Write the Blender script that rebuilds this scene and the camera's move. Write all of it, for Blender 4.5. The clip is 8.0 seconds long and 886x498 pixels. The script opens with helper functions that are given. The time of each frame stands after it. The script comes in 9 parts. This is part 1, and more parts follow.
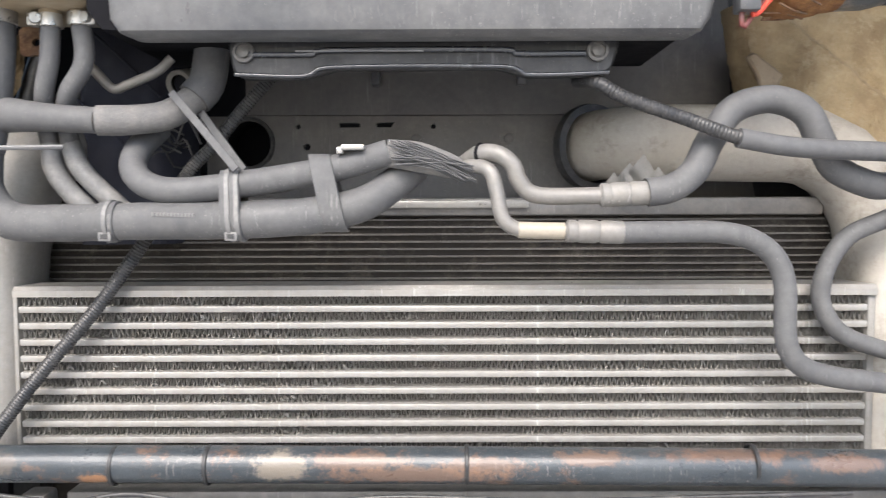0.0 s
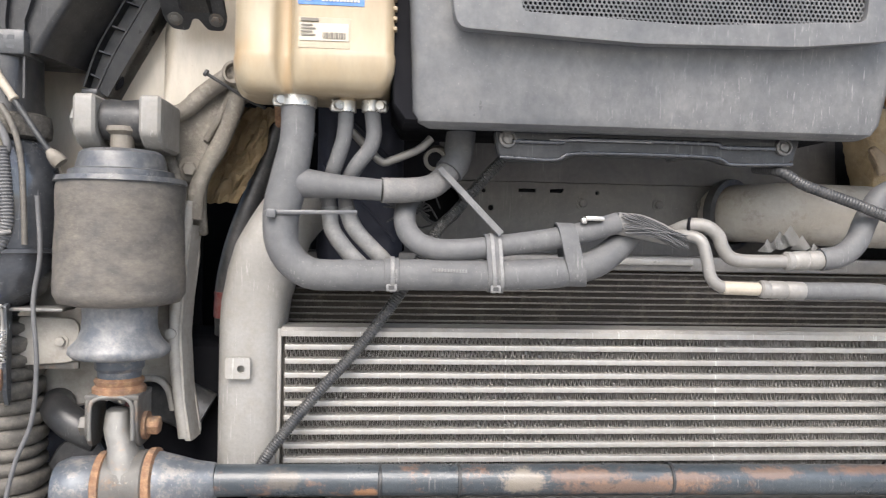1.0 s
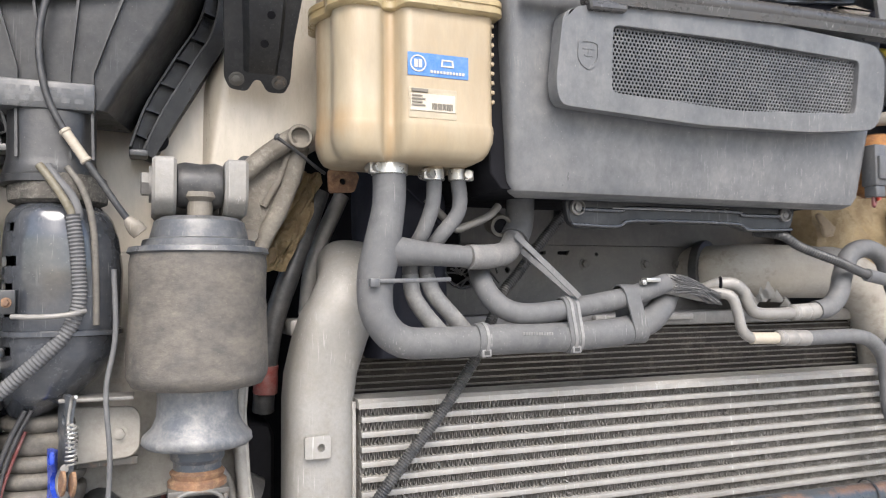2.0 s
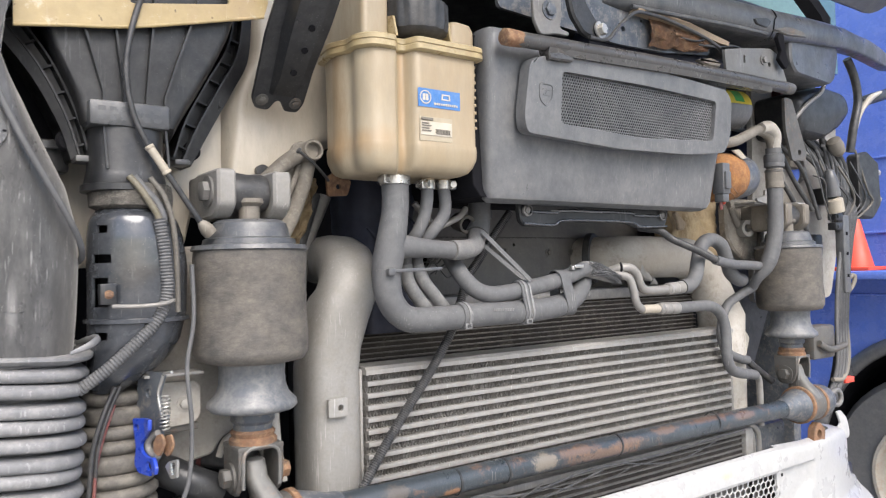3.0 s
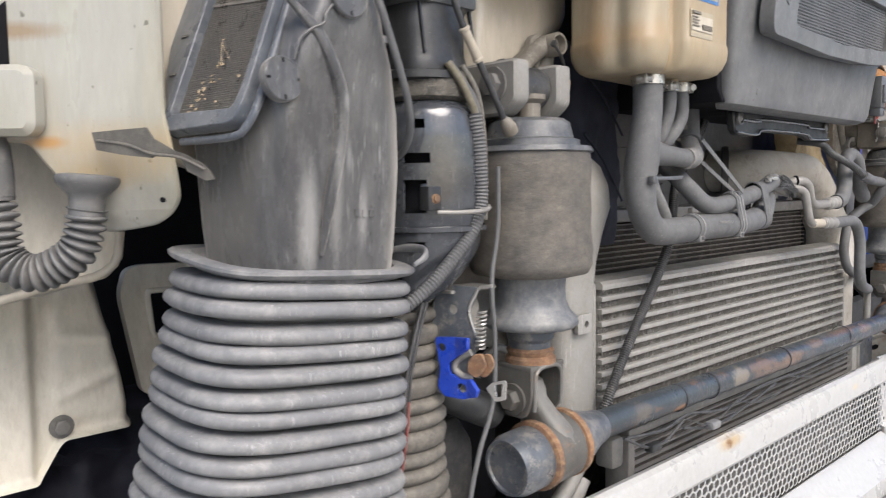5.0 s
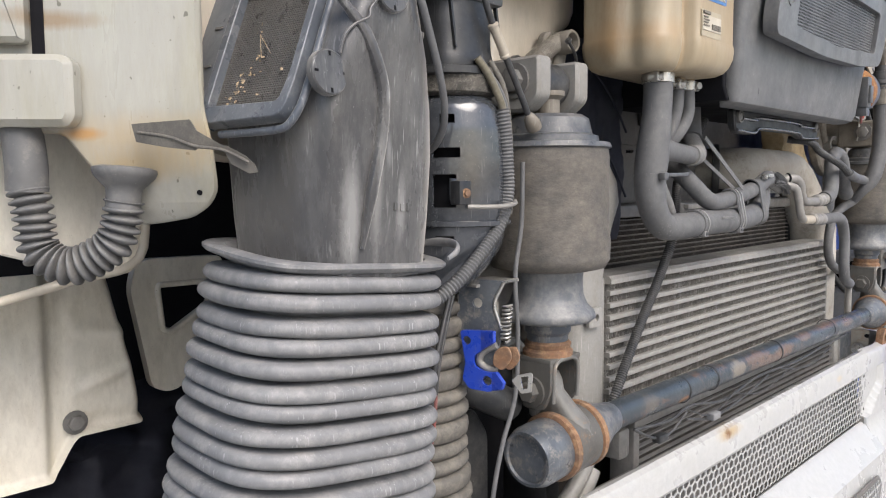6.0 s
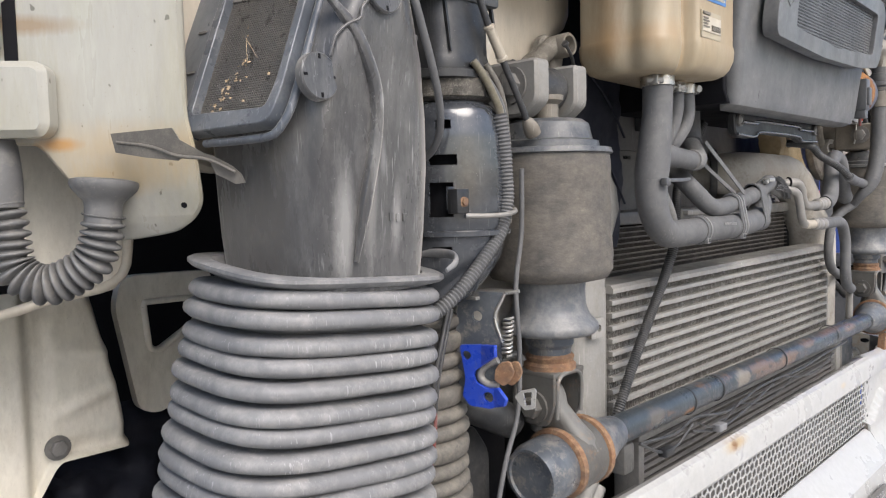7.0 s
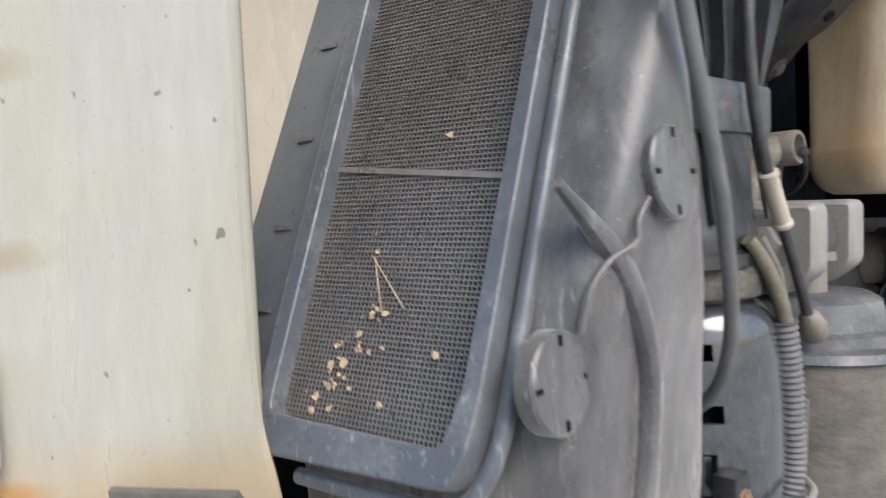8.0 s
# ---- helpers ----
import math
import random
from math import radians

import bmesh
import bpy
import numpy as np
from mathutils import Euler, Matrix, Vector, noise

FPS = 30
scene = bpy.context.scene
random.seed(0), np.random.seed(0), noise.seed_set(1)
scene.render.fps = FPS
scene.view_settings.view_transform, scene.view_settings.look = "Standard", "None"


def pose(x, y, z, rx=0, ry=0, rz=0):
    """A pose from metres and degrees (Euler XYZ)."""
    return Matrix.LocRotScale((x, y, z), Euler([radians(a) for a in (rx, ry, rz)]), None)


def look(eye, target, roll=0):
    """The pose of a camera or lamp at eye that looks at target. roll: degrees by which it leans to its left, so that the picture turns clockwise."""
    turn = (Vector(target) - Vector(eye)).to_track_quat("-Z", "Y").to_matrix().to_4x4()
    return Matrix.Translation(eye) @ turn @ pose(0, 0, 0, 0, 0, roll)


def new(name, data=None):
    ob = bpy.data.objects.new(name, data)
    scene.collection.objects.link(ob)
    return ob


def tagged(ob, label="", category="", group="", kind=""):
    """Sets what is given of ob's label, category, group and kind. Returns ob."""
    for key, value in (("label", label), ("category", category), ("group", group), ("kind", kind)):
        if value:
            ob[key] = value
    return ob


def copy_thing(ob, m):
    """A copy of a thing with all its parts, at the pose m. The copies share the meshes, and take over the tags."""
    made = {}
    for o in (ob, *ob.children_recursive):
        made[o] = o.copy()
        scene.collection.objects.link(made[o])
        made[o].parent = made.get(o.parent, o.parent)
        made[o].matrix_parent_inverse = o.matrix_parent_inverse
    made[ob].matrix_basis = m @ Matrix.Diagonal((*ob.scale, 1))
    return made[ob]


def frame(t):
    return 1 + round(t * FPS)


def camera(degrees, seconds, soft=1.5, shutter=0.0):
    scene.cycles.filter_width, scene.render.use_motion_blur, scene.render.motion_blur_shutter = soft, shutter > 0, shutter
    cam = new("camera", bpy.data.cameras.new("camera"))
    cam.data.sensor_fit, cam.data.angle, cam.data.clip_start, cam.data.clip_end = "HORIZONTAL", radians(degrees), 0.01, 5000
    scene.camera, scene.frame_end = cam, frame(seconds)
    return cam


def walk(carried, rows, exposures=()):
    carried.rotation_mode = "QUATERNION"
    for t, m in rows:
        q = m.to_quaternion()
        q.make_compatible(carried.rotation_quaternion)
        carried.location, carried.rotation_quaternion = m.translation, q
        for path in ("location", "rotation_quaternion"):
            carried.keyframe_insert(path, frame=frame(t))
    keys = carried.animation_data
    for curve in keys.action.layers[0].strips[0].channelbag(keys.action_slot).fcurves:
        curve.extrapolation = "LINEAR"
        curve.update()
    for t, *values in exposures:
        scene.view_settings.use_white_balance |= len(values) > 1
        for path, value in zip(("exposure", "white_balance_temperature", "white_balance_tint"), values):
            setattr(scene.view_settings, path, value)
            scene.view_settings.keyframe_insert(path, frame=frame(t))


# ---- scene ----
cam = camera(60.8, 8.0, soft=1.1, shutter=0.25)
PATH = [
    (0, (0.004, 0.079, 1.435), (-0.004, 2.077, 1.33), -0.2),
    (0.2, (-0.032, 0.075, 1.433), (-0.064, 2.073, 1.336), 0.2),
    (0.5, (-0.128, 0.023, 1.435), (-0.096, 2.022, 1.37), 0.6),
    (0.7, (-0.198, -0.022, 1.449), (-0.134, 1.977, 1.410), 0.7),
    (1, (-0.304, -0.054, 1.464), (-0.134, 1.939, 1.437), 1.1),
    (1.2, (-0.358, -0.053, 1.468), (-0.120, 1.932, 1.448), 1.1),
    (1.5, (-0.469, -0.027, 1.455), (-0.041, 1.926, 1.509), 0.7),
    (1.7, (-0.534, 0.004, 1.468), (0.012, 1.926, 1.563), 0.1),
    (2.8, (-0.85, -0.033, 1.483), (0.277, 1.617, 1.561), -1.2),
    (3, (-0.909, -0.066, 1.487), (0.27, 1.549, 1.544), -1.4),
    (3.5, (-0.988, -0.056, 1.482), (0.271, 1.498, 1.488), -1.8),
    (4, (-1.018, 0.028, 1.489), (0.272, 1.556, 1.432), -1.8),
    (4.5, (-1.08, 0.134, 1.478), (0.231, 1.641, 1.366), -1.4),
    (5, (-1.182, 0.252, 1.479), (0.177, 1.712, 1.322), -0.8),
    (5.2, (-1.205, 0.277, 1.477), (0.168, 1.721, 1.309), -0.6),
    (6.5, (-1.229, 0.288, 1.479), (0.212, 1.666, 1.317), -0.7),
    (7, (-1.21, 0.311, 1.477), (0.229, 1.692, 1.335), -1.3),
    (7.2, (-1.185, 0.360, 1.494), (0.254, 1.744, 1.372), -1.3),
    (7.5, (-1.133, 0.452, 1.558), (0.291, 1.853, 1.449), -1.6),
    (7.7, (-1.103, 0.519, 1.589), (0.314, 1.927, 1.500), -2.0),
    (8, (-1.076, 0.59, 1.617), (0.322, 2.014, 1.488), -2.3),
]
walk(cam, [(t, look(eye, target, roll)) for t, eye, target, roll in PATH],
     exposures=[(0, 1.33, 6350, 11), (1.6, 1.32, 6350, 11), (3.0, 1.08, 6300, 11), (5.0, 0.86, 6400, 11), (6.5, 0.79, 6400, 11), (7.4, 0.82, 6350, 11), (8.0, 0.95, 6250, 10)])


# ---- light ----
world = bpy.data.worlds.new("sky")
scene.world = world
world.use_nodes = True
wn = world.node_tree.nodes
sky = wn.new("ShaderNodeTexSky")
sky.sky_type = "NISHITA"
sky.sun_disc = False
sky.sun_elevation, sky.sun_rotation = radians(47), radians(193)
sky.dust_density = 3.0
wn["Background"].inputs["Strength"].default_value = 0.15
world.node_tree.links.new(sky.outputs[0], wn["Background"].inputs["Color"])
sun = new("sun", bpy.data.lights.new("sun", "SUN"))
sun.data.energy, sun.data.angle, sun.data.color = 2.1, radians(45), (1.0, 0.95, 0.88)
sun.matrix_world = look((-0.6, -2.5, 2.8), (0, 0, 0))


# ---- materials ----
def mat(name, color, second=None, rough=0.6, metal=0.0, big=6.0, fine=90.0, amount=0.5, dust=None, dust_amount=0.3,
        bump=0.15, coat=0.0, streak=1.0, speck=None, edge=(0.42, 0.68), scratch=None, spots=(), spec=0.5, fleck=None, crisp=False, film=0.0):
    """Base colour broken by a second colour in large patches, a film of dust in smaller ones, scratches, specks and
    soft spots: stains, and on the tank painted shade too. fleck: fewer, larger dark dirt flecks. spots: (centre, radii,
    colour, strength) in the object's own space."""
    m = bpy.data.materials.new(name)
    m.use_nodes = True
    n, l = m.node_tree.nodes, m.node_tree.links
    b = n["Principled BSDF"]
    co = n.new("ShaderNodeTexCoord")

    def mapped(scale, turn=(0, 0, 0), move=(0, 0, 0)):
        mp = n.new("ShaderNodeMapping")
        mp.inputs["Scale"].default_value = scale
        mp.inputs["Rotation"].default_value = turn
        mp.inputs["Location"].default_value = move
        l.new(co.outputs["Object"], mp.inputs["Vector"])
        return mp.outputs["Vector"]

    plain = mapped((1, 1, streak))

    def noise_tex(scale, detail=4.0, rough_=0.6, vector=None):
        t = n.new("ShaderNodeTexNoise")
        t.inputs["Scale"].default_value, t.inputs["Detail"].default_value = scale, detail
        t.inputs["Roughness"].default_value = rough_
        l.new(vector or plain, t.inputs["Vector"])
        return t.outputs["Fac"]

    def ramp(fac, lo, hi):
        r = n.new("ShaderNodeMapRange")
        r.inputs["From Min"].default_value, r.inputs["From Max"].default_value = lo, hi
        l.new(fac, r.inputs["Value"])
        return r.outputs["Result"]

    def mix(fac, a, c, scale=1.0):
        x = n.new("ShaderNodeMix")
        x.data_type = "RGBA"
        k = n.new("ShaderNodeMath")
        k.operation = "MULTIPLY"
        k.inputs[1].default_value = scale
        l.new(fac, k.inputs[0])
        l.new(k.outputs[0], x.inputs["Factor"])
        for socket, v in (("A", a), ("B", c)):
            sock = [i for i in x.inputs if i.name == socket and i.type == "RGBA"][0]
            if isinstance(v, tuple):
                sock.default_value = (*v, 1)
            else:
                l.new(v, sock)
        return [o for o in x.outputs if o.type == "RGBA"][0]

    big_n = noise_tex(big)
    fine_n = noise_tex(fine, 6.0, 0.7)
    second = second or tuple(c * 0.6 for c in color)
    col = mix(ramp(big_n, 0.38, 0.66), color, second, amount)
    dusty = None
    if dust:
        dusty = ramp(noise_tex(big * 3.1, 9.0, 0.78), *edge)
        col = mix(dusty, col, dust, dust_amount)
    col = mix(ramp(fine_n, 0.35, 0.7), col, tuple(c * 0.6 for c in color), 0.4)
    if scratch:
        for turn in ((0.3, 0.2, 0.1), (0.9, -0.5, 0.4)):
            f = noise_tex(1.0, 3.0, 0.55, mapped((420, 420, 16), turn))
            f = ramp(f, 0.64, 0.70)
            g = ramp(noise_tex(big * 1.7, 2.0), 0.45, 0.62)
            k = n.new("ShaderNodeMath")
            k.operation = "MULTIPLY"
            l.new(f, k.inputs[0])
            l.new(g, k.inputs[1])
            col = mix(k.outputs[0], col, scratch, 0.5)
    if speck:
        col = mix(ramp(noise_tex(620, 2.0, 0.5, mapped((1, 1, 1))), 0.71, 0.77), col, speck, 0.45)
    if fleck:
        col = mix(ramp(noise_tex(150, 2.0, 0.5, mapped((1, 1, 0.7))), 0.715, 0.75), col, fleck, 0.75)
        col = mix(ramp(noise_tex(14, 6.0, 0.75, mapped((1, 1, 0.35))), 0.50, 0.68), col, tuple(c * 3.2 for c in fleck), 0.4)
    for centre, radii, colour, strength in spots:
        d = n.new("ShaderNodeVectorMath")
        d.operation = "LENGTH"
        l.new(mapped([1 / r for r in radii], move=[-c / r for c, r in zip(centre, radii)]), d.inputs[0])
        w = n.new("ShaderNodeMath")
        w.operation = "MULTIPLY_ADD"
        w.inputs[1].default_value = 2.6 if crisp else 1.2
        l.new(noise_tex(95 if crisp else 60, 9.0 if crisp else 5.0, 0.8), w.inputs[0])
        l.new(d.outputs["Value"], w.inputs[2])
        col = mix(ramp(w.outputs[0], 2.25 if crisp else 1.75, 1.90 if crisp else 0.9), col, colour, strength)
    l.new(col, b.inputs["Base Color"])
    b.inputs["Metallic"].default_value = metal
    b.inputs["Specular IOR Level"].default_value = spec
    rr = n.new("ShaderNodeMapRange")
    rr.inputs["From Min"].default_value, rr.inputs["From Max"].default_value = 0.3, 0.7
    rr.inputs["To Min"].default_value, rr.inputs["To Max"].default_value = max(0.05, rough - 0.15), min(1, rough + 0.2)
    l.new(noise_tex(big * 2.3, 6.0, 0.7), rr.inputs["Value"])
    l.new(rr.outputs["Result"], b.inputs["Roughness"])
    if film:
        b.inputs["Sheen Weight"].default_value, b.inputs["Sheen Roughness"].default_value = film, 0.45
        b.inputs["Sheen Tint"].default_value = (0.86, 0.83, 0.78, 1)
    if coat:
        b.inputs["Coat Weight"].default_value = coat
    bp = n.new("ShaderNodeBump")
    bp.inputs["Strength"].default_value, bp.inputs["Distance"].default_value = bump, 0.002
    l.new(fine_n, bp.inputs["Height"])
    l.new(bp.outputs["Normal"], b.inputs["Normal"])
    return m


DUST = (0.34, 0.315, 0.28)
RUBBER = mat("hose_rubber", (0.101, 0.102, 0.105), (0.083, 0.083, 0.084), 0.60, dust=(0.24, 0.235, 0.222), dust_amount=0.42, big=9, bump=0.12, scratch=(0.26, 0.255, 0.245), edge=(0.34, 0.78), speck=(0.34, 0.32, 0.29), spec=0.35)
RUBBER_PALE = mat("pale_dusty_rubber", (0.180, 0.180, 0.177), (0.130, 0.130, 0.128), 0.55, dust=(0.40, 0.38, 0.35), dust_amount=0.45, big=22, bump=0.1)
RUBBER_DARK = mat("dark_rubber", (0.028, 0.029, 0.031), (0.052, 0.052, 0.052), 0.4, dust=DUST, dust_amount=0.18, big=18, speck=(0.3, 0.28, 0.25))
SLEEVE = mat("braided_sleeve", (0.15, 0.148, 0.145), (0.22, 0.215, 0.205), 0.75, dust=DUST, dust_amount=0.4, big=20, fine=420, bump=0.6)
BAG = mat("air_spring_rubber", (0.094, 0.087, 0.079), (0.057, 0.054, 0.049), 0.66, dust=(0.25, 0.218, 0.175), dust_amount=0.6, big=7, amount=0.8, streak=1.6, edge=(0.40, 0.70), bump=0.45, fine=140, speck=(0.30, 0.27, 0.23), spec=0.35)
PISTON = mat("piston_plastic", (0.085, 0.093, 0.104), (0.20, 0.205, 0.21), 0.42, dust=(0.35, 0.33, 0.30), dust_amount=0.5, big=16, amount=0.7, edge=(0.42, 0.62))
TOP_PLATE = mat("spring_top_plastic", (0.055, 0.060, 0.067), (0.11, 0.113, 0.117), 0.38, dust=(0.30, 0.285, 0.26), dust_amount=0.35, big=18, amount=0.6, edge=(0.46, 0.64), scratch=(0.3, 0.29, 0.28))
PLASTIC = mat("dusty_black_plastic", (0.075, 0.078, 0.083), (0.12, 0.12, 0.12), 0.36, dust=(0.28, 0.265, 0.24), dust_amount=0.32, big=6, speck=(0.42, 0.4, 0.36), scratch=(0.24, 0.235, 0.225), streak=0.45)
PLASTIC_DARK = mat("dark_plastic", (0.014, 0.015, 0.017), (0.023, 0.024, 0.025), 0.40, dust=(0.22, 0.21, 0.19), dust_amount=0.14, big=12, scratch=(0.13, 0.13, 0.13), speck=(0.3, 0.28, 0.25))
DUCT = mat("duct_plastic", (0.046, 0.046, 0.048), (0.072, 0.071, 0.068), 0.28, film=0.48, dust=(0.27, 0.263, 0.25), dust_amount=0.34, big=8, streak=0.3, speck=(0.42, 0.41, 0.40), scratch=(0.40, 0.395, 0.385), edge=(0.46, 0.66),
           spots=[((0.001, -0.087, 0.128), (0.005, 0.05, 0.009), (0.33, 0.33, 0.33), 0.45), ((0.006, -0.085, 0.086), (0.003, 0.05, 0.014), (0.30, 0.30, 0.30), 0.4),
                  ((-0.030, -0.085, 0.035), (0.010, 0.05, 0.05), (0.36, 0.355, 0.34), 0.5), ((-0.005, -0.085, 0.055), (0.006, 0.05, 0.06), (0.32, 0.315, 0.30), 0.4), ((0.020, -0.085, 0.04), (0.005, 0.05, 0.03), (0.34, 0.33, 0.32), 0.4)])
DUCT_BLUE = mat("inlet_frame_plastic", (0.066, 0.076, 0.091), (0.097, 0.109, 0.126), 0.33, film=0.3, dust=(0.34, 0.34, 0.33), dust_amount=0.3, big=12, scratch=(0.36, 0.37, 0.38), speck=(0.45, 0.44, 0.42), edge=(0.5, 0.66))
NAVY_PLASTIC = mat("navy_skirt_plastic", (0.060, 0.078, 0.105), (0.080, 0.100, 0.128), 0.36, film=0.2, dust=(0.2, 0.2, 0.2), dust_amount=0.2, big=12, speck=(0.35, 0.33, 0.3))
AIRBOX = mat("dusty_airbox_plastic", (0.104, 0.108, 0.113), (0.070, 0.073, 0.078), 0.38, dust=(0.285, 0.278, 0.265), dust_amount=0.5, big=3.2, amount=0.8, streak=0.8, speck=(0.50, 0.48, 0.44), scratch=(0.32, 0.315, 0.305), edge=(0.36, 0.7))
BOOT = mat("grey_boot_rubber", (0.121, 0.120, 0.118), (0.090, 0.089, 0.088), 0.5, dust=(0.30, 0.275, 0.24), dust_amount=0.35, big=16, edge=(0.5, 0.66), speck=(0.4, 0.38, 0.34))
SHELL = mat("glossy_black_plastic", (0.034, 0.038, 0.045), (0.055, 0.060, 0.067), 0.14, dust=(0.26, 0.255, 0.25), dust_amount=0.13, big=14, scratch=(0.2, 0.2, 0.2), speck=(0.36, 0.35, 0.33), coat=0.8, bump=0.06)
STRUT = mat("dirty_strut_steel", (0.104, 0.100, 0.096), (0.052, 0.049, 0.046), 0.32, 0.4, dust=(0.13, 0.095, 0.07), dust_amount=0.4, big=14, scratch=(0.46, 0.45, 0.43), edge=(0.54, 0.66), streak=2.0)
DARK_RAIL = mat("dark_rail_plastic", (0.052, 0.055, 0.059), (0.075, 0.077, 0.080), 0.36, dust=(0.30, 0.29, 0.27), dust_amount=0.3, big=8, scratch=(0.3, 0.3, 0.29), speck=(0.4, 0.38, 0.35))
BELLOWS = mat("grey_bellows_rubber", (0.155, 0.156, 0.161), (0.222, 0.222, 0.222), 0.5, dust=(0.44, 0.42, 0.39), dust_amount=0.4, big=11, bump=0.08, scratch=(0.50, 0.49, 0.48), speck=(0.10, 0.10, 0.10), edge=(0.46, 0.66))
BELLOWS_OLD = mat("dusty_corrugated_rubber", (0.102, 0.094, 0.082), (0.061, 0.057, 0.051), 0.7, dust=(0.26, 0.235, 0.195), dust_amount=0.45, big=14, edge=(0.44, 0.6))
ALU = mat("cooler_aluminium", (0.339, 0.330, 0.309), (0.269, 0.256, 0.235), 0.42, 0.3, dust=(0.27, 0.245, 0.205), dust_amount=0.5, big=18, bump=0.06, scratch=(0.66, 0.65, 0.63), edge=(0.44, 0.64))
PIPE_METAL = mat("dull_pipe_metal", (0.235, 0.225, 0.21), (0.30, 0.288, 0.265), 0.5, 0.25, dust=(0.17, 0.155, 0.13), dust_amount=0.45, big=22, bump=0.1, speck=(0.42, 0.4, 0.36))
FIN = mat("cooler_fins", (0.255, 0.241, 0.218), (0.141, 0.129, 0.114), 0.45, 0.35, dust=(0.62, 0.59, 0.55), dust_amount=0.5, big=30, edge=(0.5, 0.6))
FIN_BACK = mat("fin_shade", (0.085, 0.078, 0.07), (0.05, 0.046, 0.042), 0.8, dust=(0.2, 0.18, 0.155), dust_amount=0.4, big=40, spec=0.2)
CAST = mat("cast_aluminium", (0.275, 0.266, 0.248), (0.213, 0.202, 0.182), 0.55, 0.15, dust=(0.22, 0.20, 0.168), dust_amount=0.45, big=9, fine=260, bump=0.25, edge=(0.46, 0.62), scratch=(0.5, 0.48, 0.45), speck=(0.16, 0.14, 0.11))
CAST_DIRTY = mat("dirty_cast_aluminium", (0.225, 0.204, 0.170), (0.136, 0.117, 0.092), 0.65, 0.1, dust=(0.115, 0.097, 0.075), dust_amount=0.5, big=10, fine=200, bump=0.3, amount=0.7, edge=(0.45, 0.6), scratch=(0.38, 0.35, 0.3))
CAST_ROUGH = mat("rough_dirty_casting", (0.225, 0.205, 0.172), (0.12, 0.105, 0.085), 0.75, 0.05, dust=(0.33, 0.305, 0.26), dust_amount=0.6, big=26, fine=340, bump=1.0, amount=0.8, edge=(0.5, 0.62))
PIPE_CRUST = mat("crusted_cast_pipe", (0.43, 0.405, 0.36), (0.30, 0.265, 0.21), 0.65, 0.05, dust=(0.17, 0.14, 0.105), dust_amount=0.55, big=9, fine=180, bump=0.35, amount=0.7, edge=(0.52, 0.64), speck=(0.15, 0.12, 0.09))
STEEL = mat("zinc_steel", (0.55, 0.535, 0.50), (0.36, 0.34, 0.30), 0.32, 0.75, big=40)
LEG = mat("dusty_cast_leg", (0.393, 0.372, 0.332), (0.277, 0.254, 0.222), 0.6, 0.1, dust=(0.14, 0.122, 0.10), dust_amount=0.45, big=10, fine=200, bump=0.25, edge=(0.48, 0.64))
STEEL_GREY = mat("grey_steel", (0.20, 0.195, 0.185), (0.11, 0.105, 0.10), 0.5, 0.3, dust=DUST, dust_amount=0.4, big=18, scratch=(0.36, 0.35, 0.33))
SHROUD = mat("grey_shroud_plastic", (0.128, 0.123, 0.117), (0.085, 0.082, 0.078), 0.5, dust=(0.25, 0.23, 0.20), dust_amount=0.35, big=7, scratch=(0.26, 0.25, 0.24), speck=(0.35, 0.33, 0.3))
RADIATOR = mat("radiator_core", (0.050, 0.045, 0.040), (0.026, 0.024, 0.022), 0.7, dust=(0.22, 0.195, 0.165), dust_amount=0.4, big=11, edge=(0.5, 0.66), spec=0.15)
RADIATOR_LINE = mat("radiator_tubes", (0.115, 0.107, 0.099), (0.075, 0.07, 0.066), 0.55, 0.2, dust=(0.24, 0.215, 0.185), dust_amount=0.35, big=20)
COND_LINE = mat("condenser_tubes", (0.174, 0.167, 0.163), (0.122, 0.119, 0.114), 0.6, 0.1, dust=(0.15, 0.14, 0.125), dust_amount=0.35, big=14)
BAR = mat("rusted_blue_bar_paint", (0.026, 0.034, 0.041), (0.058, 0.069, 0.077), 0.36, dust=(0.200, 0.110, 0.065), dust_amount=0.6, big=9, speck=(0.40, 0.33, 0.27), edge=(0.555, 0.62), coat=0.35, scratch=(0.24, 0.22, 0.20), crisp=True, bump=0.4, fine=160,
          spots=[((-0.075, -0.012, 0.030), (0.052, 0.018, 0.010), (0.20, 0.115, 0.070), 0.5), ((-0.145, -0.012, 0.026), (0.030, 0.022, 0.016), (0.27, 0.225, 0.17), 0.55), ((0.035, -0.014, 0.026), (0.045, 0.018, 0.009), (0.20, 0.115, 0.070), 0.5), ((0.135, -0.012, 0.032), (0.04, 0.018, 0.008), (0.20, 0.115, 0.070), 0.5),
                 ((-0.02, -0.016, 0.018), (0.10, 0.012, 0.010), (0.20, 0.115, 0.070), 0.5), ((0.26, -0.014, 0.036), (0.09, 0.016, 0.008), (0.15, 0.088, 0.058), 0.6), ((-0.312, -0.016, 0.014), (0.016, 0.015, 0.008), (0.26, 0.13, 0.06), 0.9), ((0.36, -0.012, 0.026), (0.04, 0.022, 0.010), (0.17, 0.10, 0.065), 0.6), ((-0.40, -0.012, 0.028), (0.022, 0.02, 0.012), (0.20, 0.15, 0.10), 0.3)])
BAR_END = mat("scuffed_black_steel", (0.068, 0.078, 0.092), (0.203, 0.213, 0.223), 0.38, 0.2, dust=(0.34, 0.30, 0.25), dust_amount=0.45, big=22, edge=(0.5, 0.6), scratch=(0.4, 0.39, 0.37))
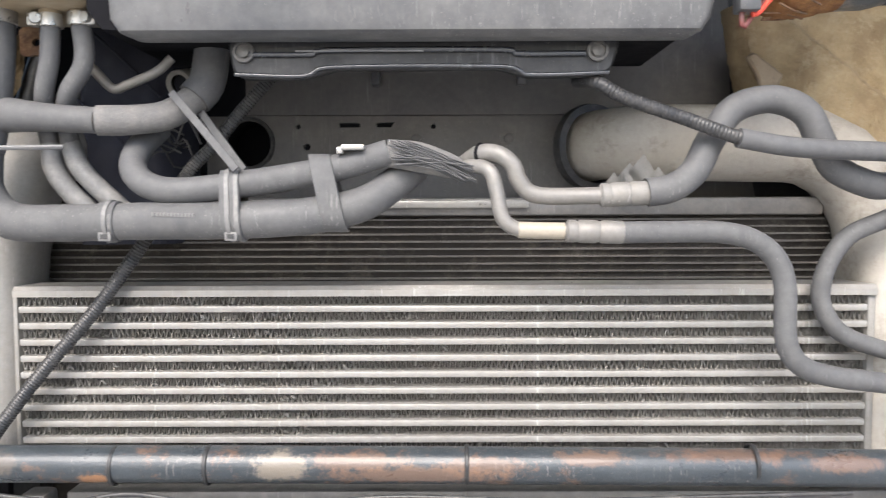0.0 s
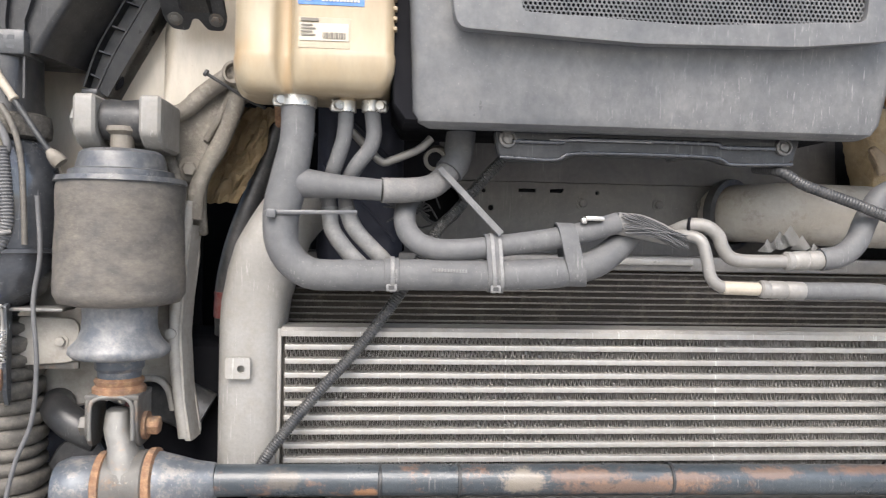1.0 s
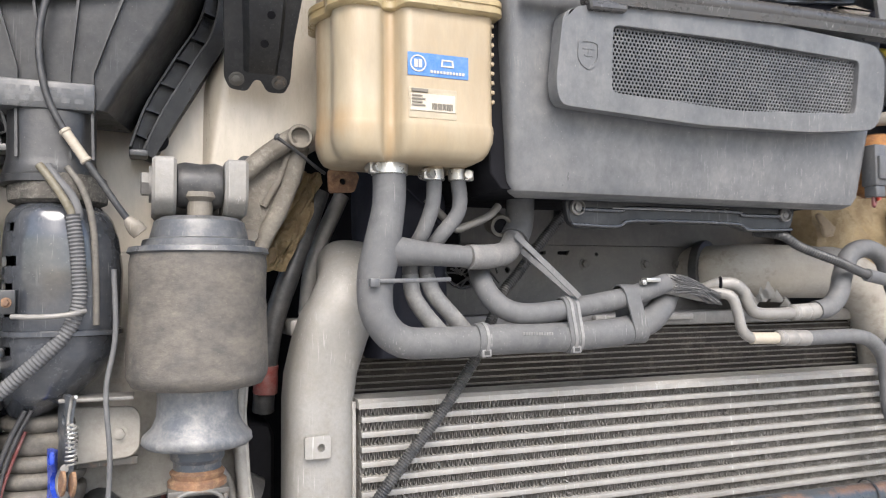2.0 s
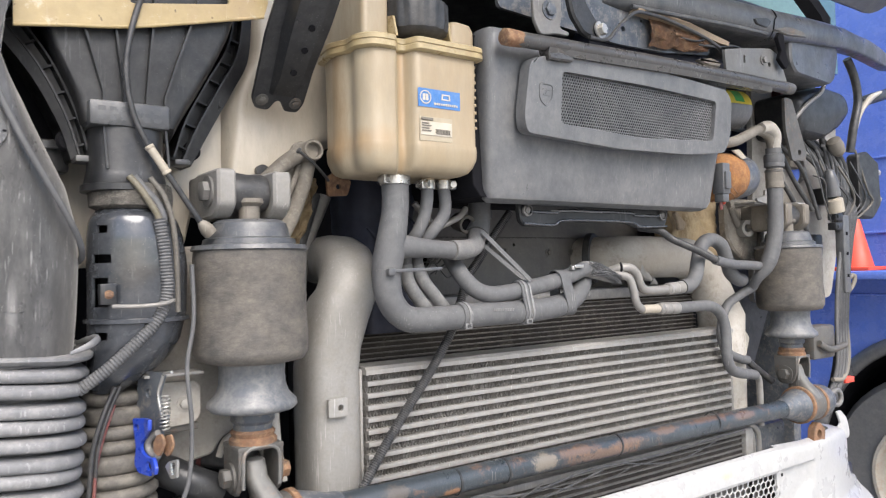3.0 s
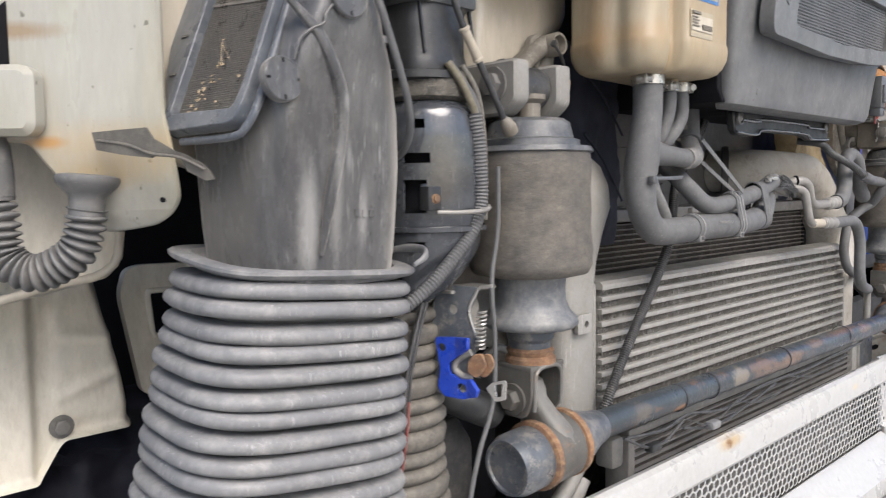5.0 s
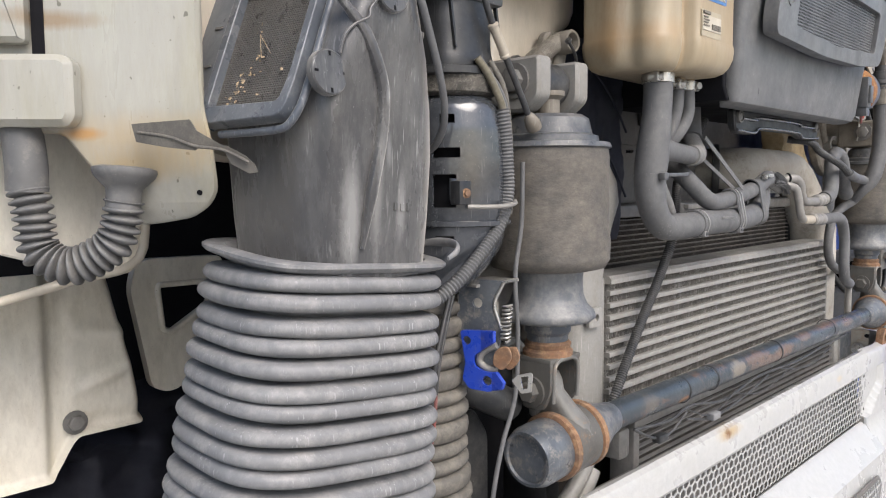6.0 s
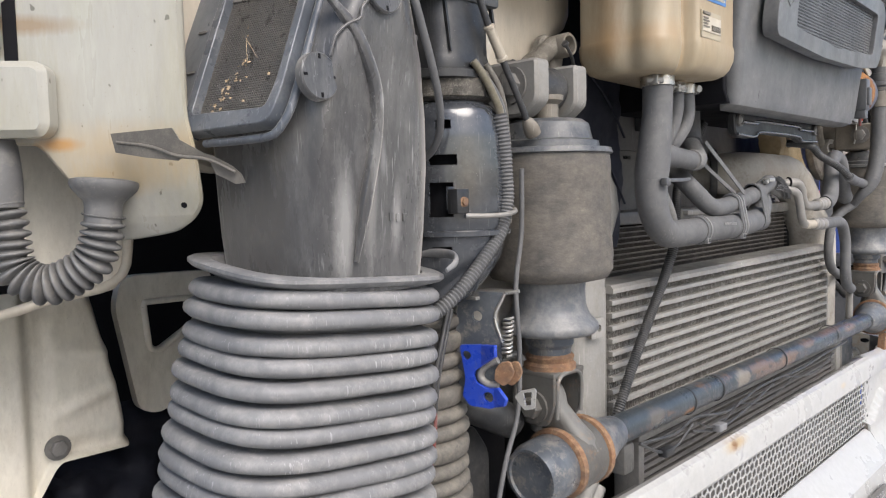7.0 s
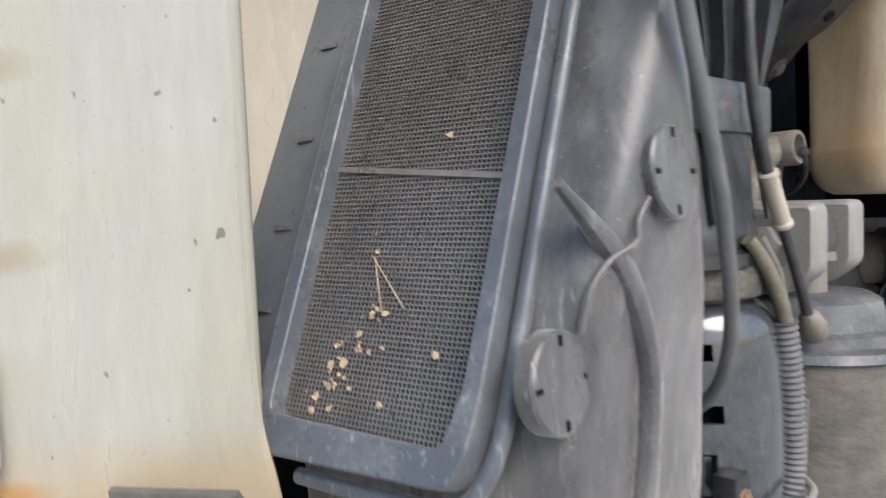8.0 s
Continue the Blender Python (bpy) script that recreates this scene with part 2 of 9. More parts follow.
RUST = mat("rust", (0.215, 0.110, 0.058), (0.10, 0.070, 0.052), 0.85, big=42, fine=200, amount=0.95, dust=(0.37, 0.235, 0.125), dust_amount=0.6, bump=0.5, edge=(0.47, 0.60))
RUSTY = mat("rusty_grey_steel", (0.120, 0.116, 0.106), (0.070, 0.064, 0.057), 0.5, 0.2, big=16, amount=0.8, dust=(0.21, 0.125, 0.07), dust_amount=0.6, edge=(0.54, 0.64), bump=0.35, scratch=(0.34, 0.32, 0.28))
LEVER = mat("worn_forged_steel", (0.175, 0.172, 0.160), (0.105, 0.100, 0.090), 0.5, 0.2, big=20, amount=0.8, dust=(0.26, 0.16, 0.09), dust_amount=0.5, edge=(0.56, 0.66), bump=0.3, scratch=(0.36, 0.34, 0.31))
RUST_ORANGE = mat("bright_orange_rust", (0.288, 0.126, 0.040), (0.166, 0.076, 0.036), 0.9, big=36, fine=220, amount=0.9, dust=(0.47, 0.25, 0.09), dust_amount=0.6, bump=0.8, edge=(0.46, 0.60))
WOOD_LEDGE = mat("tan_worn_ledge", (0.36, 0.285, 0.20), (0.25, 0.18, 0.115), 0.75, big=14, dust=(0.15, 0.085, 0.05), dust_amount=0.5, edge=(0.52, 0.64), fine=160, bump=0.4)
PLATE_GREY = mat("scuffed_grey_plate", (0.176, 0.172, 0.162), (0.117, 0.113, 0.105), 0.45, 0.2, dust=(0.12, 0.11, 0.10), dust_amount=0.5, big=16, scratch=(0.42, 0.41, 0.39), edge=(0.5, 0.66), speck=(0.12, 0.08, 0.05))
BEIGE = mat("cream_cab_paint", (0.50, 0.455, 0.375), (0.43, 0.38, 0.295), 0.36, big=6, dust=(0.36, 0.305, 0.22), dust_amount=0.35, bump=0.03, streak=0.3, coat=0.2, speck=(0.2, 0.16, 0.11), edge=(0.48, 0.68))
BROWN = (0.22, 0.15, 0.08)
OCHRE = (0.40, 0.29, 0.145)
# BROWN spots: two dark bars; the rust and ochre ones are stains
BEIGE_SIDE = mat("stained_cab_paint", (0.351, 0.342, 0.302), (0.306, 0.292, 0.238), 0.34, big=5, dust=(0.295, 0.275, 0.19), dust_amount=0.62, bump=0.03, streak=0.16, coat=0.2, speck=(0.14, 0.11, 0.08), edge=(0.48, 0.66), fleck=(0.075, 0.068, 0.05),
                 spots=[((-0.050, 0.03, 0.153), (0.034, 0.5, 0.0075), BROWN, 0.8), ((-0.050, 0.03, 0.218), (0.034, 0.5, 0.0075), BROWN, 0.8), ((-0.034, 0.03, 0.069), (0.013, 0.5, 0.005), (0.36, 0.165, 0.04), 0.95),
                        ((0.01, 0, 0.066), (0.07, 0.5, 0.020), OCHRE, 0.5), ((0.0, 0, 0.045), (0.040, 0.5, 0.014), OCHRE, 0.6), ((-0.02, 0.0, 0.28), (0.010, 0.5, 0.16), (0.33, 0.33, 0.22), 0.35)])
BEIGE_OLD = mat("dull_beige_paint", (0.73, 0.69, 0.595), (0.64, 0.59, 0.485), 0.45, big=9, dust=(0.36, 0.31, 0.225), dust_amount=0.4, bump=0.05, edge=(0.48, 0.66), streak=0.4, speck=(0.2, 0.16, 0.11))
# spots: browned plastic with painted shade on left side, lower dimples and groove
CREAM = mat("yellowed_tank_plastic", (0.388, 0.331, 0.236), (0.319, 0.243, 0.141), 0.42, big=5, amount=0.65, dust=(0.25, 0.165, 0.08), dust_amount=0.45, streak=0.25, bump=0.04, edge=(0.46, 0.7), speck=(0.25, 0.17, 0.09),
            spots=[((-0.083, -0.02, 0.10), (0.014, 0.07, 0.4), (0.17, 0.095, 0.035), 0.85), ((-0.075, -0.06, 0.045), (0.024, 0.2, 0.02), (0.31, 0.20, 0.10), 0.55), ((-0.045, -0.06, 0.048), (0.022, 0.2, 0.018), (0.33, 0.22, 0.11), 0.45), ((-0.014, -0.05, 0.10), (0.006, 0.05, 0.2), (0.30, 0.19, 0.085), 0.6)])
TANK_SEAM = mat("tank_seam_plastic", (0.41, 0.33, 0.185), (0.33, 0.24, 0.115), 0.32, big=9, amount=0.6, dust=(0.20, 0.13, 0.06), dust_amount=0.4, bump=0.04, edge=(0.5, 0.66))
WHITE = mat("white_bumper_paint", (0.404, 0.404, 0.396), (0.388, 0.386, 0.375), 0.3, big=3, dust=(0.36, 0.345, 0.31), dust_amount=0.3, bump=0.02, coat=0.3, speck=(0.35, 0.32, 0.28))
WHITE_STAINED = mat("stained_bumper_paint", (0.412, 0.412, 0.404), (0.393, 0.391, 0.380), 0.3, big=6, dust=(0.36, 0.34, 0.30), dust_amount=0.3, bump=0.02, coat=0.3, speck=(0.25, 0.22, 0.18), spots=[((-0.195, -0.05, 0.524), (0.040, 0.3, 0.010), (0.36, 0.24, 0.09), 0.7), ((-0.20, -0.05, 0.524), (0.011, 0.3, 0.008), (0.15, 0.065, 0.02), 0.85), ((0.28, -0.05, 0.512), (0.018, 0.3, 0.006), (0.52, 0.40, 0.22), 0.5)])
# lifted blue and paler blue patches stand for haze and reflected sky
BLUE = mat("blue_lorry_paint", (0.115, 0.195, 0.60), (0.095, 0.165, 0.53), 0.22, big=3, bump=0.0, coat=0.6, dust=(0.26, 0.31, 0.56), dust_amount=0.35, edge=(0.42, 0.74), speck=(0.45, 0.48, 0.58))
BLUE_BRACKET = mat("bright_blue_paint", (0.016, 0.052, 0.40), (0.012, 0.036, 0.27), 0.3, big=30, speck=(0.3, 0.25, 0.2), coat=0.3, dust=(0.3, 0.27, 0.24), dust_amount=0.3, edge=(0.56, 0.64))
TYRE = mat("tyre_rubber", (0.085, 0.086, 0.088), (0.115, 0.114, 0.112), 0.6, dust=DUST, dust_amount=0.2, big=3)
RIM = mat("steel_wheel_paint", (0.42, 0.395, 0.345), (0.30, 0.27, 0.22), 0.45, 0.2, dust=(0.30, 0.19, 0.11), dust_amount=0.5, big=9, edge=(0.50, 0.62))
FOAM = mat("foam_ring", (0.11, 0.10, 0.085), (0.045, 0.042, 0.038), 0.95, fine=300, bump=1.0, big=90, amount=0.9, dust=(0.22, 0.205, 0.175), dust_amount=0.6, edge=(0.5, 0.58))
WOOL = mat("brown_insulation", (0.425, 0.325, 0.188), (0.213, 0.150, 0.081), 0.95, fine=240, bump=1.0, big=20, amount=0.9, dust=(0.46, 0.38, 0.25), dust_amount=0.5, edge=(0.5, 0.62))
# BLACK: black parts, and the shade inside voids, holes and recesses
BLACK = mat("black_parts_and_shade", (0.010, 0.010, 0.012), (0.016, 0.016, 0.017), 0.8, spec=0.08)
NAVY = mat("dark_cloth", (0.020, 0.022, 0.034), (0.034, 0.036, 0.048), 0.7, spec=0.4)
MESHWIRE = mat("mesh_wire", (0.236, 0.223, 0.204), (0.156, 0.147, 0.135), 0.34, 0.5, dust=(0.30, 0.27, 0.23), dust_amount=0.5, big=26)
LABEL_BLUE = mat("label_blue", (0.045, 0.165, 0.43), (0.06, 0.18, 0.42), 0.4, bump=0.0, big=40, dust=(0.3, 0.36, 0.45), dust_amount=0.3)
LABEL_WHITE = mat("label_white", (0.527, 0.480, 0.395), (0.459, 0.404, 0.310), 0.5, bump=0.0, big=40)
LABEL_GREY = mat("label_film", (0.400, 0.344, 0.248), (0.360, 0.304, 0.208), 0.35, bump=0.0)
INK = mat("label_ink", (0.15, 0.135, 0.11), (0.24, 0.215, 0.175), 0.6, bump=0.0, big=90)
YELLOW = mat("yellow_sticker", (0.72, 0.58, 0.06), (0.62, 0.47, 0.05), 0.45)
GREEN = mat("green_print", (0.06, 0.32, 0.08), None, 0.5)
RED = mat("red_plastic", (0.17, 0.03, 0.026), (0.10, 0.022, 0.02), 0.5, dust=DUST, dust_amount=0.4, big=30)
ORANGE = mat("cone_orange", (0.75, 0.09, 0.05), (0.6, 0.06, 0.04), 0.5)
TAPE = mat("pale_tape", (0.395, 0.351, 0.281), (0.332, 0.287, 0.223), 0.5, fine=300)
YELLOW_WIRE = mat("khaki_wire", (0.135, 0.118, 0.075), (0.09, 0.08, 0.055), 0.5, dust=DUST, dust_amount=0.4, big=40)
OCHRE_PAINT = mat("yellowed_lip_paint", (0.40, 0.305, 0.145), (0.33, 0.24, 0.105), 0.4, big=9, dust=(0.66, 0.60, 0.48), dust_amount=0.5, edge=(0.56, 0.62), fleck=(0.10, 0.07, 0.04), scratch=(0.62, 0.55, 0.42), coat=0.2)
LEAF = mat("dry_leaf", (0.345, 0.247, 0.135), (0.495, 0.435, 0.352), 0.8, big=60, amount=0.9, dust=(0.30, 0.16, 0.09), dust_amount=0.5, edge=(0.5, 0.62))
CONCRETE = mat("pale_bounce_ground", (0.336, 0.330, 0.316), (0.266, 0.260, 0.246), 0.85, big=2, fine=120, bump=0.6)
GLASS = mat("tinted_glass", (0.10, 0.19, 0.19), (0.12, 0.21, 0.21), 0.08, bump=0.0, coat=0.5)


# ---- building helpers ----
BASE = {}


def V(*a):
    return Vector(a)


def thing(name, base, label, category, group="", kind=""):
    ob = new(name)
    ob.location = base
    ob.empty_display_size = 0.02
    BASE[ob.name] = Vector(base)
    return tagged(ob, label, category, group, kind)


def finish(name, bm, material, angle=35):
    me = bpy.data.meshes.new(name)
    bmesh.ops.recalc_face_normals(bm, faces=bm.faces)
    for f in bm.faces:
        f.smooth = True
    bm.to_mesh(me)
    bm.free()
    me.set_sharp_from_angle(angle=radians(angle))
    me.materials.append(material)
    return me


def part(name, bm, material, parent, label="", angle=35):
    origin = BASE[parent.name]
    bmesh.ops.translate(bm, verts=bm.verts, vec=-origin)
    ob = new(name, finish(name, bm, material, angle))
    ob.parent = parent
    BASE[ob.name] = origin
    return tagged(ob, label)


def solo(name, bm, material, label, category, group="", kind="", angle=35):
    zs = [v.co.z for v in bm.verts]
    c = sum((v.co for v in bm.verts), Vector()) / len(bm.verts)
    base = Vector((c.x, c.y, min(zs)))
    bmesh.ops.translate(bm, verts=bm.verts, vec=-base)
    ob = new(name, finish(name, bm, material, angle))
    ob.location = base
    BASE[ob.name] = base
    return tagged(ob, label, category, group, kind)


def box(bm, lo, hi, bevel=0.0, segs=2, m=None):
    lo, hi = Vector(lo), Vector(hi)
    r = bmesh.ops.create_cube(bm, size=1.0)
    vs = r["verts"]
    for v in vs:
        v.co = Vector([(lo[i] + hi[i]) / 2 + v.co[i] * (hi[i] - lo[i]) for i in range(3)])
    if bevel:
        es = list({e for v in vs for e in v.link_edges})
        r = bmesh.ops.bevel(bm, geom=es, offset=bevel, segments=segs, affect="EDGES", profile=0.5)
        vs = list({v for f in r["faces"] for v in f.verts})
    if m is not None:
        bmesh.ops.transform(bm, matrix=m, verts=vs)
    return bm


def spline(pts, step):
    """Points at even steps along a smooth curve through pts."""
    p = [Vector(q) for q in pts]
    p = [p[0] * 2 - p[1]] + p + [p[-1] * 2 - p[-2]]
    dense = []
    for i in range(1, len(p) - 2):
        a, b, c, d = p[i - 1:i + 3]
        for k in range(16):
            t = k / 16
            dense.append(0.5 * ((2 * b) + (c - a) * t + (2 * a - 5 * b + 4 * c - d) * t * t + (3 * b - a - 3 * c + d) * t ** 3))
    dense.append(p[-2])
    run = [0.0]
    for u, w in zip(dense, dense[1:]):
        run.append(run[-1] + (w - u).length)
    n = max(2, int(run[-1] / step) + 1)
    out, j = [], 0
    for k in range(n):
        s = run[-1] * k / (n - 1)
        while j < len(run) - 2 and run[j + 1] < s:
            j += 1
        f = (s - run[j]) / max(1e-9, run[j + 1] - run[j])
        out.append(dense[j].lerp(dense[j + 1], f))
    return out, run[-1]


def tube(bm, pts, r, n=12, step=0.006, pitch=0.0, depth=0.0, caps=True, flat=1.0, wobble=0.0):
    """A hose along a smooth curve. r: one radius or several spread along it. pitch, depth: corrugation."""
    n = max(n, 12) if n >= 6 else n
    fold = 8 if pitch > 0.006 else 4
    if pitch:
        step = pitch / fold
    path, total = spline(pts, step)
    rs = r if isinstance(r, (list, tuple)) else [r, r]
    rings, up, old = [], None, None
    for i, c in enumerate(path):
        d = (path[min(i + 1, len(path) - 1)] - path[max(i - 1, 0)]).normalized()
        if up is None:
            up = d.orthogonal().normalized()
            if abs(d.z) < 0.9:
                up = (V(0, 0, 1) - d * d.z).normalized()
        else:
            up = (old.rotation_difference(d) @ up)
            up = (up - d * up.dot(d)).normalized()
        old = d
        side = d.cross(up)
        f = i / (len(path) - 1) * (len(rs) - 1)
        k = min(int(f), len(rs) - 2)
        rad = rs[k] + (rs[k + 1] - rs[k]) * (f - k)
        if pitch:
            rad -= depth * (0.5 - 0.5 * math.cos(2 * math.pi * (i % fold) / fold)) ** (1.7 if fold > 4 else 1.0)
        if wobble:
            rad *= 1 + wobble * noise.noise(c * 40)
        rings.append([bm.verts.new(c + (up * math.cos(a) + side * math.sin(a) * flat) * rad) for a in
                      [2 * math.pi * q / n for q in range(n)]])
    for a, b in zip(rings, rings[1:]):
        for q in range(n):
            bm.faces.new((a[q], a[(q + 1) % n], b[(q + 1) % n], b[q]))
    if caps:
        bm.faces.new(rings[0])
        bm.faces.new(rings[-1])
    return bm


def lathe(bm, profile, n=32, m=None, caps=True):
    """Turns (radius, height) pairs round the z axis, then places them by m."""
    m = m if m is not None else Matrix()
    rings = []
    for r, h in profile:
        rings.append([bm.verts.new(m @ V(r * math.cos(2 * math.pi * q / n), r * math.sin(2 * math.pi * q / n), h)) for q in range(n)])
    for a, b in zip(rings, rings[1:]):
        for q in range(n):
            bm.faces.new((a[q], a[(q + 1) % n], b[(q + 1) % n], b[q]))
    if caps:
        bm.faces.new(rings[0])
        bm.faces.new(rings[-1])
    return bm


def loft(bm, sections, caps=True):
    rings = [[bm.verts.new(p) for p in s] for s in sections]
    n = len(rings[0])
    for a, b in zip(rings, rings[1:]):
        for q in range(n):
            bm.faces.new((a[q], a[(q + 1) % n], b[(q + 1) % n], b[q]))
    if caps:
        bm.faces.new(rings[0])
        bm.faces.new(rings[-1])
    return bm


def rounded(cx, cy, hw, hd, z, power=4.0, n=40, turn=0.0):
    """A rounded rectangle at height z."""
    out = []
    for q in range(n):
        a = 2 * math.pi * q / n
        c, s = math.cos(a), math.sin(a)
        x = hw * math.copysign(abs(c) ** (2 / power), c)
        y = hd * math.copysign(abs(s) ** (2 / power), s)
        out.append(V(cx + x * math.cos(turn) - y * math.sin(turn), cy + x * math.sin(turn) + y * math.cos(turn), z))
    return out


def round_corners(pts, radius, steps=4):
    """Rounds the corners of a closed 2D outline."""
    out, n = [], len(pts)
    for i in range(n):
        p, a, b = Vector(pts[i]), Vector(pts[i - 1]), Vector(pts[(i + 1) % n])
        r = min(radius, (a - p).length * 0.45, (b - p).length * 0.45)
        s, e = p + (a - p).normalized() * r, p + (b - p).normalized() * r
        for k in range(steps + 1):
            t = k / steps
            out.append((1 - t) ** 2 * s + 2 * t * (1 - t) * p + t * t * e)
    return out


def slab(bm, outline, thick, m=None, bevel=0.0, holes=()):
    """A plate: a 2D outline (x, y) made thick along z, from 0 to thick, placed by m, its rims rounded. holes: outlines cut through it."""
    m = m if m is not None else Matrix()
    if holes:
        loops, edges = [], []
        for o in (outline, *holes):
            vs = [bm.verts.new((p[0], p[1], 0)) for p in o]
            es = [bm.edges.new((vs[i], vs[(i + 1) % len(vs)])) for i in range(len(vs))]
            loops.append(vs)
            edges += es
        r = bmesh.ops.triangle_fill(bm, edges=edges, use_beauty=True)
        fs = [g for g in r["geom"] if isinstance(g, bmesh.types.BMFace)]
        ex = bmesh.ops.extrude_face_region(bm, geom=fs)
        top = [g for g in ex["geom"] if isinstance(g, bmesh.types.BMVert)]
        for v in top:
            v.co.z = thick
        allv = [v for vs in loops for v in vs] + top
    else:
        b = min(bevel, thick / 2.01)
        c = sum((Vector(p[:2]) for p in outline), Vector((0, 0))) / len(outline)
        n = len(outline)

        def ring(z, inset):
            vs = []
            for i in range(n):
                p = Vector(outline[i][:2])
                a, d = Vector(outline[i - 1][:2]), Vector(outline[(i + 1) % n][:2])
                t = (d - a)
                nn = Vector((t.y, -t.x)).normalized() if t.length else Vector((0, 0))
                vs.append(bm.verts.new((*(p - nn * inset * ORIENT[0]), z)))
            return vs
        area = sum(outline[i - 1][0] * outline[i][1] - outline[i][0] * outline[i - 1][1] for i in range(n))
        ORIENT[0] = 1 if area > 0 else -1
        rings = [ring(0, b), ring(b, 0), ring(thick - b, 0), ring(thick, b)] if b else [ring(0, 0), ring(thick, 0)]
        for p, q in zip(rings, rings[1:]):
            for i in range(n):
                bm.faces.new((p[i], p[(i + 1) % n], q[(i + 1) % n], q[i]))
        bm.faces.new(rings[0])
        bm.faces.new(rings[-1])
        allv = [v for r_ in rings for v in r_]
    bmesh.ops.transform(bm, matrix=m, verts=allv)
    return bm


ORIENT = [1]


def thicken(bm, off):
    """Gives an open sheet a second side, moved by off."""
    r = bmesh.ops.extrude_face_region(bm, geom=list(bm.faces))
    bmesh.ops.translate(bm, verts=[g for g in r["geom"] if isinstance(g, bmesh.types.BMVert)], vec=off)


def circle(cx, cy, r, n=16):
    return [(cx + r * math.cos(2 * math.pi * q / n), cy + r * math.sin(2 * math.pi * q / n)) for q in range(n)]


def facing(origin, right, up):
    """The pose whose x runs along right, y along up, z out of the plate."""
    x = Vector(right).normalized()
    z = x.cross(Vector(up)).normalized()
    y = z.cross(x)
    return Matrix(((x.x, y.x, z.x, origin[0]), (x.y, y.y, z.y, origin[1]), (x.z, y.z, z.z, origin[2]), (0, 0, 0, 1)))


def front(y):
    """For plates that face the viewer: outline (x, z), thickness towards -y, back at y."""
    return facing((0, y, 0), (1, 0, 0), (0, 0, 1))


def along(a, b):
    """The pose with z from a towards b, at a."""
    return Matrix.Translation(a) @ (Vector(b) - Vector(a)).to_track_quat("Z", "Y").to_matrix().to_4x4()


def bolt(parent, at, way, r=0.009, h=0.007, material=None, name="bolt"):
    bm = bmesh.new()
    m = along(at, Vector(at) + Vector(way))
    lathe(bm, [(r * 1.5, 0), (r * 1.5, h * 0.25)], 16, m)
    lathe(bm, [(r, h * 0.25), (r, h * 0.9), (r * 0.85, h)], 6, m)
    return part(name, bm, material or STEEL_GREY, parent)


def honeycomb(bm, inside, x0, x1, y0, y1, pitch, hole, thick, m, sides=6):
    """A sheet with staggered round holes over the part of the rectangle that lies inside."""
    dy = pitch * 0.866
    rows = int((y1 - y0) / dy) + 1
    cols = int((x1 - x0) / pitch) + 2
    for j in range(rows):
        for i in range(cols):
            cx, cy = x0 + (i + 0.5 * (j % 2)) * pitch, y0 + j * dy
            if not inside(cx, cy):
                continue
            outer = [(cx + pitch / 1.732 * math.cos(a), cy + pitch / 1.732 * math.sin(a)) for a in [math.pi / 6 + k * math.pi / 3 for k in range(6)]]
            inner = [(cx + hole * math.cos(a), cy + hole * math.sin(a)) for a in [math.pi / 6 + k * math.pi / 3 for k in range(6)]]
            o = [bm.verts.new(m @ V(*p, 0)) for p in outer]
            q = [bm.verts.new(m @ V(*p, 0)) for p in inner]
            w = [bm.verts.new(m @ V(*p, -thick)) for p in inner]
            for k in range(6):
                k2 = (k + 1) % 6
                bm.faces.new((o[k], o[k2], q[k2], q[k]))
                bm.faces.new((q[k], q[k2], w[k2], w[k]))
    return bm


def hose_clamp(at, way, r, label="worm-drive steel hose clamp on a rubber hose", screw=(1, -0.3, 0)):
    t = thing("hose_clamp", at, label, "hose clamp", "hose clamps under the coolant tank")
    m = along(Vector(at) - Vector(way).normalized() * 0.006, Vector(at) + Vector(way))
    bm = bmesh.new()
    lathe(bm, [(r, 0), (r + 0.0016, 0.0006), (r + 0.0016, 0.0114), (r, 0.012)], 32, m, caps=False)
    part("band", bm, STEEL, t)
    s = Vector(screw).normalized()
    c = Vector(at) + s * (r + 0.003)
    d = Vector(way).cross(s).normalized()
    bm = bmesh.new()
    lathe(bm, [(0.0045, -0.009), (0.005, -0.006), (0.005, 0.006), (0.0045, 0.009)], 12, along(c, c + d))
    box(bm, c - V(0.005, 0.005, 0.006), c + V(0.005, 0.005, 0.006), 0.0015)
    part("screw_housing", bm, STEEL, t)
    return t


# ---- ground and the closed place ----
# unseen ground, kept pale so it bounces light up at the front
bm = bmesh.new()
box(bm, (-400, -400, -0.2), (400, 400, 0.0))
solo("ground", bm, CONCRETE, "unseen ground, pale to bounce light into the bay", "ground", kind="structure")

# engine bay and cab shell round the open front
# black wall added to stand for the dark depth of the bay
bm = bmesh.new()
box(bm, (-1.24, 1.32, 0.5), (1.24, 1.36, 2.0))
solo("wall_engine_bay", bm, BLACK, "black backdrop for the dark engine bay", "wall", kind="structure")
bm = bmesh.new()
box(bm, (-1.24, 0.745, 1.965), (0.86, 1.36, 1.995), 0.01)
solo("ceiling", bm, PLASTIC_DARK, "dark underside of the cab floor", "ceiling", kind="structure")
# panel added and coloured dark for the shade behind the right spring
bm = bmesh.new()
box(bm, (1.06, 1.04, 0.5), (1.10, 1.32, 1.9), 0.01)
solo("wall_gap_dark", bm, BAR_END, "dark panel added to darken the gap behind the right air spring", "wall", kind="structure")
bm = bmesh.new()
box(bm, (-1.2, 0.93, 2.0), (0.62, 1.0, 3.0), 0.03)
solo("wall_cab_front", bm, BEIGE, "beige cab front above the open hatch", "wall", kind="structure")

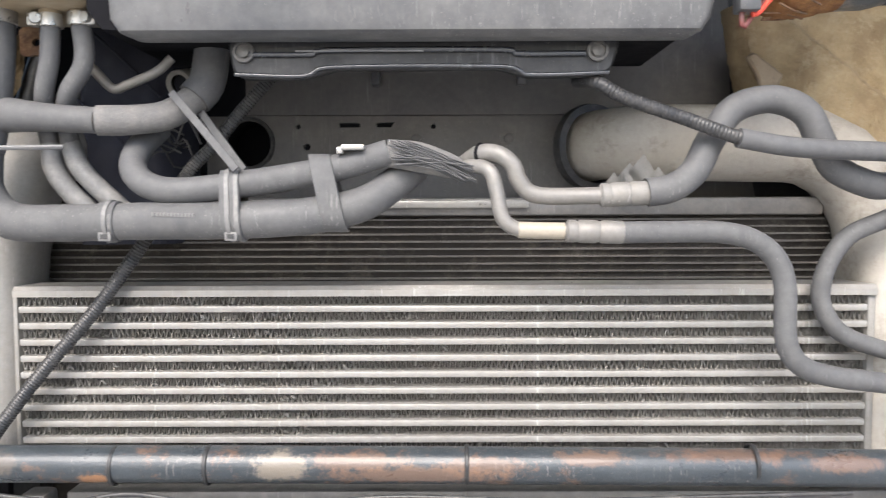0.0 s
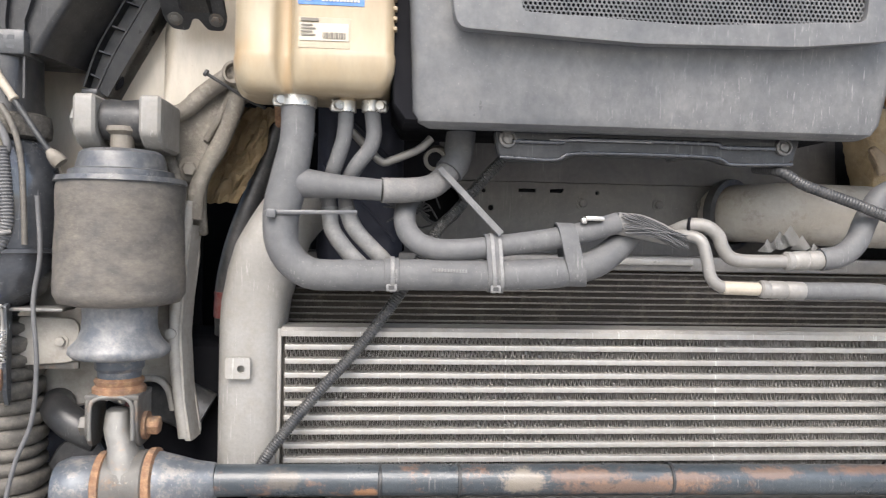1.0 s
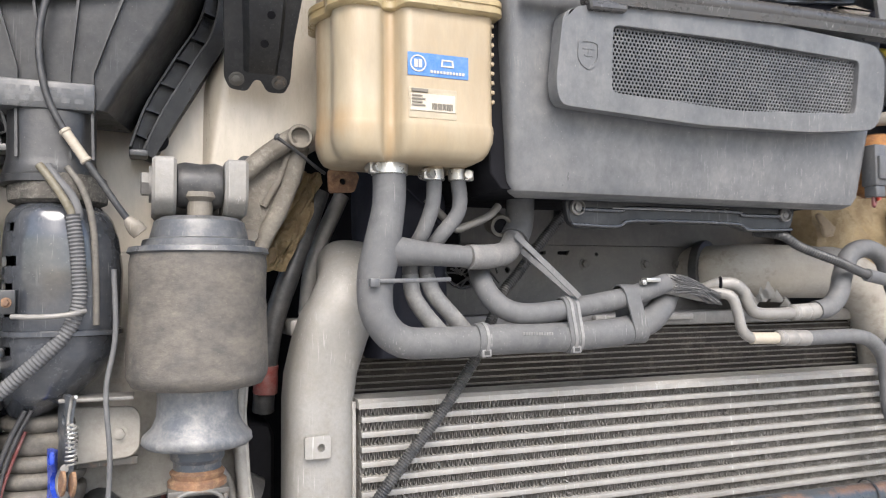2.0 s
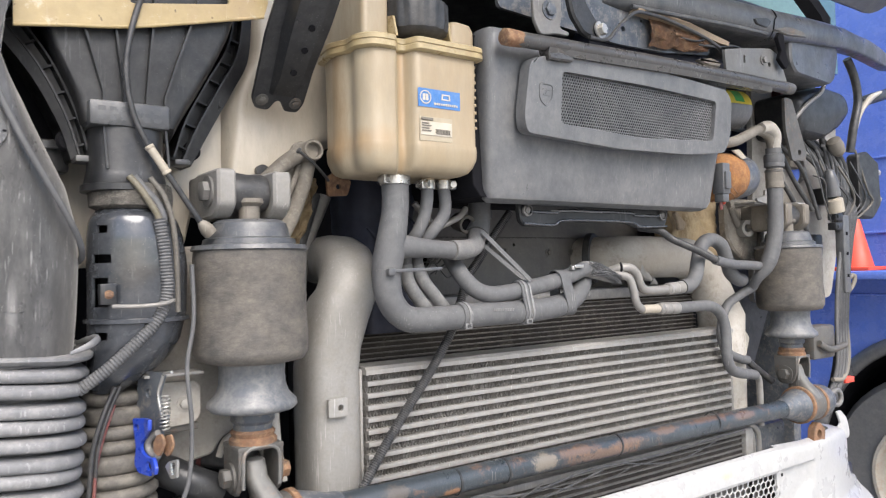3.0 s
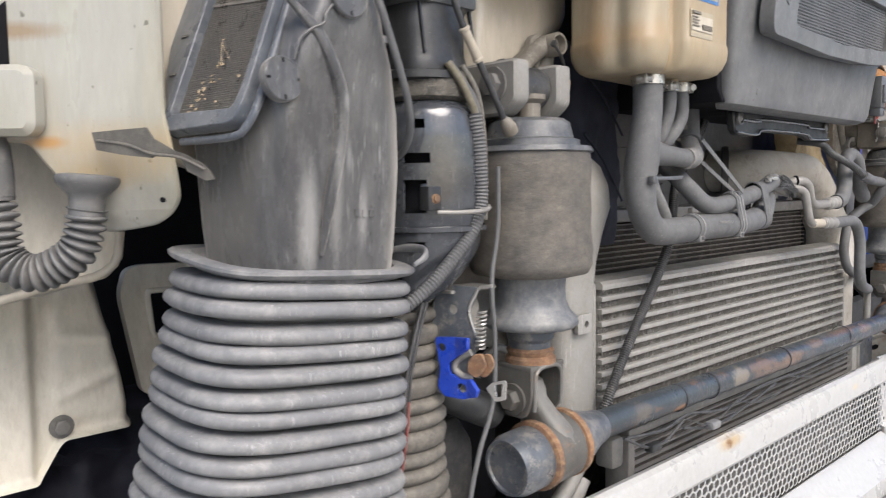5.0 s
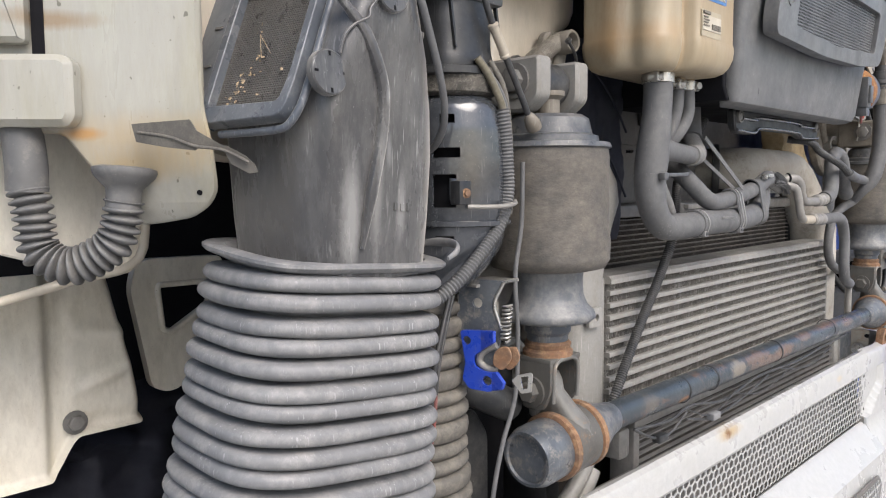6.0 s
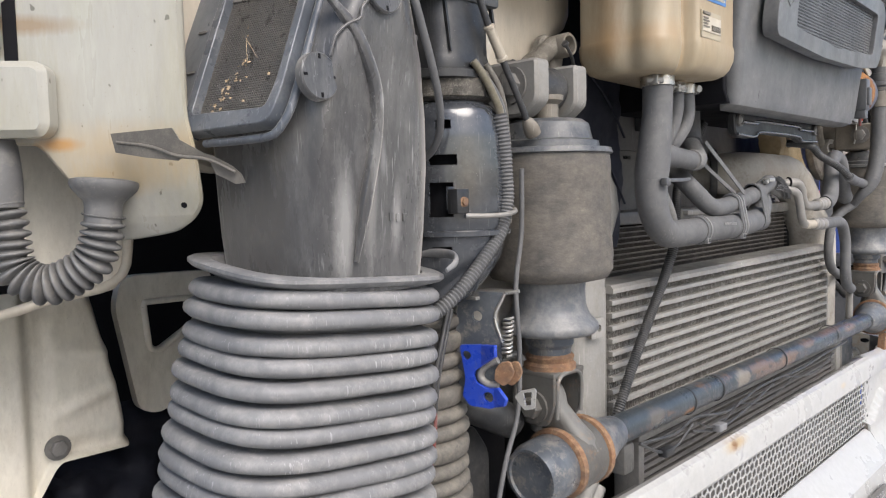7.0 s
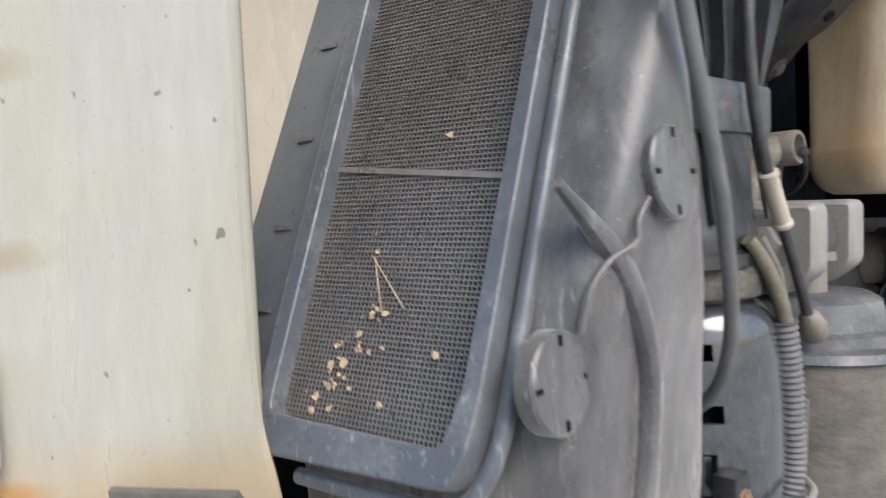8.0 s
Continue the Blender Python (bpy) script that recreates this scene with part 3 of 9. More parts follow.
bm = bmesh.new()
box(bm, (0.62, 0.955, 2.0), (1.2, 0.965, 3.0), 0.002)
solo("window_1", bm, GLASS, "tinted windscreen glass", "window", kind="structure")
# plain shell of the cab behind the open front
for nm, lo, hi, m, lab_ in (("wall_cab_left", (-1.26, 1.36, 0.95), (-1.21, 3.2, 3.0), BEIGE, "cream cab side wall"), ("wall_cab_right", (1.12, 1.32, 0.95), (1.17, 3.2, 3.0), BEIGE, "cream cab side wall"),
                            ("wall_cab_back", (-1.26, 3.2, 0.95), (1.17, 3.25, 3.0), BEIGE, "cream cab back wall"), ("roof", (-1.26, 0.93, 3.0), (1.2, 3.25, 3.05), BEIGE, "cream cab roof"),
                            ("wall_skirt", (-0.93, 0.80, 0.30), (0.90, 0.84, 0.62), PLASTIC, "dark plastic skirt under the bumper"), ("wall_chassis", (-0.45, 1.4, 0.45), (0.45, 6.0, 0.75), BLACK, "black chassis frame under the cab")):
    bm = bmesh.new()
    box(bm, lo, hi, 0.02)
    solo(nm, bm, m, lab_, "wall", kind="structure")
for x in (-1.05, 1.0):
    tyre = bmesh.new()
    lathe(tyre, [(0.0, -0.14), (0.28, -0.14), (0.30, -0.10), (0.45, -0.14), (0.505, -0.11), (0.51, 0.11), (0.45, 0.14), (0.30, 0.10), (0.28, 0.14), (0.0, 0.14)], 40, along((x, 2.05, 0.51), (x + 1, 2.05, 0.51)), caps=False)
    solo("front_wheel", tyre, TYRE, "black rubber front wheel under the cab", "wheel", "front wheels")

# unseen flap added over the bay to shade its upper part
flap = thing("overhead_shade_flap", (0, 0.72, 2.03), "unseen dark flap added above the bay to shade it", "front flap")
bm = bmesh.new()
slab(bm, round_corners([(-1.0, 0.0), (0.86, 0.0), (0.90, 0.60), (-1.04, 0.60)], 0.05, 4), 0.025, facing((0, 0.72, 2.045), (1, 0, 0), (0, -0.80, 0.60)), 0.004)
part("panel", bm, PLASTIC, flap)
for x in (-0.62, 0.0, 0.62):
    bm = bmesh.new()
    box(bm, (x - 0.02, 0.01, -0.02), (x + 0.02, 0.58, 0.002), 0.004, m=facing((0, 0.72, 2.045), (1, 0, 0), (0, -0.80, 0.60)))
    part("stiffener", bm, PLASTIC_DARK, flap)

# ---- charge air cooler ----
cooler = thing("charge_air_cooler", (0, 0.83, 1.19), "bare aluminium charge air cooler with dusty bent fins", "charge air cooler")
bm = bmesh.new()
slab(bm, [(0, 0), (0.05, 0), (0.05, 0.010), (0.004, 0.010), (0, 0.006)], 0.824, facing((-0.410, 0.794, 1.3525), (0, 1, 0), (0, 0, 1)), 0)
part("header_plate", bm, ALU, cooler)
bm = bmesh.new()
box(bm, (-0.418, 0.796, 1.186), (0.418, 0.85, 1.1975), 0.001)
part("base_plate", bm, ALU, cooler)
# sheet behind the fins; its dark colour holds the shade of the gaps
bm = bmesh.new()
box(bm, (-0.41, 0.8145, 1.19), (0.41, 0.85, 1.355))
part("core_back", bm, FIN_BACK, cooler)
PITCH = 0.01588
bar_mesh = None
for i in range(9):
    z = 1.340 - i * PITCH
    if bar_mesh is None:
        bm = bmesh.new()
        slab(bm, round_corners([(0, -0.0031), (0.04, -0.0031), (0.04, 0.0031), (0, 0.0031)], 0.0012, 2), 0.812,
             facing((0.406, 0.7975, 0), (0, 1, 0), (0, 0, -1)))
        bmesh.ops.translate(bm, verts=bm.verts, vec=-V(0, 0.83, 0))
        bar_mesh = finish("tube_bar", bm, ALU)
    ob = new("tube_bar", bar_mesh)
    ob.parent, ob.location = cooler, (0, 0, z - 1.19)
    BASE[ob.name] = BASE[cooler.name]
for i in range(10):
    z0, z1 = 1.340 - i * PITCH + 0.003, 1.340 - (i - 1) * PITCH - 0.003
    if i == 0:
        z1 = 1.353
    if i == 9:
        z0 = 1.1975
    bm = bmesh.new()
    n, px = 320, 0.812 / 320
    rng = random.Random(i)
    for k in range(n + 1):
        x = -0.406 + k * px
        bent = rng.uniform(-0.0005, 0.0005)
        y = 0.803 + rng.uniform(0, 0.0015)
        top, bot = (x + px * 0.32 + bent, x - px * 0.32 - bent) if k % 2 else (x - px * 0.32 + bent, x + px * 0.32 - bent)
        a = [bm.verts.new(p) for p in ((bot, y, z0), (top, y, z1), (top, y + 0.03, z1), (bot, y + 0.03, z0))]
        b = [bm.verts.new(p) for p in ((bot + 0.0006, y, z0), (top + 0.0006, y, z1))]
        bm.faces.new(a)
        bm.faces.new((a[0], a[1], b[1], b[0]))
    tagged(part("fin_strip", bm, FIN, cooler), kind="stuff")
bm = bmesh.new()
rng = random.Random(21)
for k in range(170):
    row = rng.randrange(0, 10)
    x = rng.gauss(-0.18, 0.10) if k % 3 else rng.uniform(-0.40, 0.40)
    if abs(x) > 0.40:
        continue
    z = 1.348 - row * PITCH + rng.uniform(-0.003, 0.003)
    h, w = rng.uniform(0.0012, 0.0034), rng.uniform(0.0006, 0.0016)
    a = rng.uniform(-0.9, 0.9)
    dx, dz = math.sin(a) * h, math.cos(a) * h
    y = 0.8015 + rng.uniform(-0.001, 0.001)
    vs = [bm.verts.new(p) for p in ((x - dx - w, y, z - dz), (x - dx + w, y + 0.001, z - dz), (x + dx + w, y, z + dz), (x + dx - w, y - 0.001, z + dz))]
    bm.faces.new(vs)
bmesh.ops.solidify(bm, geom=list(bm.faces), thickness=0.0003)
tagged(part("bent_fin", bm, ALU, cooler, "bright bent fin"), kind="stuff")
# left end tank with its outlet
bm = bmesh.new()
sect = []
for cx, cy, hw, hd, z in ((-0.446, 0.838, 0.036, 0.042, 1.185), (-0.446, 0.838, 0.037, 0.043, 1.20), (-0.446, 0.838, 0.037, 0.043, 1.36),
                          (-0.443, 0.836, 0.038, 0.042, 1.39), (-0.434, 0.832, 0.040, 0.040, 1.425), (-0.424, 0.828, 0.041, 0.039, 1.455)):
    sect.append(rounded(cx, cy, hw, hd, z, 3.2, 32))
c0 = V(-0.424, 0.828, 1.455)
for ang, k in ((18, 1.0), (36, 0.98), (54, 0.95), (72, 0.92), (90, 0.90)):
    a = radians(ang)
    ctr = c0 + V(0.030 * math.sin(a), 0.085 * (1 - math.cos(a)), 0.052 * math.sin(a))
    ring = []
    for p in rounded(0, 0, 0.041 * k, 0.039 * k, 0, 2.4, 32):
        ring.append(ctr + V(p.x, p.y * math.cos(a), -p.y * math.sin(a)))
    sect.append(ring)
sect.append([p + V(0.02, 0.08, 0) for p in sect[-1]])
loft(bm, sect)
tank_l = part("end_tank", bm, CAST, cooler, "pale cast aluminium end tank curving up into a pipe")
bm = bmesh.new()
box(bm, (-0.4150, 0.803, 1.19), (-0.4105, 0.84, 1.360), 0.0015)
part("seam_flange", bm, CAST, tank_l)
bm = bmesh.new()
slab(bm, round_corners([(-0.469, 1.306), (-0.442, 1.306), (-0.442, 1.329), (-0.469, 1.329)], 0.003), 0.005, front(0.792), 0.001, holes=[circle(-0.452, 1.317, 0.0042, 12)])
part("lug", bm, ALU, tank_l)
# right end tank and pipe
bm = bmesh.new()
sect = []
for cx, cy, hw, hd, z in ((0.440, 0.838, 0.033, 0.042, 1.185), (0.440, 0.838, 0.033, 0.043, 1.34), (0.446, 0.842, 0.038, 0.043, 1.385)):
    sect.append(rounded(cx, cy, hw, hd, z, 3.2, 32))
arc = V(0.36, 0.855, 1.40)
for ang in (15, 35, 55, 75, 90):
    a = radians(ang)
    ctr = arc + V(0.088 * math.cos(a), 0.02 * math.sin(a), 0.102 * math.sin(a))
    ring = []
    for p in rounded(0, 0, 0.040, 0.042, 0, 2.2, 32):
        ring.append(ctr + V(p.x * math.cos(a), p.y, p.x * math.sin(a)))
    sect.append(ring)
sect.append([p + V(-0.10, 0.008, 0.002) for p in sect[-1]])
for dx, dy, a in ((-0.145, 0.012, 8), (-0.172, 0.022, 30), (-0.190, 0.042, 58), (-0.196, 0.070, 85), (-0.197, 0.11, 90)):
    c, q = V(0.36 + dx, 0.875 + dy, 1.5035), radians(a)
    k = 1.0 if a < 20 else 0.96
    sect.append([c + V((p.y - 0.875) * math.sin(q) * k, (p.y - 0.875) * math.cos(q) * k, (p.z - 1.502) * k) for p in sect[8]])
loft(bm, sect)
tank_r = part("end_tank", bm, PIPE_CRUST, cooler, "dirty cast aluminium end tank and pipe with peeling crust")
bm = bmesh.new()
box(bm, (0.4070, 0.798, 1.19), (0.4150, 0.84, 1.362), 0.0025)
part("seam_flange", bm, CAST, tank_r)
bm = bmesh.new()
lathe(bm, [(0.042, 0), (0.0455, 0.003), (0.0455, 0.010), (0.042, 0.014)], 32, along((0.164, 0.955, 1.5035), (0.162, 1.1, 1.5035)))
part("rubber_coupling", bm, RUBBER_DARK, tank_r)
bm = bmesh.new()
for x, z, s in ((0.185, 1.468, 0.016), (0.198, 1.474, 0.019), (0.214, 1.466, 0.014), (0.17, 1.462, 0.012), (0.23, 1.458, 0.012)):
    a = [bm.verts.new((x + dx * s, 0.838 - dy * 0.006, z + dz * s)) for dx, dy, dz in ((-1, 0.5, -0.5), (0.1, 1.6, -0.6), (0.9, 0.6, -0.3), (0.2, 0, 0.8), (-0.4, 1, 0.2))]
    for k in range(5):
        b = a[k].co + V(0, 0.002, 0)
    bm.faces.new(a)
r = bmesh.ops.solidify(bm, geom=list(bm.faces), thickness=0.0015)
part("peeling_crust", bm, CAST, tank_r, "flaking pale crust")
bm = bmesh.new()
lathe(bm, [(0.040, -0.004), (0.0475, -0.003), (0.0485, 0.003), (0.0475, 0.009), (0.040, 0.010)], 36, along((0.168, 0.925, 1.5035), (0.150, 0.96, 1.5035)), caps=False)
part("black_seal", bm, RUBBER_DARK, tank_r, "black rubber seal")

# ---- radiator behind ----
rad = thing("radiator", (0, 0.90, 1.0), "dark dusty radiator core behind the charge air cooler", "radiator")
bm = bmesh.new()
box(bm, (-0.45, 0.885, 1.0), (0.45, 0.93, 1.432))
part("core", bm, RADIATOR, rad)
bm = bmesh.new()
box(bm, (-0.47, 0.87, 1.428), (0.40, 0.94, 1.447), 0.004)
part("top_frame", bm, STEEL_GREY, rad)
bm = bmesh.new()
box(bm, (-0.07, 0.862, 1.436), (0.09, 0.90, 1.4445), 0.002)
part("lip", bm, ALU, rad)
for i in range(10):
    bm = bmesh.new()
    z = 1.424 - i * 0.0078
    box(bm, (-0.45, 0.879, z - 0.0009), (0.45, 0.886, z + 0.0009))
    part("core_tube", bm, RADIATOR_LINE, rad)
for x0, x1 in ((-0.455, -0.425), (0.415, 0.455)):
    bm = bmesh.new()
    box(bm, (x0, 0.86, 1.0), (x1, 0.94, 1.43), 0.004)
    part("side_frame", bm, PLASTIC_DARK, rad)

# condenser below the bar
cond = thing("condenser", (0.05, 0.81, 0.9), "dark finned condenser in a grey frame under the steel bar", "condenser")
bm = bmesh.new()
box(bm, (-0.345, 0.795, 0.9), (0.43, 0.82, 1.155))
part("core", bm, RADIATOR, cond)
for i in range(14):
    bm = bmesh.new()
    z = 1.148 - i * 0.0105
    box(bm, (-0.345, 0.789, z - 0.001), (0.43, 0.796, z + 0.001))
    part("core_tube", bm, COND_LINE, cond)
bm = bmesh.new()
box(bm, (-0.36, 0.788, 0.9), (-0.345, 0.825, 1.16), 0.002)
part("side_frame", bm, STEEL_GREY, cond)
bm = bmesh.new()
box(bm, (0.43, 0.785, 0.9), (0.455, 0.83, 1.165), 0.003)
part("side_frame", bm, ALU, cond)
bm = bmesh.new()
box(bm, (-0.36, 0.787, 1.155), (0.455, 0.825, 1.166), 0.002)
part("top_frame", bm, STEEL_GREY, cond)
for dx in (0.0, 0.022):
    bm = bmesh.new()
    tube(bm, [(0.475 + dx, 0.80, 0.95), (0.475 + dx, 0.80, 1.12), (0.465 + dx, 0.80, 1.155), (0.45 + dx, 0.81, 1.165)], 0.006, 10)
    part("pipe", bm, ALU, cond)

# ---- shroud with its holes ----
shroud = thing("fan_shroud", (0, 0.98, 1.44), "grey dusty fan shroud panel with round holes and slots", "fan shroud")
bm = bmesh.new()
slab(bm, [(-0.27, 1.445), (0.36, 1.445), (0.34, 1.542), (-0.27, 1.542)], 0.006, front(0.956), 0,
     holes=[circle(-0.222, 1.511, 0.026, 24), [(-0.118, 1.529), (-0.094, 1.529), (-0.094, 1.534), (-0.118, 1.534)],
            [(-0.075, 1.529), (-0.058, 1.529), (-0.055, 1.535), (-0.075, 1.534)], circle(-0.155, 1.507, 0.004, 10), circle(-0.01, 1.53, 0.003, 10), circle(-0.165, 1.53, 0.003, 10)])
part("panel", bm, SHROUD, shroud)
bm = bmesh.new()
slab(bm, [(-0.225, 1.5425), (0.33, 1.5425), (0.325, 1.68), (-0.225, 1.68)], 0.006, facing((0, 0.957, 0.0), (1, 0, 0), (0, 0, 1)), 0.001)
part("upper_panel", bm, SHROUD, shroud)
bm = bmesh.new()
lathe(bm, [(0.0262, -0.004), (0.0262, 0.006), (0.030, 0.007), (0.0305, 0.002), (0.0285, -0.004)], 28, along((-0.222, 0.952, 1.511), (-0.222, 0.9, 1.511)), caps=False)
part("rubber_rim", bm, RUBBER_DARK, shroud)
# black cup added behind the round hole to make it dark inside
bm = bmesh.new()
lathe(bm, [(0.0262, 0.0), (0.0262, -0.05), (0.0, -0.05)], 28, along((-0.222, 0.953, 1.511), (-0.222, 0.9, 1.511)), caps=False)
part("hole_shade", bm, BLACK, shroud)
for x in (0.076, 0.134, -0.03):
    bolt(shroud, (x, 0.95, 1.516), (0, -1, 0), 0.006, 0.005, SHROUD)
for x in (-0.075, 0.09):
    bm = bmesh.new()
    box(bm, (x - 0.005, 0.935, 1.575), (x + 0.005, 0.951, 1.60), 0.002)
    part("clip", bm, PLASTIC, shroud)

# padded sheet added to keep the gap behind the hoses dark
liner = thing("gap_liner", (-0.327, 0.90, 1.40), "dark navy padded sheet added to darken the gap behind the coolant hoses", "liner")
bm = bmesh.new()
rows = []
for i in range(31):
    row = []
    for j in range(41):
        x, z = -0.380 + 0.105 * i / 30, 1.40 + 0.27 * j / 40
        edge_in = min(1.0, i / 5, (30 - i) / 5)
        q = V(x * 22, z * 22, 1.4)
        row.append(bm.verts.new((x, 0.878 - 0.024 * math.sin(0.5 * math.pi * edge_in) + 0.010 * noise.noise(q) + 0.004 * noise.noise(q * 3), z)))
    rows.append(row)
for p, q in zip(rows, rows[1:]):
    for j in range(40):
        bm.faces.new((p[j], p[j + 1], q[j + 1], q[j]))
thicken(bm, V(0, 0.06, 0))
part("pad", bm, NAVY, liner, "", 60)
for a, b in (((-0.372, 0.850, 1.63), (-0.285, 0.850, 1.55)), ((-0.372, 0.850, 1.55), (-0.285, 0.850, 1.46))):
    bm = bmesh.new()
    tube(bm, [a, V(*a).lerp(V(*b), 0.5) + V(0, -0.003, 0.004), b], 0.0016, 6, 0.01)
    part("seam", bm, NAVY, liner)
stub = thing("pipe_stub", (-0.243, 0.79, 1.543), "dirty round pipe stub under the air intake box", "pipe")
bm = bmesh.new()
lathe(bm, [(0.0085, 0.0), (0.0125, -0.002), (0.0135, 0.001), (0.0135, 0.028)], 24, along((-0.243, 0.786, 1.552), (-0.235, 0.83, 1.562)), caps=False)
part("rim", bm, BELLOWS_OLD, stub)
bm = bmesh.new()
lathe(bm, [(0.0088, 0.006), (0.0, 0.006)], 20, along((-0.243, 0.786, 1.552), (-0.235, 0.83, 1.562)), caps=False)
part("bore", bm, BLACK, stub)

# ---- air intake box ----
airbox = thing("air_intake_box", (-0.02, 0.76, 1.55), "dusty black plastic air intake box with a perforated grille", "air intake box")
bm = bmesh.new()
sect = []
for z, x0, x1, y0 in ((1.578, -0.256, 0.208, 0.712), (1.582, -0.266, 0.216, 0.704), (1.592, -0.272, 0.222, 0.700), (1.66, -0.275, 0.236, 0.694),
                      (1.74, -0.279, 0.248, 0.684), (1.795, -0.281, 0.254, 0.680), (1.806, -0.277, 0.250, 0.686), (1.812, -0.264, 0.238, 0.70)):
    cx, hw = (x0 + x1) / 2, (x1 - x0) / 2
    pts = round_corners([(x0, max(0.728, y0 + 0.02)), (x0, y0), (x1, y0), (x1, max(0.728, y0 + 0.02))], 0.016, 5)
    sect.append([V(p[0], p[1], z) for p in pts])
loft(bm, sect)
part("cover", bm, AIRBOX, airbox)
# the black of this shell also carries the shade beside the tank
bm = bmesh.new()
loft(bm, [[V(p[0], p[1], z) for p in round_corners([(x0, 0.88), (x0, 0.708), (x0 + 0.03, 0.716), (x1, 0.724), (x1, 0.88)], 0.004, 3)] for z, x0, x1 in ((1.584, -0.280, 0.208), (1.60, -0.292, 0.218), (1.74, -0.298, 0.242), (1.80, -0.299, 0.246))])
part("rear_shell", bm, BLACK, airbox, "dark rear shell with the tank's shade painted in")
bez = round_corners([(-0.232, 1.762), (-0.238, 1.690), (-0.232, 1.668), (-0.05, 1.660), (0.11, 1.663), (0.212, 1.673), (0.224, 1.702), (0.222, 1.760),
                     (0.205, 1.776), (0.05, 1.783), (-0.1, 1.780), (-0.21, 1.772)], 0.014, 4)
win = round_corners([(-0.172, 1.756), (-0.171, 1.686), (0.0, 1.680), (0.177, 1.690), (0.180, 1.754), (0.0, 1.758)], 0.008, 3)
tilt = facing((0, 0.686, 1.66), (1, 0, 0), (0, -0.10, 1)) @ Matrix.Translation((0, -1.66, 0))
bm = bmesh.new()
slab(bm, bez, 0.019, tilt, 0, holes=[win])
bez_ob = part("bezel", bm, AIRBOX, airbox)
md = bez_ob.modifiers.new("round", "BEVEL")
md.width, md.segments, md.limit_method, md.angle_limit = 0.0075, 4, "ANGLE", radians(50)


def in_window(x, y):
    return -0.176 < x < 0.184 and 1.677 < y < 1.762


bm = bmesh.new()
honeycomb(bm, in_window, -0.178, 0.186, 1.675, 1.764, 0.0047, 0.0019, 0.0012, tilt @ Matrix.Translation((0, 0, 0.012)))
tagged(part("grille", bm, AIRBOX, airbox, "perforated black grille"), kind="stuff")
# black sheet that paints the shade behind the grille holes
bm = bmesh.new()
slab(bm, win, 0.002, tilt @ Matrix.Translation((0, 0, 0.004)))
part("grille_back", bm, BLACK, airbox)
bm = bmesh.new()
shield = [(-0.013, 0.013), (-0.008, 0.016), (0.008, 0.016), (0.013, 0.013), (0.013, -0.004), (0.009, -0.011), (0.0, -0.016), (-0.009, -0.011), (-0.013, -0.004)]
slab(bm, round_corners(shield, 0.003, 3), 0.0016, tilt @ Matrix.Translation((-0.201, 1.722, 0.0186)), 0, holes=[round_corners([(0.80 * x, 0.80 * y) for x, y in shield], 0.002, 3)])
for x, y, w, h in ((0.0, 0.006, 0.014, 0.0016), (0.0, -0.001, 0.010, 0.0016), (0.0, 0.0025, 0.0018, 0.010)):
    box(bm, (x - w / 2, y - h / 2, 0.0), (x + w / 2, y + h / 2, 0.0012), m=tilt @ Matrix.Translation((-0.201, 1.722, 0.0186)))
part("emblem", bm, AIRBOX, airbox, "round moulded emblem")
# lower flange
bm = bmesh.new()
flange = round_corners([(-0.185, 1.582), (-0.180, 1.554), (-0.170, 1.548), (-0.118, 1.548), (-0.092, 1.556), (0.052, 1.556), (0.075, 1.549), (0.138, 1.550),
                        (0.148, 1.556), (0.156, 1.582)], 0.008, 3)
slab(bm, flange, 0.012, front(0.752), 0.002)
fl = part("flange", bm, PLASTIC_DARK, airbox, "dark plastic lower flange")
bm = bmesh.new()
tube(bm, [(-0.165, 0.738, 1.569), (-0.11, 0.738, 1.569), (-0.095, 0.738, 1.5725), (0.05, 0.738, 1.5725), (0.065, 0.738, 1.569), (0.125, 0.738, 1.569)], 0.0025, 8)
part("rib", bm, SHELL, fl)
bm = bmesh.new()
tube(bm, [(-0.178, 0.738, 1.552), (-0.118, 0.738, 1.5505), (-0.092, 0.738, 1.558), (0.052, 0.738, 1.558), (0.075, 0.738, 1.551), (0.145, 0.738, 1.5525)], 0.002, 8)
part("rib", bm, SHELL, fl)
# pale strip: scuffed rib edge with its white highlight painted in
bm = bmesh.new()
box(bm, (-0.125, 0.7352, 1.5705), (-0.015, 0.7362, 1.5718))
part("bright_edge", bm, BELLOWS, fl)
for x in (-0.170, 0.135):
    bm = bmesh.new()
    lathe(bm, [(0.009, 0), (0.009, 0.004), (0.007, 0.005), (0.007, 0.001), (0.0045, 0.001), (0.0045, 0.004), (0.0, 0.005)], 20, along((x, 0.740, 1.571), (x, 0.6, 1.571)), caps=False)
    part("screw", bm, STEEL_GREY, fl)
# ---- coolant tank ----
ctank = thing("coolant_tank", (-0.385, 0.77, 1.60), "yellowed translucent plastic coolant tank with blue label", "coolant tank")


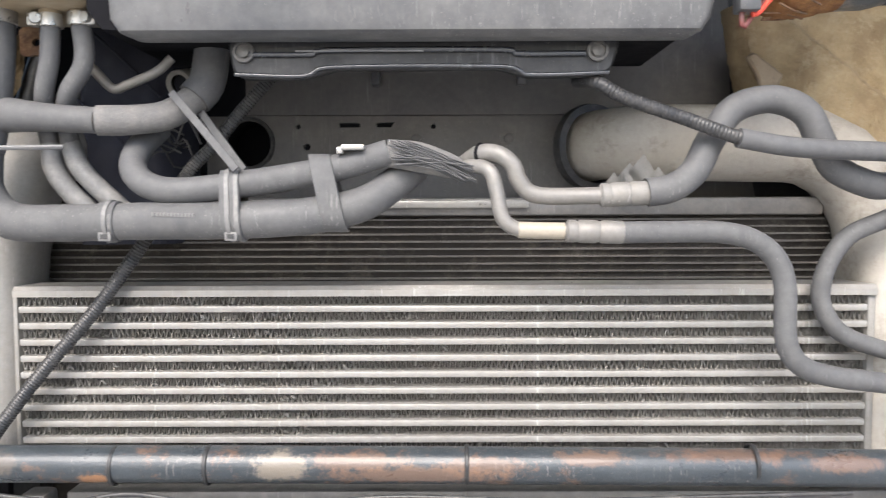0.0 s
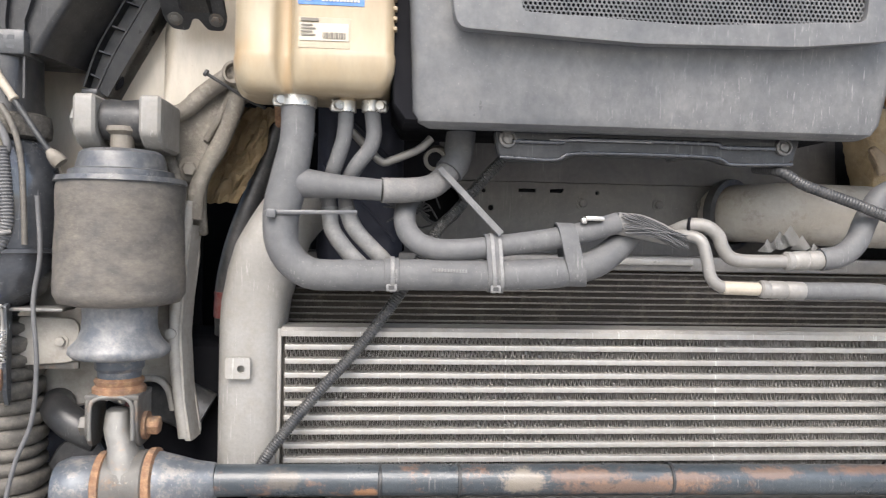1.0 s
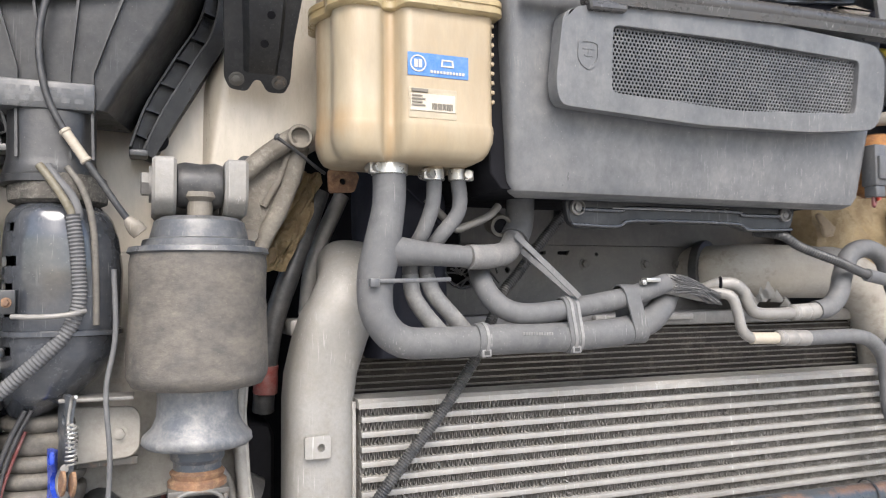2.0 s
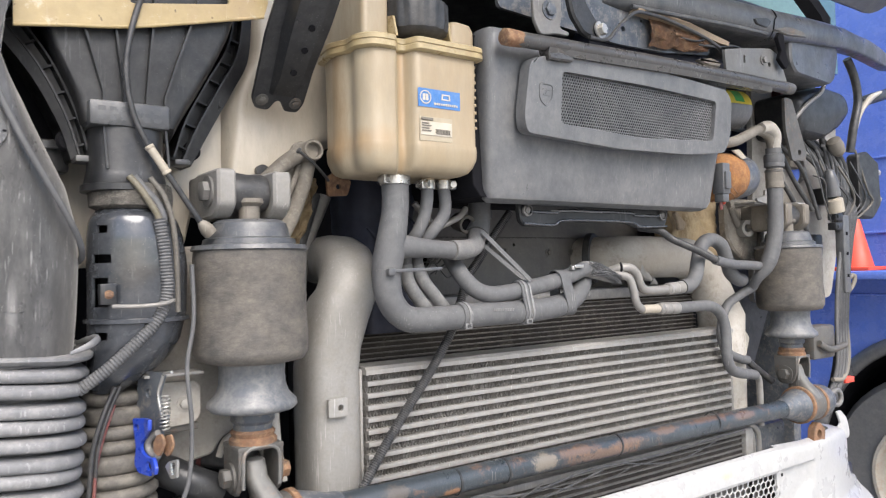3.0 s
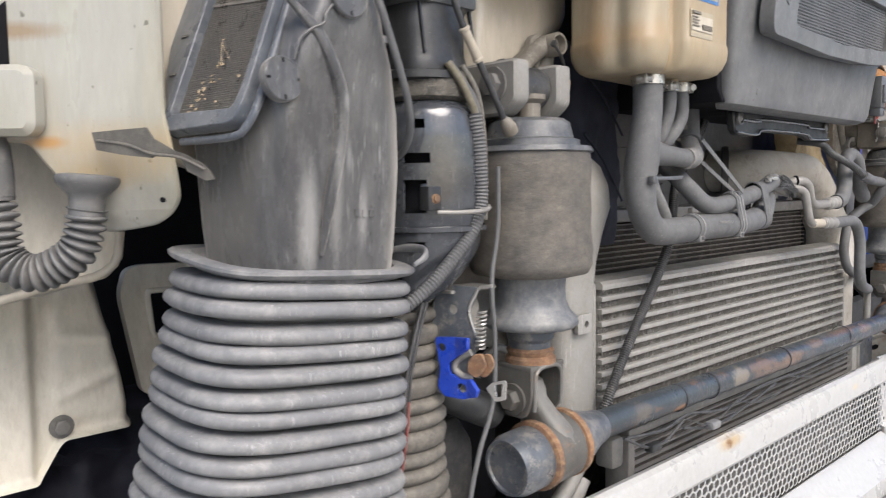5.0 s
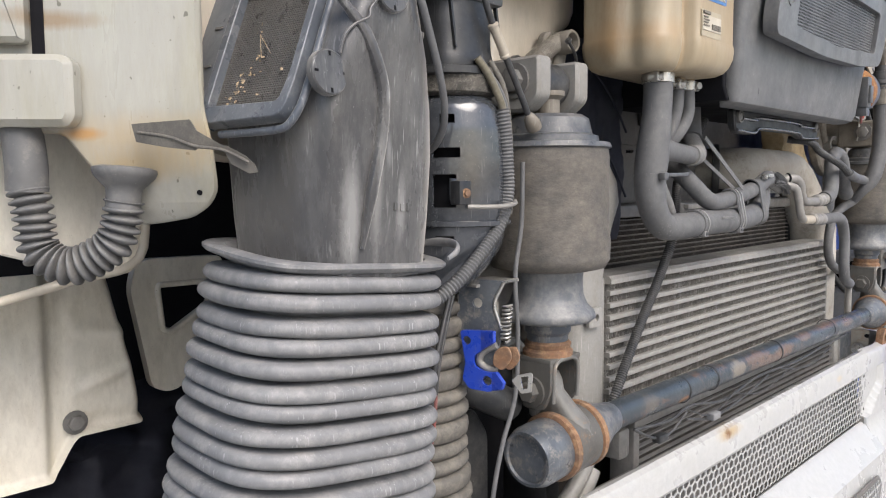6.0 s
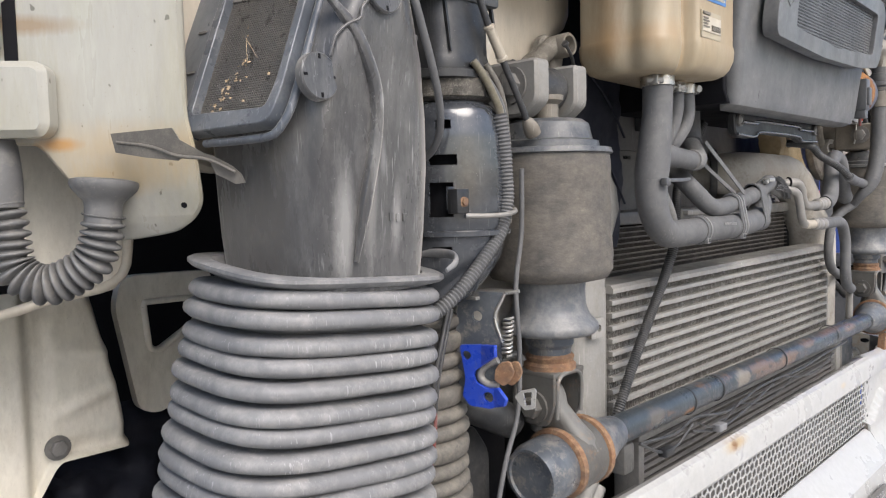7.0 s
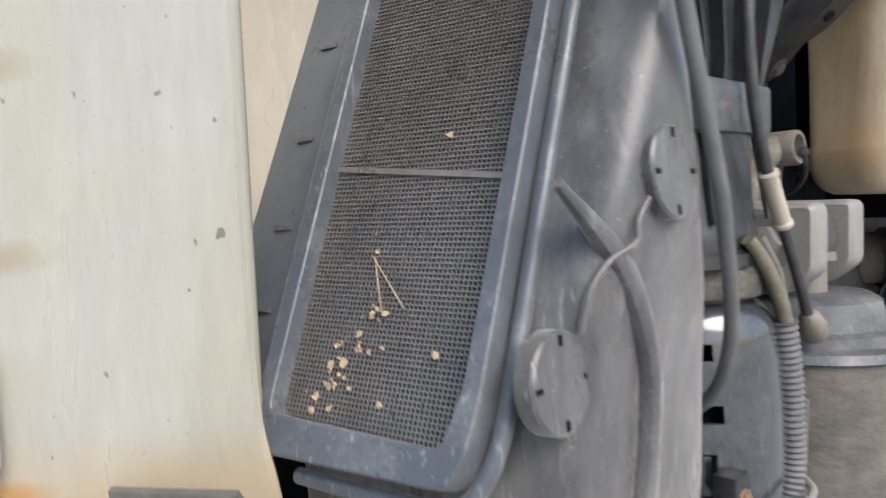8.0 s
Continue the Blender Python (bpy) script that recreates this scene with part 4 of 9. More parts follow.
def tank_outline(inset, z):
    """The tank's plan: a round left lobe, a groove and the flat label face that stands forward."""
    p = [(-0.452, 0.813, 0.01), (-0.461, 0.768, 0.012), (-0.450, 0.746, 0.006), (-0.454, 0.726, 0.012), (-0.440, 0.705, 0.02), (-0.411, 0.704, 0.010), (-0.405, 0.714, 0.006), (-0.395, 0.714, 0.006),
         (-0.389, 0.694, 0.009), (-0.298, 0.694, 0.008), (-0.292, 0.702, 0.004), (-0.292, 0.825, 0.004)]
    cx, cy = -0.38, 0.755
    q = [(cx + (x - cx) * (1 - inset / 0.087), cy + (y - cy) * (1 - inset / 0.06)) for x, y, r in p]
    out = []
    for k in range(len(q)):
        trio = [V(*q[k - 1], 0), V(*q[k], 0), V(*q[(k + 1) % len(q)], 0)]
        r = min(p[k][2], 0.48 * (trio[0] - trio[1]).length, 0.48 * (trio[2] - trio[1]).length)
        a, b = trio[1] + (trio[0] - trio[1]).normalized() * r, trio[1] + (trio[2] - trio[1]).normalized() * r
        for i in range(6):
            f = i / 5
            c = a * (1 - f) ** 2 + trio[1] * 2 * f * (1 - f) + b * f * f
            out.append(V(c.x, c.y, z))
    return out


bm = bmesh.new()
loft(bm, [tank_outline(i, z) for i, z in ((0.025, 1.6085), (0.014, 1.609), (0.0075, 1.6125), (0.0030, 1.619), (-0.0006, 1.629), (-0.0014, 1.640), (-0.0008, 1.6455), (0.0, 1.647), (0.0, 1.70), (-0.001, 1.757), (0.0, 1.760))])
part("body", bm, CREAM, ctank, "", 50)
bm = bmesh.new()
loft(bm, [tank_outline(i, z) for i, z in ((-0.002, 1.758), (-0.007, 1.7588), (-0.009, 1.760), (-0.009, 1.7655), (-0.0075, 1.766), (-0.0075, 1.7675), (-0.009, 1.768), (-0.009, 1.7735), (-0.007, 1.775), (-0.002, 1.7755))])
part("seam_flange", bm, TANK_SEAM, ctank, "yellower seam flange", 30)
for x0, x1, y0, top in ((-0.452, -0.414, 0.712, 1.840), (-0.329, -0.290, 0.700, 1.812), (-0.424, -0.322, 0.752, 1.830)):
    bm = bmesh.new()
    loft(bm, [[V(x, y, z) for x, y in round_corners([(x0 + i, 0.82), (x0 + i, y0 + i), (x1 - i, y0 + i), (x1 - i, 0.82)], 0.008, 4)] for i, z in ((0.0, 1.772), (0.0, top - 0.014), (0.003, top - 0.005), (0.012, top))])
    part("upper_shell", bm, CREAM, ctank)
for x, a in ((-0.413, 1.800), (-0.330, 1.806)):
    bm = bmesh.new()
    loft(bm, [[V(x + dx, y, z) for y, z in ((0.697, 1.774), (0.704, a), (0.76, a + 0.01), (0.76, 1.774))] for dx in (-0.0015, 0.0015)])
    part("web", bm, TANK_SEAM, ctank)
bm = bmesh.new()
sect = []
for z, r in ((1.778, 0.022), (1.783, 0.034), (1.788, 0.0395), (1.796, 0.041), (1.822, 0.041), (1.828, 0.036), (1.830, 0.01)):
    sect.append([V(-0.369 + (r + (0.0016 if q % 4 < 2 and r > 0.039 else 0)) * math.cos(2 * math.pi * q / 64), 0.722 + (r + (0.0016 if q % 4 < 2 and r > 0.039 else 0)) * math.sin(2 * math.pi * q / 64), z) for q in range(64)])
loft(bm, sect)
part("filler_cap", bm, RUBBER_DARK, ctank, "black ribbed filler cap", 30)
bm = bmesh.new()
lathe(bm, [(0.026, 1.768), (0.026, 1.79)], 28, Matrix.Translation((-0.369, 0.735, 0)))
part("filler_neck", bm, CREAM, ctank)
for k in range(9):
    bm = bmesh.new()
    z = 1.752 - k * 0.0100
    box(bm, (-0.2935, 0.700, z - 0.002), (-0.2895, 0.71, z + 0.002), 0.001)
    part("side_rib", bm, CREAM, ctank)
# labels: pictograms and unreadable print as plain shapes
lab = part("blue_label", slab(bmesh.new(), round_corners([(-0.3865, 1.690), (-0.322, 1.690), (-0.322, 1.713), (-0.3865, 1.713)], 0.001, 2), 0.0012, front(0.6945)), LABEL_BLUE, ctank, "blue label with white symbols")
bm = bmesh.new()
slab(bm, circle(-0.376, 1.702, 0.0085, 24), 0.0008, front(0.6932), 0, holes=[circle(-0.376, 1.702, 0.0072, 24)])
box(bm, (-0.380, 0.6924, 1.698), (-0.3765, 0.6932, 1.706))
box(bm, (-0.3755, 0.6924, 1.698), (-0.372, 0.6932, 1.706))
part("symbol", bm, LABEL_WHITE, lab)
bm = bmesh.new()
slab(bm, [(-0.352, 1.7005), (-0.338, 1.7005), (-0.339, 1.708), (-0.351, 1.708)], 0.0008, front(0.6932), 0, holes=[[(-0.350, 1.702), (-0.340, 1.702), (-0.3405, 1.7065), (-0.3495, 1.7065)]])
for k in range(11):
    box(bm, (-0.363 + k * 0.0034, 0.6924, 1.6935), (-0.3608 + k * 0.0034, 0.6932, 1.6962))
part("print_bar", bm, LABEL_WHITE, lab)
lab = part("paper_label", slab(bmesh.new(), round_corners([(-0.3855, 1.648), (-0.335, 1.648), (-0.335, 1.678), (-0.3855, 1.678)], 0.001, 2), 0.001, front(0.6945)), LABEL_GREY, ctank, "worn paper label with print")
bm = bmesh.new()
box(bm, (-0.384, 0.6925, 1.655), (-0.337, 0.6934, 1.672), 0)
part("paper", bm, LABEL_WHITE, lab)
bm = bmesh.new()
for k in range(14):
    box(bm, (-0.362 + k * 0.0016, 0.6915, 1.657), (-0.3613 + k * 0.0016 + 0.0004 * (k % 3), 0.6925, 1.663))
box(bm, (-0.383, 0.6915, 1.6735), (-0.366, 0.6934, 1.6765))
for k in range(4):
    box(bm, (-0.383, 0.6915, 1.669 - k * 0.0032), (-0.372 + 0.003 * (k % 2), 0.6925, 1.6705 - k * 0.0032))
part("print_bar", bm, INK, lab)
for x, r in ((-0.390, 0.0165), (-0.340, 0.0095), (-0.314, 0.0085)):
    bm = bmesh.new()
    lathe(bm, [(r, 1.595), (r, 1.613)], 20, Matrix.Translation((x, 0.745, 0)))
    part("outlet", bm, CREAM, ctank)

# ---- hoses ----
main = thing("coolant_hose", (-0.39, 0.745, 1.42), "thick grey rubber coolant hose with a side branch", "hose", "coolant hoses")
bm = bmesh.new()
tube(bm, [(-0.390, 0.745, 1.607), (-0.391, 0.745, 1.565), (-0.400, 0.745, 1.517), (-0.406, 0.745, 1.483), (-0.402, 0.743, 1.450), (-0.379, 0.742, 1.427), (-0.338, 0.742, 1.424),
          (-0.260, 0.742, 1.4255), (-0.178, 0.742, 1.426), (-0.112, 0.744, 1.430), (-0.070, 0.750, 1.440), (-0.045, 0.757, 1.456), (-0.022, 0.772, 1.474)],
     [0.0175, 0.0175, 0.020, 0.0175, 0.0165, 0.0165, 0.0165, 0.0165, 0.0165, 0.0165, 0.0155, 0.0135], 20, 0.008, wobble=0.02)
part("main_hose", bm, RUBBER, main)
bm = bmesh.new()
tube(bm, [(-0.395, 0.745, 1.520), (-0.351, 0.745, 1.517), (-0.302, 0.746, 1.514)], [0.017, 0.0125, 0.0115], 18, 0.006)
part("branch", bm, RUBBER, main)
bm = bmesh.new()
tube(bm, [(-0.302, 0.746, 1.514), (-0.275, 0.752, 1.515), (-0.247, 0.765, 1.521), (-0.226, 0.785, 1.540)], 0.0132, 18, 0.005, wobble=0.04)
part("braided_sleeve", bm, SLEEVE, main, "braided grey sleeve")
bm = bmesh.new()
tube(bm, [(-0.228, 0.783, 1.538), (-0.218, 0.79, 1.555), (-0.212, 0.795, 1.60)], 0.0165, 18, 0.006)
part("upper_elbow", bm, RUBBER, main)

bm = bmesh.new()
tube(bm, [(-0.268, 0.80, 1.512), (-0.276, 0.772, 1.492), (-0.274, 0.752, 1.472), (-0.258, 0.744, 1.457), (-0.229, 0.743, 1.452), (-0.172, 0.743, 1.458), (-0.099, 0.744, 1.470), (-0.046, 0.746, 1.485)],
     0.0118, 18, 0.007, wobble=0.02)
heater = thing("heater_hose", (-0.16, 0.75, 1.44), "grey rubber heater hose ending in a braided sleeve", "hose", "coolant hoses")
part("hose", bm, RUBBER, heater)
bm = bmesh.new()
tube(bm, [(-0.048, 0.746, 1.4845), (-0.02, 0.748, 1.481), (0.012, 0.752, 1.472), (0.028, 0.755, 1.466)], [0.0125, 0.0135, 0.0115, 0.007], 18, 0.004, wobble=0.06, flat=0.7)
sl = part("braided_sleeve", bm, SLEEVE, heater, "frayed braided sleeve")
bm = bmesh.new()
rng = random.Random(4)
for k in range(70):
    a = V(-0.045 + rng.uniform(0, 0.02), 0.735 + rng.uniform(-0.002, 0.004), 1.484 + rng.uniform(-0.011, 0.011))
    b = V(0.018 + rng.uniform(0, 0.014), 0.741 + rng.uniform(-0.004, 0.006), 1.466 + rng.uniform(-0.008, 0.007))
    tube(bm, [a, a.lerp(b, 0.5) + V(0, -0.003, 0.002), b], 0.0006, 4, 0.012)
tagged(part("frayed_strand", bm, RUBBER, sl), kind="stuff")

for top, low in ((((-0.340, 0.745, 1.604), (-0.342, 0.746, 1.570), (-0.351, 0.752, 1.540), (-0.359, 0.768, 1.517), (-0.358, 0.774, 1.493)), ((-0.358, 0.774, 1.496), (-0.355, 0.773, 1.473), (-0.341, 0.773, 1.452), (-0.324, 0.776, 1.434), (-0.304, 0.782, 1.410))),
                 (((-0.314, 0.745, 1.604), (-0.312, 0.746, 1.565), (-0.330, 0.752, 1.538), (-0.340, 0.768, 1.517), (-0.340, 0.774, 1.493)), ((-0.340, 0.774, 1.496), (-0.331, 0.773, 1.474), (-0.315, 0.773, 1.456), (-0.300, 0.776, 1.441), (-0.276, 0.782, 1.415)))):
    vent = thing("vent_hose", low[-1], "thin grey rubber hose with a pale dusty lower end", "hose", "coolant hoses")
    bm = bmesh.new()
    tube(bm, list(top), 0.0083, 14, 0.006, wobble=0.02)
    part("upper_hose", bm, RUBBER, vent)
    bm = bmesh.new()
    tube(bm, list(low), 0.0092, 14, 0.006, wobble=0.03)
    part("lower_hose", bm, RUBBER_PALE, vent, "pale dusty lower end")
hose_clamp((-0.390, 0.745, 1.6035), (0, 0, 1), 0.0178, screw=(-1, -0.4, 0))
hose_clamp((-0.340, 0.745, 1.600), (0, 0, 1), 0.0088, screw=(-1, -0.5, 0))
hose_clamp((-0.314, 0.745, 1.601), (0, 0, 1), 0.0086, screw=(1, -0.3, 0))


def hull_band(ends, width, grow, lean=0.0, n=44):
    """A flat band round one or two hoses. ends: (x, y, z, radius) of each; lean shifts it along x with height."""
    b = bmesh.new()
    zc = sum(e[2] for e in ends) / len(ends)
    xc = sum(e[0] for e in ends) / len(ends)

    def ring(dx, g):
        out = []
        for k in range(n):
            d = V(0, math.cos(2 * math.pi * k / n), math.sin(2 * math.pi * k / n))
            best = max(ends, key=lambda e: e[1] * d.y + e[2] * d.z + e[3])
            p = V(0, best[1], best[2]) + d * (best[3] + g)
            out.append(V(xc + dx + lean * (p.z - zc), p.y, p.z))
        return out
    loft(b, [ring(-width / 2, -0.0005), ring(-width / 2 + 0.0006, grow), ring(width / 2 - 0.0006, grow), ring(width / 2, -0.0005)], caps=False)
    return b


for ends, wide, lean, ties, label in ((((-0.290, 0.742, 1.4255, 0.0166),), 0.016, 0.0, ((0.001, -0.290),), "grey rubber band with a pale cable tie round the thick hose"),
                                      (((-0.182, 0.742, 1.426, 0.0166), (-0.182, 0.743, 1.457, 0.0120)), 0.018, -0.06, ((-0.002, -0.181), (0.006, -0.173)), "grey rubber band with pale ties round both hoses"),
                                      (((-0.099, 0.745, 1.4330, 0.0168), (-0.099, 0.744, 1.4705, 0.0122)), 0.020, -0.22, (), "worn grey tape wrapped round both hoses")):
    t = thing("hose_band", ends[0][:3], label, "hose band", "bands on the hoses")
    part("band", hull_band(ends, wide, 0.0012, lean), RUBBER, t)
    for dx, x in ties:
        part("tie", hull_band([(e[0] + dx,) + e[1:] for e in ends], 0.0048, 0.0024, lean), RUBBER_PALE, t, "pale plastic tie")
    if ties:
        x = ties[0][1]
        bm = bmesh.new()
        box(bm, (x - 0.0055, 0.7265, 1.4085), (x + 0.0055, 0.7325, 1.4165), 0.001)
        lk = part("lock", bm, RUBBER_PALE, t)
        bm = bmesh.new()
        box(bm, (x - 0.003, 0.7258, 1.4105), (x + 0.003, 0.7268, 1.4145))
        part("slot", bm, RUBBER_DARK, lk)
for k in range(12):
    bm = bmesh.new()
    x = -0.248 + 0.0031 * k
    box(bm, (x, 0.7250, 1.4300 - 0.0001 * k), (x + 0.0021, 0.7256, 1.4334 - 0.0001 * k))
    part("print_bar", bm, RUBBER_PALE, main, "worn pale print")
tie = thing("cable_tie", (-0.36, 0.73, 1.487), "long grey plastic cable tie round the thick hose", "cable tie", "ties on the hoses")
bm = bmesh.new()
lathe(bm, [(0.0182, 0), (0.0194, 0.0006), (0.0194, 0.0044), (0.0182, 0.005)], 24, Matrix.Translation((-0.405, 0.745, 1.4855)), caps=False)
part("band", bm, PLASTIC, tie)
bm = bmesh.new()
tube(bm, [(-0.41, 0.7245, 1.488), (-0.385, 0.7235, 1.4885), (-0.355, 0.728, 1.489), (-0.327, 0.735, 1.490)], 0.0022, 6, 0.01, flat=0.5)
part("tail", bm, PLASTIC, tie)
bm = bmesh.new()
box(bm, (-0.418, 0.719, 1.482), (-0.408, 0.727, 1.491), 0.0015)
part("lock", bm, PLASTIC, tie)
# two long straps from the upper bracket down to the hoses
for off in (0.0, 0.012):
    bm = bmesh.new()
    a, b = V(-0.240 + off * 0.4, 0.755 + off * 3, 1.540), V(-0.176 + off * 0.2, 0.728 + off * 1.2, 1.470)
    d = (b - a).normalized()
    m = facing(a, d, V(0, 1, 0).cross(d))
    slab(bm, [(0, -0.0035), ((b - a).length, -0.0035), ((b - a).length, 0.0035), (0, 0.0035)], 0.0018, m, 0.0005)
    solo("rubber_strap", bm, RUBBER, "grey rubber hanger strap above the heater hose", "strap", "hanger straps")

bm = bmesh.new()
box(bm, (-0.086, 0.728, 1.486), (-0.066, 0.740, 1.491), 0.0015)
box(bm, (-0.090, 0.730, 1.483), (-0.084, 0.738, 1.489), 0.0012)
solo("wire_clip", bm, STEEL, "small bright metal clip on the heater hose", "clip")
# air conditioning pipes
acu = thing("air_conditioning_pipe", (0.15, 0.735, 1.44), "bent aluminium pipe crimped into a grey rubber hose", "pipe", "air conditioning pipes")
bm = bmesh.new()
tube(bm, [(0.020, 0.765, 1.476), (0.034, 0.745, 1.484), (0.049, 0.737, 1.483), (0.062, 0.735, 1.473), (0.067, 0.735, 1.460), (0.083, 0.735, 1.447), (0.137, 0.735, 1.4465), (0.142, 0.735, 1.4465)], 0.0075, 14, 0.004)
part("aluminium_pipe", bm, PIPE_METAL, acu)
bm = bmesh.new()
lathe(bm, [(0.008, 0), (0.0105, 0.002), (0.0105, 0.007), (0.0095, 0.009), (0.0105, 0.011), (0.0105, 0.024), (0.0095, 0.026), (0.0105, 0.028), (0.0105, 0.041), (0.0095, 0.043)], 20, along((0.137, 0.735, 1.4465), (0.185, 0.735, 1.449)))
part("ferrule", bm, CAST, acu, "crimped aluminium ferrule")
bm = bmesh.new()
tube(bm, [(0.178, 0.735, 1.449), (0.200, 0.735, 1.453), (0.220, 0.737, 1.468), (0.235, 0.742, 1.495), (0.257, 0.748, 1.522), (0.291, 0.752, 1.531), (0.321, 0.752, 1.520), (0.336, 0.752, 1.493), (0.351, 0.755, 1.470), (0.384, 0.76, 1.456), (0.41, 0.77, 1.455)], 0.0125, 16, 0.006)
part("rubber_hose", bm, RUBBER, acu)
bm = bmesh.new()
lathe(bm, [(0.0075, -0.002), (0.0095, 0), (0.0075, 0.002)], 20, along((0.034, 0.745, 1.484), (0.05, 0.735, 1.483)))
part("seal_ring", bm, BLACK, acu, "black rubber seal ring")
acl = thing("air_conditioning_pipe", (0.15, 0.735, 1.28), "bent aluminium pipe with a taped joint and long grey rubber hose", "pipe", "air conditioning pipes")
bm = bmesh.new()
tube(bm, [(0.018, 0.757, 1.470), (0.028, 0.745, 1.473), (0.042, 0.735, 1.468), (0.048, 0.732, 1.450), (0.053, 0.730, 1.427), (0.068, 0.730, 1.417), (0.090, 0.730, 1.4165), (0.11, 0.730, 1.416)], 0.0065, 14, 0.004)
part("aluminium_pipe", bm, PIPE_METAL, acl)
bm = bmesh.new()
lathe(bm, [(0.0066, 0), (0.0072, 0.0005), (0.0072, 0.0395), (0.0066, 0.04)], 16, along((0.066, 0.730, 1.417), (0.107, 0.730, 1.416)))
part("tape", bm, TAPE, acl, "pale tape wrapping")
bm = bmesh.new()
lathe(bm, [(0.0075, 0), (0.0098, 0.002), (0.0098, 0.008), (0.0088, 0.01), (0.010, 0.012), (0.010, 0.026), (0.0088, 0.029), (0.010, 0.031), (0.010, 0.048), (0.0088, 0.051)], 20, along((0.107, 0.730, 1.416), (0.16, 0.730, 1.4145)))
part("ferrule", bm, PIPE_METAL, acl, "crimped grey ferrule")
bm = bmesh.new()
tube(bm, [(0.155, 0.730, 1.4145), (0.200, 0.730, 1.415), (0.240, 0.731, 1.4145), (0.269, 0.733, 1.408), (0.290, 0.735, 1.392), (0.299, 0.735, 1.368), (0.300, 0.735, 1.330), (0.304, 0.735, 1.310), (0.318, 0.737, 1.295), (0.346, 0.741, 1.286), (0.389, 0.75, 1.279), (0.43, 0.762, 1.272)], 0.0095, 16, 0.006)
part("rubber_hose", bm, RUBBER, acl)
bm = bmesh.new()
tube(bm, [(0.43, 0.762, 1.272), (0.455, 0.77, 1.262), (0.462, 0.772, 1.235), (0.462, 0.772, 1.17)], 0.0065, 12, 0.006)
part("end_pipe", bm, PIPE_METAL, acl)
# corrugated looms
bm = bmesh.new()
tube(bm, [(-0.150, 0.80, 1.572), (-0.190, 0.80, 1.528), (-0.215, 0.80, 1.498), (-0.236, 0.797, 1.476), (-0.258, 0.788, 1.440), (-0.278, 0.781, 1.405), (-0.299, 0.780, 1.375), (-0.321, 0.780, 1.346), (-0.345, 0.780, 1.318), (-0.369, 0.779, 1.291), (-0.399, 0.778, 1.254), (-0.428, 0.778, 1.212), (-0.436, 0.79, 1.17)],
     0.0066, 12, pitch=0.0030, depth=0.0009)
solo("wiring_loom", bm, RUBBER_DARK, "black corrugated wiring conduit hanging across the charge air cooler", "wiring conduit")
bm = bmesh.new()
tube(bm, [(0.125, 0.78, 1.552), (0.136, 0.745, 1.545), (0.161, 0.738, 1.530), (0.206, 0.722, 1.511), (0.245, 0.718, 1.496), (0.275, 0.72, 1.490)], 0.0064, 10, pitch=0.0032, depth=0.0006)
solo("wiring_loom", bm, RUBBER_DARK, "black corrugated wiring conduit joining the rubber hoses", "wiring conduit")
bm = bmesh.new()
tube(bm, [(0.250, 0.718, 1.494), (0.304, 0.722, 1.486), (0.387, 0.735, 1.483), (0.43, 0.74, 1.480)], 0.0085, 12, 0.006)
solo("cable_sleeve", bm, RUBBER, "smooth grey cable sleeve between the hoses", "cable")
bm = bmesh.new()
tube(bm, [(0.43, 0.76, 1.44), (0.411, 0.775, 1.426), (0.376, 0.78, 1.408), (0.356, 0.78, 1.376), (0.354, 0.78, 1.345), (0.373, 0.78, 1.318), (0.415, 0.78, 1.302), (0.45, 0.79, 1.297)], 0.0085, 14, 0.006)
solo("rubber_hose", bm, RUBBER, "looping grey rubber hose beside the charge air cooler", "hose")

